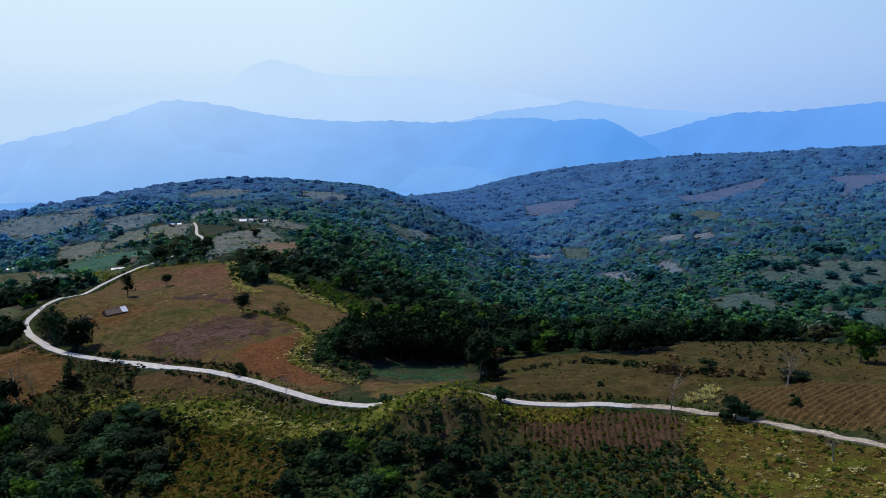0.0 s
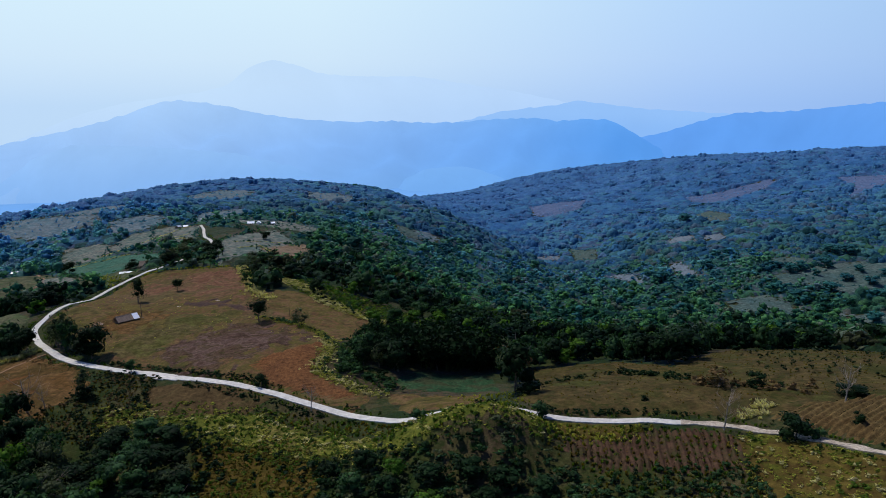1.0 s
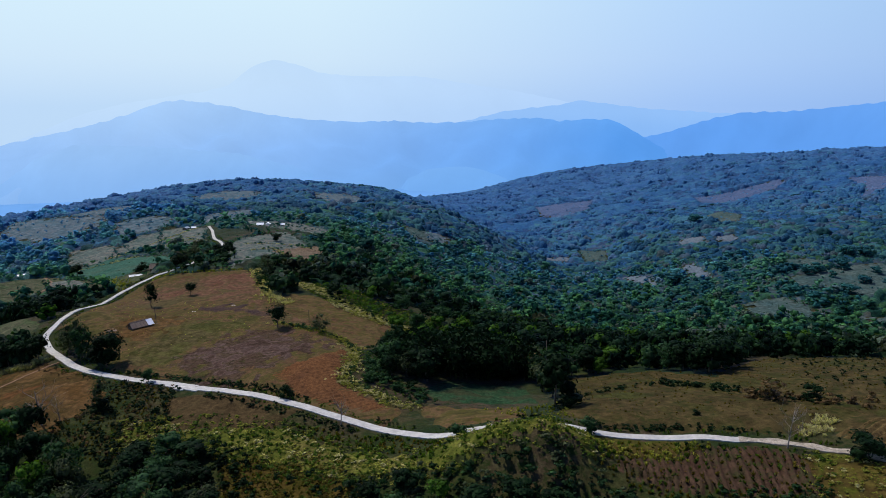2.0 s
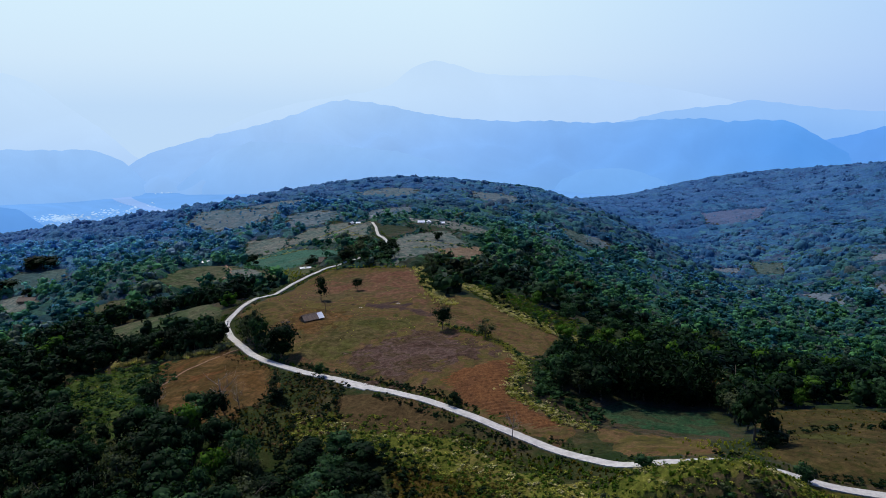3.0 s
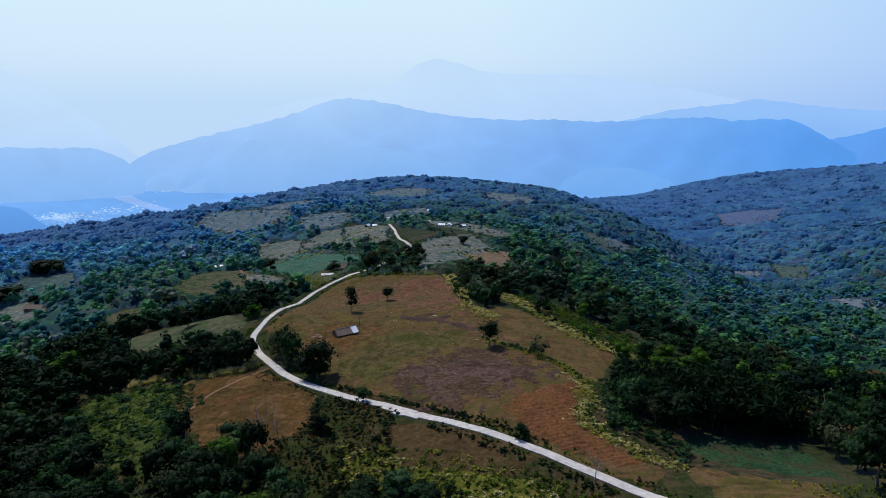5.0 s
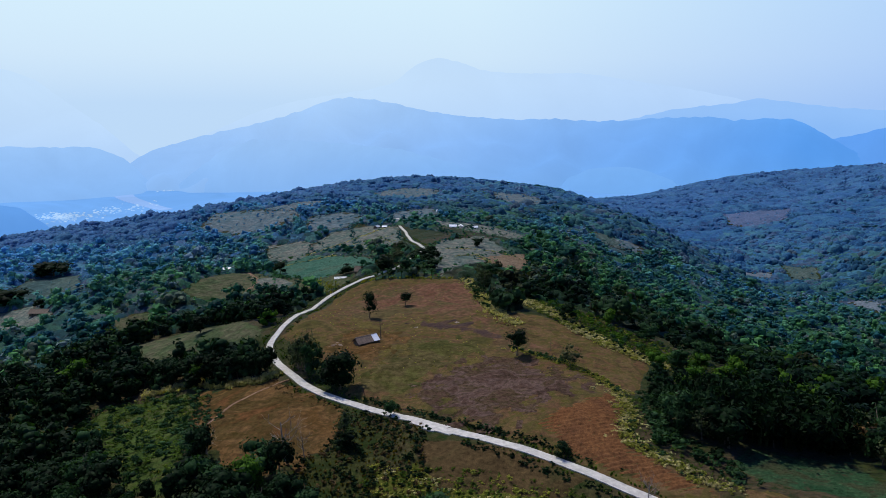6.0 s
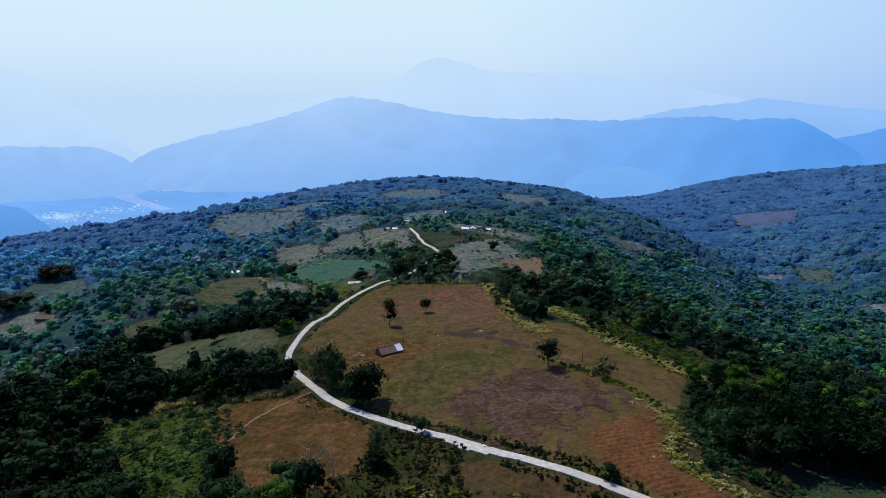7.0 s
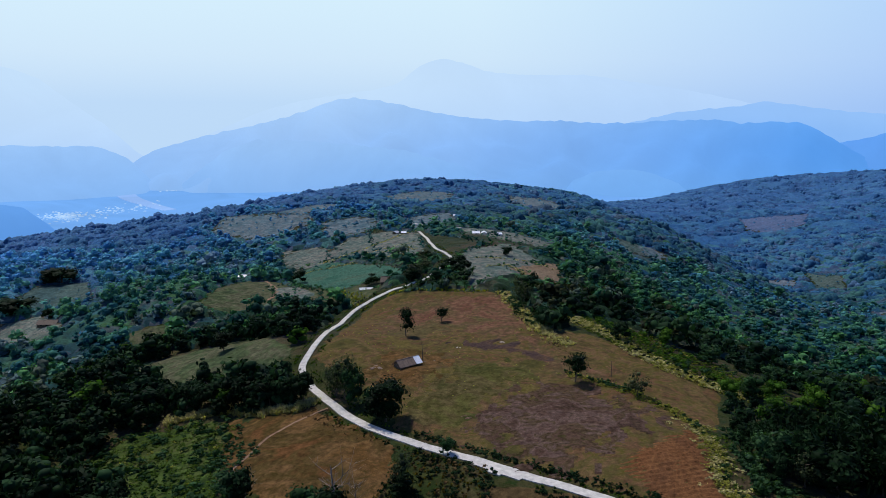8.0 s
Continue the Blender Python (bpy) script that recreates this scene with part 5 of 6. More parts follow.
# ---- grass and brush ----
def tuft_arrays(seed, blades=10, wide=0.10, lean=0.45):
    """A clump of grass in a unit box: bent blades of two faces."""
    r = np.random.default_rng(seed)
    a, b = r.uniform(0, 2 * math.pi, blades), r.uniform(0, 2 * math.pi, blades)
    base = np.stack([0.2 * np.cos(a), 0.2 * np.sin(a), 0 * a], 1) * np.sqrt(r.uniform(0, 1, (blades, 1)))
    out = np.stack([np.cos(b), np.sin(b), 0 * b], 1)
    side = np.stack([-np.sin(b), np.cos(b), 0 * b], 1) * 1.3 * wide * r.uniform(0.6, 1.3, (blades, 1))
    h = r.uniform(0.55, 1.0, (blades, 1))
    ln = lean * r.uniform(0.3, 1.2, (blades, 1))
    mid, tip = base + out * ln * 0.35 + (0, 0, 1) * h * 0.65, base + out * ln + (0, 0, 1) * h * r.uniform(0.75, 1.0, (blades, 1))
    v = np.stack([base - side, base + side, mid + side * 0.8, mid - side * 0.8, tip], 1).reshape(-1, 3)
    k = np.arange(blades)[:, None] * 5
    return v, k + np.array([[0, 1, 2, 3]]), k + np.array([[3, 2, 4]])


TUFTS = [tuft_arrays(400 + s) for s in range(5)]
PLUMES = [tuft_arrays(420 + s, 22, 0.045, 0.5) for s in range(4)]
SCRUB = [crown_arrays(440 + s, 36, 3, 0.135, low=0.0, cores=0.7) for s in range(5)]


def tuft_spots(x, y, size, seed, wide=1.2):
    r = np.random.default_rng(seed)
    h = r.uniform(*size, len(x))
    return np.stack([x, y, gz(x, y) - 0.05 * h, h * wide * r.uniform(0.8, 1.3, len(x)), h, r.uniform(0, 6.28, len(x))], 1)


def over(poly, gap, seed, edge=0.0, patch=None, hole=12):
    """Spots over an outline, patchy where a share is given."""
    p = np.array(poly, float)
    x, y, r = scatter(p[:, 0].min(), p[:, 0].max(), p[:, 1].min(), p[:, 1].max(), gap, seed)
    ok = inside(x, y, poly) > edge
    if patch is not None:
        ok &= waves(x, y, hole, seed) < patch
    x, y = x[ok], y[ok]
    ok = road_far(x, y, 2.9)
    return x[ok], y[ok]


def along(pts, width, per_metre, seed):
    """Spots along a line."""
    line = smooth_line(pts, 0.5)
    r = np.random.default_rng(seed)
    k = r.integers(0, len(line), int(len(line) * 0.5 * per_metre))
    s = line[k] + r.normal(scale=width / 2.2, size=(len(k), 2))
    ok = road_far(s[:, 0], s[:, 1], 2.6)
    return s[ok, 0], s[ok, 1]


def grass(xy, size, seed, material, label, variants=TUFTS, wide=1.2):
    if len(xy[0]):
        joined("grass", tuft_spots(xy[0], xy[1], size, seed, wide), variants, material, label, "grass")


def scrub(xy, size, seed, material, label):
    if len(xy[0]):
        joined("scrub", tuft_spots(xy[0], xy[1], size, seed, 1.25), SCRUB, material, label, "scrub")


# the near slope below the road
MOUNDS = [crown_arrays(460 + k, 28, 3, 0.10, low=0.0, cores=0.62, spread=0.55) for k in range(5)]


def mounds(xy, size, seed, material, label):
    """Rounded tussocks of grass."""
    if len(xy[0]):
        joined("grass", tuft_spots(xy[0], xy[1], (size[0] * 0.8, size[1] * 0.8), seed, 2.5), MOUNDS, material, label, "grass")


def minus(xy, *outlines):
    ok = np.ones(len(xy[0]), bool)
    for o in outlines:
        ok &= inside(xy[0], xy[1], o) < 0
    return xy[0][ok], xy[1][ok]


grass(minus(over(BRUSH, 1.7, 501), F_BRIGHT, F_GREEN, F_DARK, F_LEFT), (0.5, 1.2), 501, M_GRASS_BROWN, "tangled olive and brown grass on the near slope")
grass(minus(over(BRUSH, 1.9, 502, 0, 0.1), F_BRIGHT, F_DARK, F_LEFT), (0.6, 1.4), 502, M_GRASS_GREEN, "green grass clumps on the near slope")
mounds(over(F_BRIGHT, 1.8, 503, -2, 0.7), (0.5, 1.0), 503, M_GRASS, "sunlit yellow-green grass tussocks by the road")
mounds(over(F_BRIGHT, 3.6, 504, 0, 0.2), (0.7, 1.3), 504, M_GRASS_STRAW, "pale rounded tussocks of straw grass")
mounds(over(F_BRIGHT, 2.6, 505, 0, -0.2, 20), (0.7, 1.4), 505, M_GRASS_GREEN, "lush green grass patch by the road")
mounds(over(F_BRIGHT, 4.5, 514, 0, 0.0, 15), (0.6, 1.2), 514, M_GRASS_BROWN, "brown grass tussocks in the rough grassland")
mounds(over(F_GREEN, 1.9, 506, -4, 0.5), (0.6, 1.25), 506, M_GRASS_GREEN, "lush green grass mounds along the crest")
mounds(over(F_GREEN, 2.2, 515, -3, 0.4, 18), (0.6, 1.3), 515, M_GRASS, "tall yellow-green grass along the crest")
mounds(over(F_GREEN, 3.8, 507, 0, 0.2), (0.8, 1.4), 507, M_GRASS_STRAW, "pale silky plumes of tall grass")
mounds(over(F_BROWN, 2.0, 508, -6, 0.5), (0.6, 1.3), 508, M_GRASS_BROWN, "brownish dry grass mounds on the steep slope")
mounds(over(F_BROWN, 2.6, 516, -6, 0.25), (0.7, 1.3), 516, M_GRASS_GREEN, "greenish grass mounds on the steep slope")
# near-black leaf colour supplies the shade of this backlit slope
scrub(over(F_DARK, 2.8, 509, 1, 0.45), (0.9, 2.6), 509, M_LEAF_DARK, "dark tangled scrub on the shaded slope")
scrub(over(F_DARK, 3.4, 510, 2, 0.3), (1.2, 2.6), 510, M_LEAF, "green leafy scrub on the shaded slope")
scrub(over(F_DARK, 4.4, 517, 0, 0.2, 9), (1.2, 2.6), 517, M_LEAF_GREY, "silvery scrub on the shaded slope")
scrub(over(F_OLIVE, 2.3, 511, -4), (0.8, 2.1), 511, M_LEAF, "green scrub below the planted plot")
scrub(over(F_OLIVE, 4.2, 512), (1.0, 2.0), 512, M_LEAF_DARK, "dark scrub below the planted plot")
scrub(over(F_OLIVE, 4.4, 518), (1.0, 2.0), 518, M_LEAF_GREY, "olive-grey scrub below the planted plot")
scrub(over(F_BROWN, 6.0, 513), (1.0, 2.4), 513, M_LEAF_DARK, "scattered dark shrubs in brown grass")
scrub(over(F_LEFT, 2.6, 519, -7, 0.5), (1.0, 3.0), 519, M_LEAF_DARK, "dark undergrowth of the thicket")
# planted rows of the plot; dark tufts stand in for shade between furrows
for outline, ang, gap, seed, mat, word in (([(18, 159), (22, 163), (30, 162), (38, 166), (50, 165), (57, 159.5), (54, 146), (44, 149), (33, 152)], 80, 1.6, 570, M_STALK, "rows of young plants on the harvested plot"), ([(70, 166), (80, 172), (98, 175), (111, 165), (95, 134), (84, 144), (77, 155)], 35, 1.9, 571, M_STALK, "dark stalk rows added for the shade of the furrows")):
    ca, sa = math.cos(radians(ang)), math.sin(radians(ang))
    u0, w0 = np.meshgrid(np.arange(-220, 220) * gap, np.arange(-480, 480) * 0.5)
    rr = np.random.default_rng(seed)
    u0, w0 = u0 + rr.normal(scale=0.12, size=u0.shape), w0 + rr.uniform(-0.25, 0.25, u0.shape)
    px, py = (u0 * sa + w0 * ca).ravel(), (-u0 * ca + w0 * sa).ravel()
    ok = (px > -10) & (px < 130) & (py > 110) & (py < 190)
    px, py = px[ok], py[ok]
    ok = inside(px, py, outline) > 0
    grass((px[ok], py[ok]), (0.3, 0.6), seed, mat, word)
# slopes west of the road
mounds(over(GREEN_SLOPE, 1.9, 520, 0, 0.5), (0.6, 1.5), 520, M_GRASS_GREEN, "green grass on the western slope")
mounds(over(GREEN_SLOPE, 6.0, 521, 0, -0.1), (0.7, 1.3), 521, M_GRASS, "yellow-green grass on the western slope")
scrub(over(GREEN_SLOPE, 3.6, 522, -2, 0.1), (1.4, 3.4), 522, M_LEAF, "leafy green shrubs on the western slope")
scrub(over(BRUSH_MID, 2.3, 523, 0, 0.5), (0.8, 2.2), 523, M_LEAF_DARK, "dark low shrubs below the road")
scrub(over(BRUSH_MID, 2.6, 524, 0, 0.2), (0.6, 1.6), 524, M_LEAF_DRY, "dry brown brush below the road")
grass(over(BRUSH_MID, 1.6, 525), (0.4, 1.0), 525, M_GRASS_BROWN, "dry brown grass below the road")
grass(along([(-215, 264), (-207, 266), (-194, 266), (-180, 260), (-168, 259), (-161, 261)], 2.5, 9, 526), (1.2, 2.4), 526, M_GRASS_STRAW, "silvery plumed grass along the slope's edge", PLUMES, 1.3)
scrub(over([(-186, 232), (-172, 240), (-166, 232), (-172, 222)], 2.2, 527, -1), (1.0, 2.4), 527, M_LEAF, "green shrubs on the dry slope")
scrub(along([(-168, 258), (-158, 255), (-148, 247), (-135, 241)], 4.0, 2.2, 528), (0.4, 1.0), 528, M_LEAF_DRY, "small dry brown bushes by the road")
scrub(along([(-127, 246), (-118, 242.5), (-106, 237.5), (-96, 232), (-84, 226), (-72, 220), (-62, 215)], 1.4, 2.2, 543), (0.6, 1.4), 543, M_LEAF_DARK, "dark low hedge along the upper side of the road")
scrub(along([(-127, 246.5), (-116, 242.5), (-96, 233), (-84, 227), (-72, 221), (-60, 215)], 2.0, 1.0, 544), (0.5, 1.2), 544, M_LEAF, "green weeds in the roadside hedge")
scrub(along([(-92, 219), (-80, 213.5), (-66, 206), (-54, 200), (-42, 193)], 2.0, 1.6, 545), (0.6, 1.5), 545, M_LEAF_DARK, "dark low hedge below the road")
scrub(along([(14, 209), (24, 213), (40, 218), (52, 212), (62, 203)], 2.4, 1.0, 546), (0.8, 1.8), 546, M_LEAF_DARK, "dark shrubs along the brow of the dry slope")
# hedges and grass lines of the hilltop
G_UPPER = [(-92, 364), (-76, 344), (-65, 325), (-55, 312), (-45, 304), (-34, 297)]
G_LOWER = [(-88, 294), (-74, 286), (-63, 276), (-54, 265), (-50.5, 253), (-49.5, 238), (-50, 226), (-44, 220), (-37, 214.5), (-29, 209)]
mounds(along(G_UPPER, 3.4, 7, 530), (0.8, 1.6), 530, M_GRASS, "tall yellow-green grass hedge on the ridge")
scrub(along([(-88, 372), (-70, 352), (-58, 334), (-48, 321), (-38, 312), (-26, 304)], 7.0, 1.5, 529), (1.2, 2.8), 529, M_LEAF_BRIGHT, "bright green leafy shrubs behind the grass hedge")
mounds(along(G_UPPER, 4.0, 6.0, 531), (0.8, 1.6), 531, M_GRASS_STRAW, "pale plumes in the grass hedge")
scrub(along(G_UPPER[1:], 2.5, 0.55, 532), (1.2, 2.4), 532, M_LEAF_DARK, "round dark shrubs along the grass hedge")
scrub(along([(-43, 258), (-42.5, 240), (-39, 228), (-30, 221), (-24, 215)], 4.0, 1.8, 549), (1.2, 3.2), 549, M_LEAF, "green shrubs between hedge and bamboo")
scrub(along([(-41, 260), (-40, 240), (-36, 229), (-28, 222)], 4.0, 1.2, 552), (1.5, 3.6), 552, M_LEAF_DARK, "dark shrubs between hedge and bamboo")
mounds(over(HEDGE_SIDE, 2.0, 548, 0.5), (0.6, 1.2), 548, M_GRASS_GREEN, "green grass bank between fields and bamboo")
mounds(along(G_LOWER, 3.0, 4, 533), (0.6, 1.2), 533, M_GRASS, "tall green grass hedge beside the fields")
mounds(along(G_LOWER[3:], 4.5, 3, 534), (0.6, 1.2), 534, M_GRASS_STRAW, "straw-coloured grass beside the ploughed field")
scrub(along(G_LOWER[:5], 1.6, 0.7, 535), (1.2, 2.2), 535, M_LEAF, "round green shrubs along the field edge")
scrub(along(G_LOWER[5:], 3.0, 0.6, 536), (0.8, 1.8), 536, M_LEAF, "green shrubs beside the ploughed field")
mounds(over(SLOPE_GRASS, 2.2, 537), (0.8, 1.7), 537, M_GRASS_GREEN, "green tall grass on the eastern brow")
mounds(over(SLOPE_GRASS, 4.0, 547, 0, 0.2), (0.8, 1.5), 547, M_GRASS, "yellow-green grass on the eastern brow")
scrub(over(SLOPE_GRASS, 5.5, 538, 0, 0.0), (1.5, 3.5), 538, M_LEAF, "leafy green shrubs on the eastern brow")
grass(along([(-123, 398), (-111, 368), (-101, 341), (-88, 322)], 4.0, 5, 539), (0.8, 1.6), 539, M_GRASS_STRAW, "pale grass between the fields", PLUMES, 1.4)
scrub(along([(-123, 398), (-111, 368), (-104, 345)], 4.0, 0.8, 540), (1.2, 3.0), 540, M_LEAF, "green shrubs between the fields")
grass(along([(-182, 404), (-165, 406), (-145, 400), (-122, 400)], 3.0, 5, 541), (0.7, 1.3), 541, M_GRASS, "grass bank below the grove")
grass(along([(-215, 418), (-203, 408), (-193, 398), (-190, 385)], 6.0, 5, 542), (0.6, 1.3), 542, M_GRASS, "grass bank beside the road")
# contour banks on the hill above the crop field
for k, (pts, wide, per) in enumerate((
    ([(-268, 530), (-258, 545), (-247, 556), (-238, 570), (-230, 588), (-220, 606)], 2.2, 2.4), ([(-272, 500), (-258, 507), (-240, 508), (-224, 504), (-206, 505), (-196, 498)], 2.6, 3.0),
    ([(-232, 520), (-218, 528), (-206, 530), (-196, 520)], 2.4, 1.6), ([(-250, 532), (-236, 540), (-220, 545), (-205, 552)], 2.4, 1.6),
    ([(-138, 447), (-127, 457), (-118, 442), (-109, 429), (-101, 436)], 2.0, 2.0), ([(-150, 470), (-132, 478), (-118, 484), (-104, 480)], 2.0, 1.4),
)):
    mounds(along(pts, wide, per, 575 + k), (0.5, 1.1), 575 + k, M_GRASS_STRAW, "pale dry grass on a contour bank")
    scrub(along(pts, wide * 1.5, 0.35, 585 + k), (0.8, 1.9), 585 + k, M_WOODS[1][k % 2], "small shrubs on a contour bank")
scrub(over([(-208, 470), (-196, 492), (-178, 486), (-172, 458), (-188, 446)], 3.4, 592, 0, 0.4), (1.2, 2.8), 592, M_WOODS[1][2], "greyish scrub on the slope above the crop field")
# road verges
tang = np.gradient(ROAD_LINE, axis=0)
tang /= np.linalg.norm(tang, axis=1)[:, None]
side = np.stack([-tang[:, 1], tang[:, 0]], 1)
for sgn, seed in ((1, 550), (-1, 551)):
    r = np.random.default_rng(seed)
    k = r.integers(80, len(ROAD_LINE) - 1, 900)
    s = ROAD_LINE[k] + side[k] * sgn * (2.6 + np.abs(r.normal(scale=1.1, size=(len(k), 1))))
    keep = (waves(s[:, 0], s[:, 1], 18, seed) < 0.35) & (np.abs(s[:, 0] + 100) > 8)
    s = s[keep]
    grass((s[:, 0], s[:, 1]), (0.35, 0.9), seed, M_GRASS_GREEN, "green weeds along the road's edge")
    k = r.integers(150, len(ROAD_LINE) - 1, 150)
    s = ROAD_LINE[k] + side[k] * sgn * (3.6 + np.abs(r.normal(scale=1.2, size=(len(k), 1))))
    keep = (waves(s[:, 0], s[:, 1], 25, seed + 5) < 0.1) & (np.abs(s[:, 0] + 100) > 8)
    s = s[keep]
    scrub((s[:, 0], s[:, 1]), (0.6, 1.5), seed + 2, M_LEAF_DARK, "low dark shrubs along the road's edge")
# hedges round the farther fields
for k, p in enumerate(OPEN[5:]):
    q = np.array(p, float)
    if q[:, 1].mean() > 405:
        xy = along([tuple(v) for v in q] + [tuple(q[0])], 3.0, 0.28, 600 + k)
        scrub(xy, (0.8, 2.6), 600 + k, M_WOODS[int(haze_belt_of(q[:, 0].mean(), q[:, 1].mean(), 0, 41))][k % 2], "low hedge shrubs round an open field")
        xy = over(p, 11.0, 640 + k, 2.0, 0.2, 25)
        scrub(xy, (0.4, 1.2) if q[:, 1].mean() < 560 else (1.0, 3.6), 640 + k, M_WOODS[int(haze_belt_of(q[:, 0].mean(), q[:, 1].mean(), 0, 41))][1], "stray shrubs dotted over an open field")
# eastern hill
E_HILL = [(22, 246), (50, 250), (66, 230), (99, 268), (150, 275), (170, 225), (130, 168), (92, 178), (70, 172), (52, 178), (22, 186)]
grass(over(E_HILL, 2.2, 560, 0, 0.2), (0.3, 0.8), 560, M_GRASS_BROWN, "short dry tufts on the eastern slope")
scrub(over([(85, 205), (100, 262), (150, 270), (165, 225), (125, 190)], 4.5, 561, 0, 0.4), (0.6, 1.6), 561, M_LEAF_DARK, "small dark bushes dotted over dry grass")
scrub(along([(46, 220), (54, 209), (62, 199), (70, 191), (80, 187)], 3.0, 0.9, 562), (1.2, 2.6), 562, M_LEAF_DARK, "dark shrubs along the field boundary")
scrub(along([(62, 196), (70, 192), (82, 184), (88, 188)], 4.0, 1.0, 563), (1.4, 3.0), 563, M_LEAF_DRY, "reddish-brown dry bushes")
grass(along([(62, 169), (67, 171), (72, 176)], 3.0, 6, 564), (0.8, 1.5), 564, M_GRASS_STRAW, "orange-brown dry grass by the furrows", PLUMES, 1.3)
scrub(along([(15, 178), (26, 177.5), (40, 175.5), (52, 173)], 1.6, 1.6, 565), (0.7, 1.4), 565, M_LEAF_DARK, "dark bushes along the cut bank")
grass(along([(0, 171), (12, 168), (24, 165), (34, 164.5), (39, 168)], 4.0, 6, 566), (0.6, 1.2), 566, M_GRASS, "yellow grass strip between road and plot")
grass(over([(-8, 205), (14, 205), (14, 186), (6, 182)], 1.8, 567), (0.5, 1.1), 567, M_GRASS, "yellow-green weeds beside the stubble")
PASTURE = [(-172, 300), (-182, 380), (-140, 392), (-110, 360), (-90, 315), (-60, 275), (-60, 262), (-110, 278), (-140, 255), (-160, 276)]
grass(over(PASTURE, 3.2, 572, 0, 0.0, 30), (0.25, 0.6), 572, M_GRASS, "sparse olive grass on the pasture")
grass(over(PASTURE, 3.6, 573, 0, 0.2, 30), (0.25, 0.6), 573, M_GRASS_BROWN, "sparse dry grass on the pasture")
scrub(along([(-100, 330), (-93, 322), (-88, 312)], 3.0, 1.0, 574), (0.4, 0.9), 574, M_LEAF_DRY, "dry stumps and brush round the burnt patch")


# ---- single trees ----
plant("mango_tree", tree_kind("mango", (81,), M_LEAF_DARK, leaves=1500, lumps=20, leaf=0.04, low=0.12), -136.5, 252.5, 12.3, 13.5, "broad dark-green mango tree beside the road", turn=40)
plant("slender_tree", GREY, -153.5, 265.0, 15.0, 10.0, "tall sparse grey-green tree by the road", pick=0)
plant("slender_tree", GREY, -160.0, 272.5, 11.0, 9.5, "tall sparse grey-green tree by the road", pick=1, turn=70)
plant("slender_tree", BROAD, -149.5, 262.0, 11.5, 8.0, "leafy roadside tree beside the mango", pick=2)
plant("slender_tree", GREY, -157.0, 267.0, 9.0, 8.0, "grey-green brushy tree by the road", pick=2, turn=140)
plant("field_tree", PINEY, -150.7, 326.0, 12.0, 8.6, "dark slender tree in the reddish field", pick=0)
plant("field_tree", PINEY, -142.3, 352.0, 7.0, 6.5, "small dark tree in the reddish field", pick=1)
plant("field_tree", PINEY, -84.7, 286.6, 10.0, 9.5, "dark umbrella-crowned tree on the pasture", pick=1, turn=30)
plant("field_tree", GREY, -66.3, 278.2, 8.0, 8.0, "open-branched tree at the field's edge", pick=1, turn=200)
plant("bush", BUSH, -65.3, 214.6, 4.4, 4.8, "round dark bush at the road's edge", "bush", pick=0)
plant("round_tree", DARK, -222.6, 315.2, 8.2, 9.0, "round dark tree alone on the pasture", pick=1)
plant("shrub", BUSH, -196.7, 425.0, 6.0, 10.5, "broad dark shrub beside the crop field", "shrub", pick=1)
plant("dead_tree", DEAD, -135.7, 210.2, 12.5, 13.0, "bare grey dead tree on the dry slope", pick=0)
plant("dead_tree", DEAD, -130.8, 211.3, 6.5, 6.0, "small bare dead tree on the dry slope", pick=1)
plant("dead_tree", DEAD, -47.0, 197.6, 8.0, 6.5, "bare dead tree below the road", pick=2)
plant("dead_tree", DEAD, 56.4, 163.2, 9.0, 7.5, "pale leaning bare tree by the road", pick=1, turn=50)
plant("dead_tree", DEAD, 88.7, 171.0, 11.0, 8.0, "bare tree standing in brushwood", pick=0, turn=120)
plant("dead_tree", DEAD, 75.2, 124.8, 6.6, 5.5, "small bare tree in the yellow grass", pick=2, turn=80)
plant("dead_tree", DEAD, -159.0, 211.5, 6.5, 9.0, "fallen-limbed grey dead tree in shrubs", pick=2, turn=10)
plant("sapling", GREY, -123.0, 218.6, 10.2, 7.5, "thin green-topped tree in dark brush", pick=0, turn=60)
plant("shrub", BUSH, -122.0, 217.5, 4.0, 7.0, "dark bluish shrub under a thin tree", "shrub", pick=2)
plant("shrub", BUSH_GREEN, -164.0, 212.5, 6.5, 8.5, "leafy green shrub beside a dead tree", "shrub", pick=1)
plant("sapling", BROAD, -115.0, 236.0, 4.8, 4.2, "small young tree at the road's edge", pick=3)
plant("sapling", BROAD, -15.6, 181.0, 4.0, 4.6, "small leafy tree at the road's edge", pick=1)
plant("sapling", BROAD, 14.8, 173.4, 4.4, 4.6, "small leafy tree beside the road", pick=2)
plant("dark_tree", DARK, 11.4, 201.0, 15.5, 12.5, "tall dark spreading tree beside the vegetable plot", pick=0)
plant("shrub", BUSH, 15.0, 197.5, 5.0, 9.0, "dark shrub under a tall tree", "shrub", pick=1)
plant("roadside_bush", BUSH, 68.6, 154.2, 6.0, 9.2, "broad dark-green bush overhanging the road", "bush", pick=0)
plant("bush", BUSH_GREEN, 72.6, 153.0, 3.4, 3.4, "green bush by the road", "bush", pick=0)
plant("bush", BUSH, 83.3, 156.0, 3.2, 3.4, "round dark bush in the furrowed field", "bush", pick=1)
plant("bush", BUSH, 94.1, 176.5, 3.2, 9.5, "low dark bush row in the brown field", "bush", pick=2)
plant("bush", BUSH, 43.5, 183.0, 1.8, 2.4, "small dark bush on dry grass", "bush", pick=0)
plant("bush", BUSH_DRY, 66.1, 191.5, 6.0, 10.0, "reddish-brown leafless bush on dry grass", "bush", pick=0)
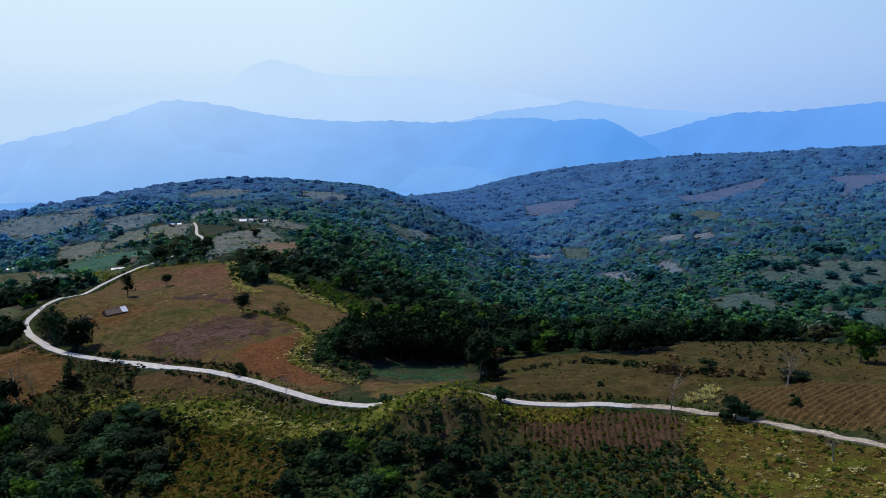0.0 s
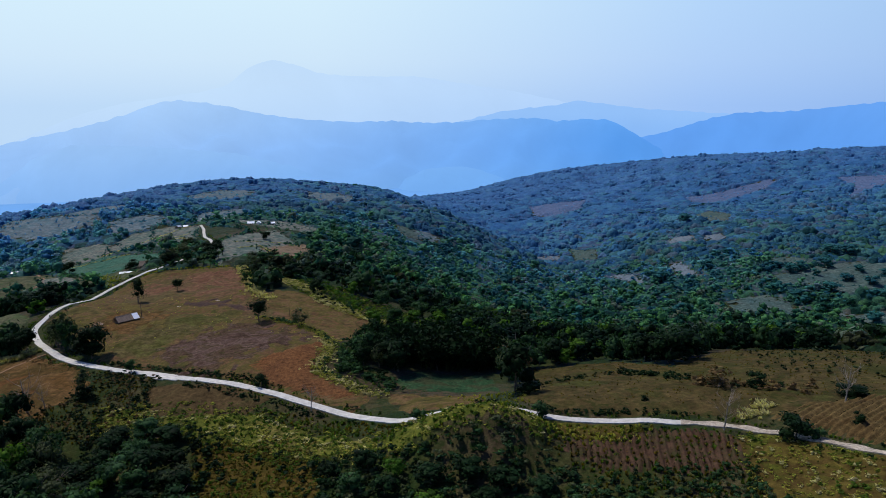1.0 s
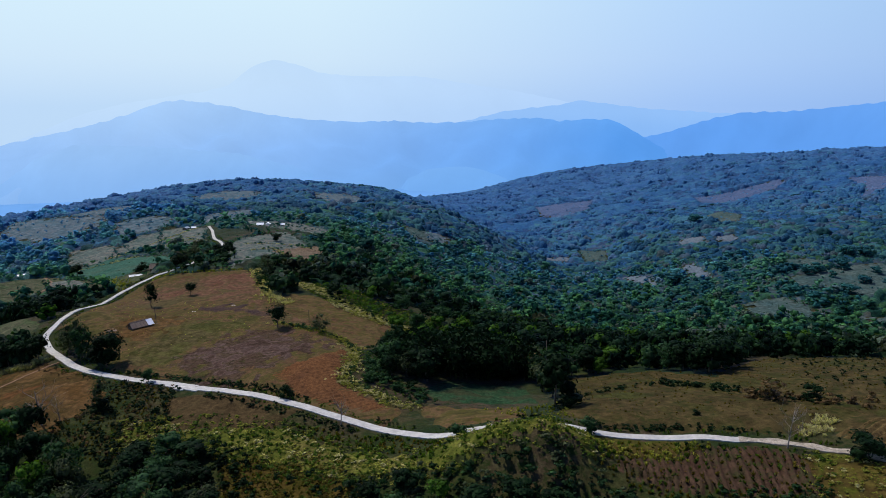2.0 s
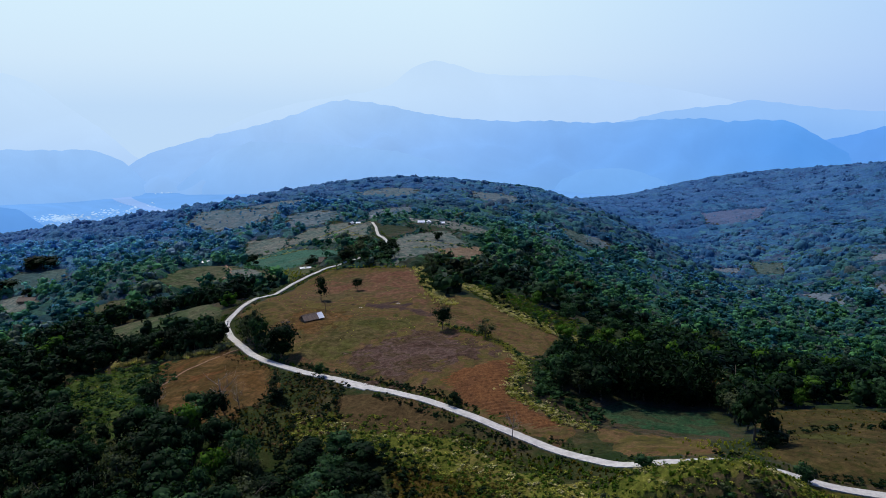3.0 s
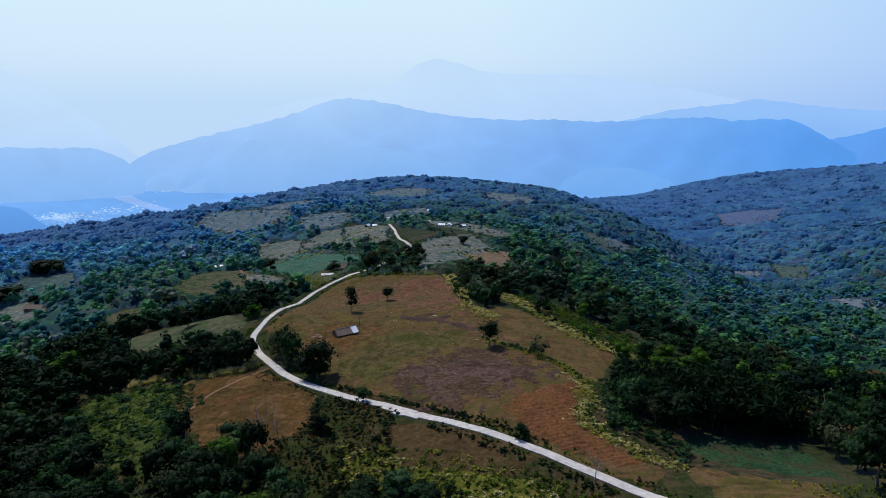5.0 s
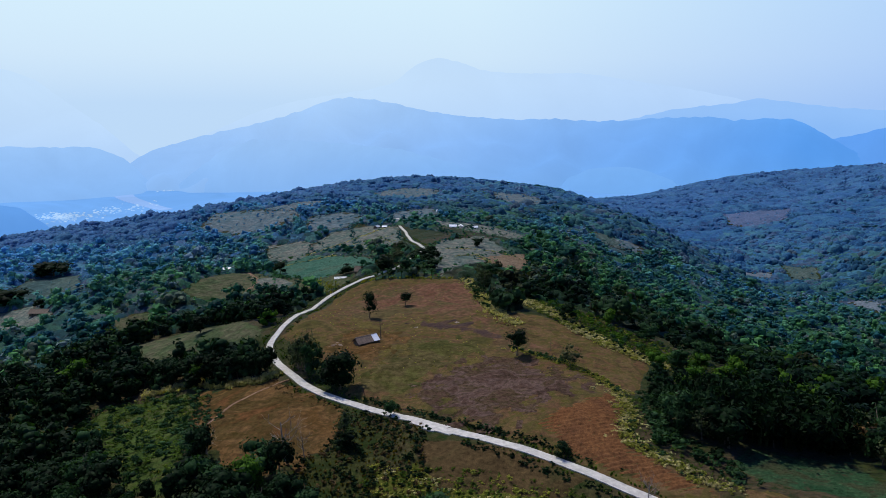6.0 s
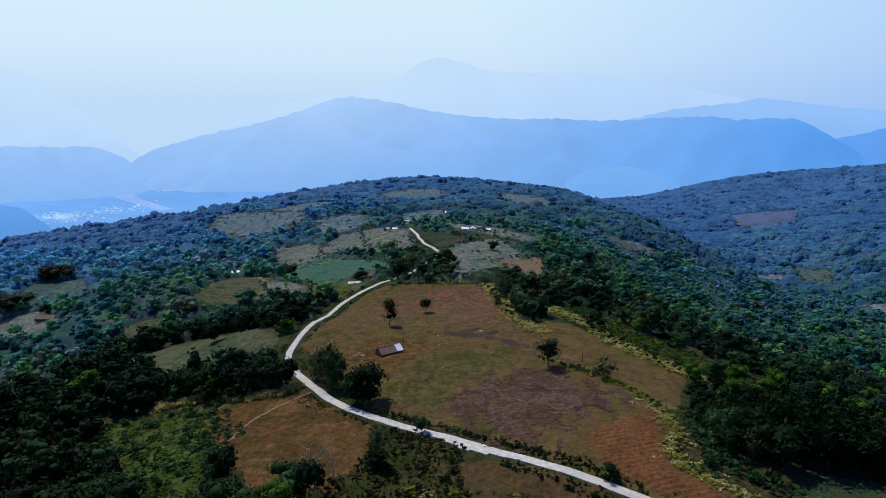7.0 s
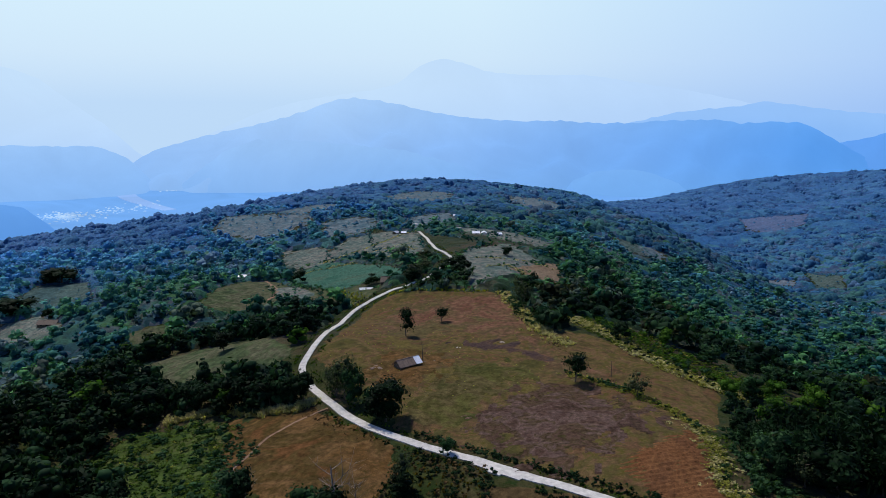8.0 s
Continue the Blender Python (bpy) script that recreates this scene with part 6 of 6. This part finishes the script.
plant("bush", BUSH, 75.9, 189.8, 5.2, 6.0, "dark-green bush on the eastern slope", "bush", pick=2)
plant("spreading_tree", DARK, 74.0, 243.0, 11.5, 17.0, "broad dark tree at the wood's edge", pick=2)
plant("spreading_tree", DARK, 65.0, 247.0, 9.5, 14.0, "broad dark tree at the wood's edge", pick=1)
plant("dry_tree", BUSH_DRY, 12.5, 246.8, 10.0, 10.0, "reddish-brown dry-leaved tree beside the bamboo", pick=0, turn=30)
plant("dry_tree", BUSH_DRY, 18.5, 243.0, 7.0, 8.0, "brown dry-leaved tree at the wood's edge", pick=1, turn=80)
plant("bright_tree", LIGHT, 122.5, 196.0, 12.0, 12.5, "bright light-green bamboo-like tree", pick=0)
plant("edge_tree", DARK, -69.5, 336.5, 7.6, 8.6, "dark tree at the grass hedge", pick=0)
plant("palm_like_tree", GREY, -110.4, 376.4, 12.5, 9.0, "tall ragged tree between the fields", pick=1)
plant("palm_like_tree", GREY, -114.0, 391.0, 10.5, 9.0, "ragged green tree between the fields", pick=2)
plant("shrub", BUSH, -95.7, 351.0, 2.2, 7.6, "low oval dark shrub on the strip field", "shrub", pick=0)
plant("tree", DARK, -132.1, 490.4, 6.0, 8.0, "dark tree on the grazed field", pick=1)
plant("tree", DARK, -253.4, 458.5, 8.5, 10.5, "dark tree at the corner of the crop field", pick=0)
plant("tree", BUSH_DRY, -309.0, 530.0, 6.5, 7.0, "rust-brown leafed tree near the woods", pick=1)
plant("tree", DARK, -428.0, 466.0, 12.0, 27.0, "broad dark tree crown above the clearing", pick=2)
plant("tree", DARK, -396.0, 394.0, 12.0, 24.0, "broad dark tree by the bare yard", pick=1)
plant("tree", DARK, -364.5, 382.0, 7.0, 7.5, "small dark tree in the bare yard", pick=0)
for k, (x, y, h, w) in enumerate([(-201, 269.5, 10, 11), (-190, 266.5, 11.5, 11), (-183, 265, 9.5, 10), (-177.5, 263.5, 10.5, 10), (-171, 263, 9, 8), (-165.5, 262, 10, 9.5), (-213, 272.5, 9.5, 11), (-220, 274, 8.5, 10), (-227, 275, 8.5, 11), (-236, 278, 8, 10), (-207, 271, 9.5, 9)]):
    plant("row_tree", DARK, x, y, h, w, "dense dark tree in the row below the pasture", "tree", "tree row below the pasture", 47 * k, k)
rk = random.Random(21)
for k, (x, y) in enumerate([(-99, 190), (-92, 192), (-85, 188), (-98, 183), (-91, 185), (-83, 181), (-97, 176), (-90, 178), (-78, 176), (-84, 173), (-91, 170), (-76, 168), (-72, 163), (-84, 165), (-98, 165), (-103, 173), (-70, 156), (-79, 158)]):
    plant("thicket_tree", BROAD if k % 3 == 1 else DARK, x, y, rk.uniform(4.0, 7.5), rk.uniform(6.5, 11), "low leafy green tree in a thicket" if k % 3 == 1 else "low dark spreading tree in a thicket", "tree", "thicket on the near slope", 60 * k, k)
for k, (x, y, kd) in enumerate([(-36, 160, 1), (-30, 152, 0), (-22, 148, 1), (-12, 150, 1), (-4, 150, 1), (4, 148, 1), (12, 146, 1), (-34, 142, 1), (-16, 138, 0), (0, 142, 1), (8, 138, 1), (-27, 160, 1)]):
    plant("thicket_tree", DARK if kd else BROAD, x, y, rk.uniform(3.5, 5.5), rk.uniform(6, 9), "low dark bushy tree on the shaded slope" if kd else "low leafy green tree on the shaded slope", "tree", "thicket on the near slope", 60 * k, k)
plant("thicket_tree", LIGHT, -92.5, 166.0, 4.5, 7.0, "bright green bushy tree at the thicket's foot", pick=1)
plant("thicket_tree", GREY, -74.0, 168.0, 6.0, 8.5, "silvery grey-green bush tree in a thicket", pick=0)
plant("thicket_tree", LIGHT, -12.0, 141.0, 4.0, 7.0, "bright green bush on the shaded slope", pick=0)
plant("thicket_tree", LIGHT, -20.0, 156.0, 4.0, 6.0, "fresh green bush on the shaded slope", pick=1, turn=90)


for k, (x, y, h, w) in enumerate([(-38, 292, 7, 8), (-30, 300, 8, 9), (-22, 304, 7, 8), (-12, 300, 9, 10), (-5, 292, 8, 9), (-16, 292, 7, 9), (-26, 286, 7, 8), (-20, 318, 8, 9), (-8, 312, 8, 9), (4, 304, 8, 9), (-38, 330, 7, 8), (-52, 340, 7, 8), (12, 290, 8, 9), (30, 268, 8, 9), (40, 262, 8, 10), (56, 262, 7, 9), (20, 262, 8, 9)]):
    plant("brow_tree", LIGHT if k % 3 != 1 else BROAD, x, y, h, w, "fresh green leafy tree below the eastern brow", "tree", "trees of the eastern brow", 67 * k, k)
VALLEY_TREE = tree_kind("valley_tree", (101, 102), M_WOODS[2][1], leaves=300, lumps=12, leaf=0.06, low=0.08)
for k, (x, y, h, w) in enumerate([(364, 643, 9, 15), (377, 626, 10, 15), (333, 613, 11, 20), (346, 662, 8, 9.5), (368, 688, 13, 18), (321, 528, 12, 17), (330, 679, 11, 18), (342, 683, 10, 17), (295, 595, 11, 18), (285, 617, 12, 16), (206, 689, 14, 22), (264, 723, 11, 18), (358, 588, 12, 18), (373, 589, 13, 18), (395, 730, 13, 20), (413, 729, 12, 20), (325, 971, 13, 22), (404, 648, 9, 14), (389, 667, 8, 12)]):
    plant("valley_tree", VALLEY_TREE, x, y, h, w, "dark broad-crowned tree in the valley pasture", "tree", "trees of the valley pastures", 77 * k, k)


# ---- bamboo and bananas ----
def bamboo_kind(seed, mat):
    """A bamboo clump: many arching culms with leaf sprays."""
    r = np.random.default_rng(seed)
    v, f = [], []
    sprays = []
    for k in range(26):
        a, ln = r.uniform(0, 6.28), r.uniform(0.15, 0.5)
        b = np.array((0.12 * math.cos(a), 0.12 * math.sin(a), -0.02))
        top = r.uniform(0.7, 1.0)
        n0 = len(v) * 4
        for s in np.linspace(0, 1, 5):
            p = b + np.array((math.cos(a) * ln * s ** 2, math.sin(a) * ln * s ** 2, top * (s - 0.22 * s ** 3)))
            rad = 0.007 * (1.1 - s)
            v.append(np.array([p + (rad, 0, 0), p + (0, rad, 0), p - (rad, 0, 0), p - (0, rad, 0)]))
            if s > 0.3:
                sprays.append((p, 0.11 + 0.06 * s))
        for i in range(4):
            for j in range(4):
                f.append((n0 + i * 4 + j, n0 + i * 4 + (j + 1) % 4, n0 + (i + 1) * 4 + (j + 1) % 4, n0 + (i + 1) * 4 + j))
    cv, cq, count = [], [], 0
    for p, size in sprays:
        n = 16
        c = p + r.normal(scale=size * 0.55, size=(n, 3))
        u = r.normal(size=(n, 3)) + (0, 0, -0.6)
        u /= np.linalg.norm(u, axis=1)[:, None]
        w = np.cross(u, r.normal(size=(n, 3)))
        w /= np.linalg.norm(w, axis=1)[:, None]
        s = r.uniform(0.025, 0.05, (n, 1))
        cv.append(np.stack([c + u * s * 1.5, c + w * s * 0.6, c - u * s * 1.5, c - w * s * 0.6], 1).reshape(-1, 3))
        cq.append(np.arange(count, count + 4 * n).reshape(-1, 4))
        count += 4 * n
    return [(mesh_of("culms", np.vstack(v), np.array(f), M_LEAF_GREY), mesh_of("bamboo_leaves", np.vstack(cv), np.vstack(cq), mat))]


BAMBOO = bamboo_kind(91, M_LEAF_DARK) + bamboo_kind(92, M_LEAF_DARK)
for k, (x, y, h, w, p) in enumerate([(-24, 246, 15, 17, 0), (-15, 245, 17, 18, 0), (-6, 246, 16.5, 18, 1), (2, 249, 14, 16, 0), (-30, 252, 13, 15, 1), (-12, 254, 17, 18, 1), (5, 258, 13, 15, 0), (-34, 244, 10, 12, 0), (-21, 256, 15, 17, 0), (-2, 258, 15, 17, 1)]):
    plant("bamboo_clump", BAMBOO, x, y, h, w, "tall arching dark-green bamboo clump", "bamboo", "bamboo thicket beside the plot", 53 * k, p)


def banana_kind(seed):
    r = np.random.default_rng(seed)
    tv, tf = limb_arrays(seed, limbs=0, radius=0.045, top=0.55)
    v, q, count = [], [], 0
    for k in range(9):
        a = k * 0.75 + r.uniform(-0.2, 0.2)
        out, up, wd = r.uniform(0.35, 0.55), r.uniform(0.25, 0.5), r.uniform(0.06, 0.085)
        side_v = np.array((-math.sin(a), math.cos(a), 0))
        rows = []
        for s in np.linspace(0, 1, 6):
            p = np.array((math.cos(a) * out * s, math.sin(a) * out * s, 0.5 + up * math.sin(2.3 * s)))
            w = wd * math.sin(math.pi * min(0.97, 0.08 + 0.92 * s)) + 0.008
            rows += [p - side_v * w - (0, 0, 0.03), p, p + side_v * w - (0, 0, 0.03)]
        v.append(np.array(rows))
        for i in range(5):
            b = count + 3 * i
            q += [(b, b + 1, b + 4, b + 3), (b + 1, b + 2, b + 5, b + 4)]
        count += 18
    return mesh_of("stem", tv, tf, M_LEAF_GREY), mesh_of("banana_leaves", np.vstack(v), np.array(q), M_LEAF)


BANANA = [banana_kind(s) for s in (95, 96, 97)]
rb = random.Random(9)
bananas = [(-172 + rb.uniform(-2, 2) + 4.2 * (k % 8), 403 + 7.0 * (k // 8) + rb.uniform(-2, 2)) for k in range(32)]
for k, (x, y) in enumerate(bananas):
    if float(to_line(np.array([x]), np.array([y]), ROAD_LINE)[0][0]) > 3.5:
        plant("banana_plant", BANANA, x, y, rb.uniform(3.8, 5.5), rb.uniform(4, 5.5), "banana plant with broad arching leaves", "banana plant", "banana grove", rb.uniform(0, 360), k, 0.1)
for k, (x, y, h, w) in enumerate([(-170, 436, 7, 9), (-158, 432, 6.5, 9), (-150, 424, 7, 9), (-172, 428, 7.5, 10), (-157, 442, 6.5, 9), (-148, 436, 6.5, 8), (-178, 432, 6, 8), (-144, 414, 6.5, 8), (-153, 450, 6, 8), (-172, 446, 6.5, 9), (-174, 420, 6.5, 8), (-177, 460, 5, 7), (-182, 474, 5, 7)]):
    plant("grove_tree", DARK if k % 3 else GREY, x, y, h, w, "dark tree standing behind the banana grove", "tree", "trees of the banana grove", 71 * k, k)


# ---- poles, stumps and huts ----
def part(name, bm, material, parent, label=""):
    me = bpy.data.meshes.new(name)
    bm.to_mesh(me)
    bm.free()
    me.materials.append(material)
    ob = new(name, me)
    ob.parent = parent
    return tagged(ob, label)


def block(bm, x0, x1, y0, y1, z0, z1, bevel=0.0):
    r = bmesh.ops.create_cube(bm, size=1.0)
    for v in r["verts"]:
        v.co = Vector(((x0 + x1) / 2 + v.co.x * (x1 - x0), (y0 + y1) / 2 + v.co.y * (y1 - y0), (z0 + z1) / 2 + v.co.z * (z1 - z0)))
    if bevel:
        bmesh.ops.bevel(bm, geom=list({e for v in r["verts"] for e in v.link_edges}), offset=bevel, segments=1, affect="EDGES")
    return bm


def slope(bm, x0, x1, ya, za, yb, zb, thick=0.08, waves_n=0):
    """A roof sheet from eave (ya, za) to ridge (yb, zb), ribbed where waves_n is given."""
    n = max(1, waves_n * 2)
    xs = [x0 + (x1 - x0) * i / n for i in range(n + 1)]
    top = [[bm.verts.new((x, y, z + (0.03 if i % 2 else 0.0))) for i, x in enumerate(xs)] for y, z in ((ya, za), (yb, zb))]
    low = [[bm.verts.new((x, y, z - thick)) for x in xs] for y, z in ((ya, za), (yb, zb))]
    for i in range(n):
        bm.faces.new((top[0][i], top[0][i + 1], top[1][i + 1], top[1][i]))
        bm.faces.new((low[0][i + 1], low[0][i], low[1][i], low[1][i + 1]))
        for k in (0, 1):
            bm.faces.new((top[k][i], low[k][i], low[k][i + 1], top[k][i + 1]))
    for i in (0, n):
        bm.faces.new((top[0][i], top[1][i], low[1][i], low[0][i]))
    bmesh.ops.recalc_face_normals(bm, faces=bm.faces)
    return bm


def house(name, x, y, turn, ln, dp, eave, ridge, roof_mat, wall_mat, label, category="house", sheet=None):
    """A gabled farm building: walls with gables, door, windows and two roof slopes. sheet: share of the roof in new white sheeting."""
    ob = new(name)
    z0 = float(min(gz(x + a, y + b) for a in (-2, 2) for b in (-2, 2)))
    ob.matrix_basis = pose(x, y, z0 - 0.15, 0, 0, turn)
    l, d = ln / 2, dp / 2
    bm = bmesh.new()
    for a in ((-l, l, -d, -d + 0.12), (-l, l, d - 0.12, d), (-l, -l + 0.12, -d + 0.12, d - 0.12), (l - 0.12, l, -d + 0.12, d - 0.12)):
        block(bm, *a, 0, eave)
    for s in (-1, 1):
        xa, xb = sorted((s * l, s * (l - 0.12)))
        p = [bm.verts.new(c) for c in ((xa, -d, eave), (xa, d, eave), (xa, 0, ridge - 0.1), (xb, -d, eave), (xb, d, eave), (xb, 0, ridge - 0.1))]
        for q in ((0, 1, 2), (5, 4, 3), (0, 3, 4, 1), (1, 4, 5, 2), (2, 5, 3, 0)):
            bm.faces.new([p[i] for i in q])
    part("wall", bm, wall_mat, ob)
    over_x, over_y = 0.5, 0.6
    drop = (ridge - eave) * over_y / d
    for s in (-1, 1):
        cut = l + over_x if not sheet else l + over_x - (ln + 2 * over_x) * sheet
        part("roof", slope(bmesh.new(), -l - over_x, cut, s * (d + over_y), eave - drop, 0, ridge, 0.12, int(ln)), roof_mat, ob)
        if sheet:
            part("roof_sheet", slope(bmesh.new(), cut, l + over_x, s * (d + over_y), eave - drop + 0.04, 0, ridge + 0.04, 0.05, int(ln * sheet * 2)), M_TIN, ob, "bright new metal roofing sheets")
    part("ridge_cap", block(bmesh.new(), -l - over_x, l + over_x, -0.16, 0.16, ridge - 0.03, ridge + 0.07, 0.03), roof_mat, ob)
    # near-black panels on the wall stand in for the shade inside openings
    part("door", block(bmesh.new(), -0.45, 0.45, -d - 0.05, -d + 0.02, 0.1, min(eave - 0.1, 1.95)), M_DARK, ob, "dark panel standing for a shaded doorway")
    for wx in (-l * 0.6, l * 0.6):
        part("window", block(bmesh.new(), wx - 0.45, wx + 0.45, -d - 0.04, -d + 0.02, 0.95, min(eave - 0.25, 1.75)), M_DARK, ob, "dark panel standing for a shaded window")
    for px in (-l - 0.3, l + 0.3):
        for s in (-1, 1):
            part("post", block(bmesh.new(), px - 0.07, px + 0.07, s * (d + 0.35) - 0.07, s * (d + 0.35) + 0.07, -0.4, eave - drop * 0.6), M_BARK, ob)
    return tagged(ob, label, category)


house("field_hut", -140.5, 290.5, 50, 8.2, 4.0, 1.9, 3.4, M_RUST, M_WOODWALL, "small field hut with thatch and one bright roofing sheet", "hut", 0.27)
house("farmhouse", -186, 423, 8, 9.0, 5.0, 2.2, 4.2, M_WOODWALL, M_WOODWALL, "dark thatched farmhouse beside the crop field")
house("shed", -197, 417.5, 25, 7.5, 2.8, 0.8, 1.3, M_STEEL, M_WOODWALL, "low shed with pale grey tin roof", "shed")
house("white_farmhouse", -167, 582, 12, 5.0, 3.4, 1.8, 2.8, M_TIN, M_WHITE, "white farmhouse with bright metal roof on the ridge")
house("white_farmhouse", -161.5, 585, 100, 3.6, 3.0, 1.8, 2.7, M_TIN, M_WHITE, "small white annex with bright metal roof")
house("white_farmhouse", -150, 585, 20, 3.0, 2.6, 1.9, 2.6, M_TIN, M_WHITE, "small white outbuilding with bright metal roof", "shed")
house("roadside_house", -228, 602, 20, 3.6, 3.0, 1.9, 2.6, M_TIN, M_WOODWALL, "small pale house at the end of the road")
house("roadside_house", -236, 606, 75, 4.0, 3.2, 2.2, 3.0, M_STEEL, M_WOODWALL, "small grey-roofed house at the end of the road")
house("shack", -313, 500, 25, 8.0, 4.5, 2.2, 3.4, M_STEEL, M_WOODWALL, "weathered grey-roofed shack in the woods", "hut")
house("shack", -357, 374, 15, 9.5, 5.0, 2.2, 3.6, M_WOODWALL, M_WOODWALL, "dark-roofed hut beside the bare yard", "hut")
house("hill_house", -215, 745, 10, 4.0, 3.0, 1.9, 2.8, M_TIN, M_WHITE, "tiny white-roofed house high on the hill")


def bare_pole(name, x, y, high, label, lean=2.0, boughs=3):
    ob = new(name)
    ob.matrix_basis = pose(x, y, float(gz(x, y)) - 0.2, lean, lean * 0.6, 30) @ Matrix.Diagonal((high, high, high, 1))
    v, f = limb_arrays(int(high * 10), boughs, 0.018, 1.0, 0.45, 0.12)
    t = new("trunk", mesh_of("trunk", v, f, M_BARK))
    t.parent = ob
    return tagged(ob, label, "tree trunk")


bare_pole("bare_trunk", -136.8, 297.0, 7.5, "tall bare dead trunk beside the field hut", 2)
bare_pole("bare_trunk", -73.6, 294.5, 6.0, "bare grey trunk standing on the pasture", 1, 1)


def rubble(name, x, y, size, count, label, material, seed):
    """A heap of rounded lumps."""
    r = random.Random(seed)
    ob = new(name)
    ob.matrix_basis = pose(x, y, float(gz(x, y)) - 0.05)
    for k in range(count):
        bm = bmesh.new()
        bmesh.ops.create_icosphere(bm, subdivisions=2, radius=1.0)
        cx, cy, s = r.gauss(0, size * 0.4), r.gauss(0, size * 0.3), r.uniform(0.22, 0.5) * size * 0.5
        for v in bm.verts:
            k2 = 1 + 0.25 * noise.noise(v.co * 2.3 + Vector((k, 0, 0)))
            v.co = Vector((cx + v.co.x * s * k2 * 1.4, cy + v.co.y * s * k2, s * 0.35 + v.co.z * s * k2 * 0.6))
        part("lump", bm, material, ob)
    return tagged(ob, label, "heap")


rubble("stump_heap", -133.3, 298.5, 1.8, 5, "dark heap of stumps beside the bare trunk", M_BARK, 3)
rubble("stump_heap", -137.3, 296.2, 2.0, 6, "dark brush heap at the foot of the trunk", M_BARK, 4)
rubble("wood_heap", -150.2, 286.5, 2.6, 7, "reddish heap of cut wood near the hut", M_RUST, 5)
rubble("wood_heap", -152.5, 285.0, 1.6, 4, "small heap of cut wood near the hut", M_RUST, 6)
rubble("stone_heap", -113, 322, 2.2, 6, "grey heap of stones on the burnt patch", M_DEADWOOD, 7)
rubble("stone_heap", -127.5, 314.5, 1.5, 4, "pale stones at the edge of the burnt patch", M_WHITE, 8)
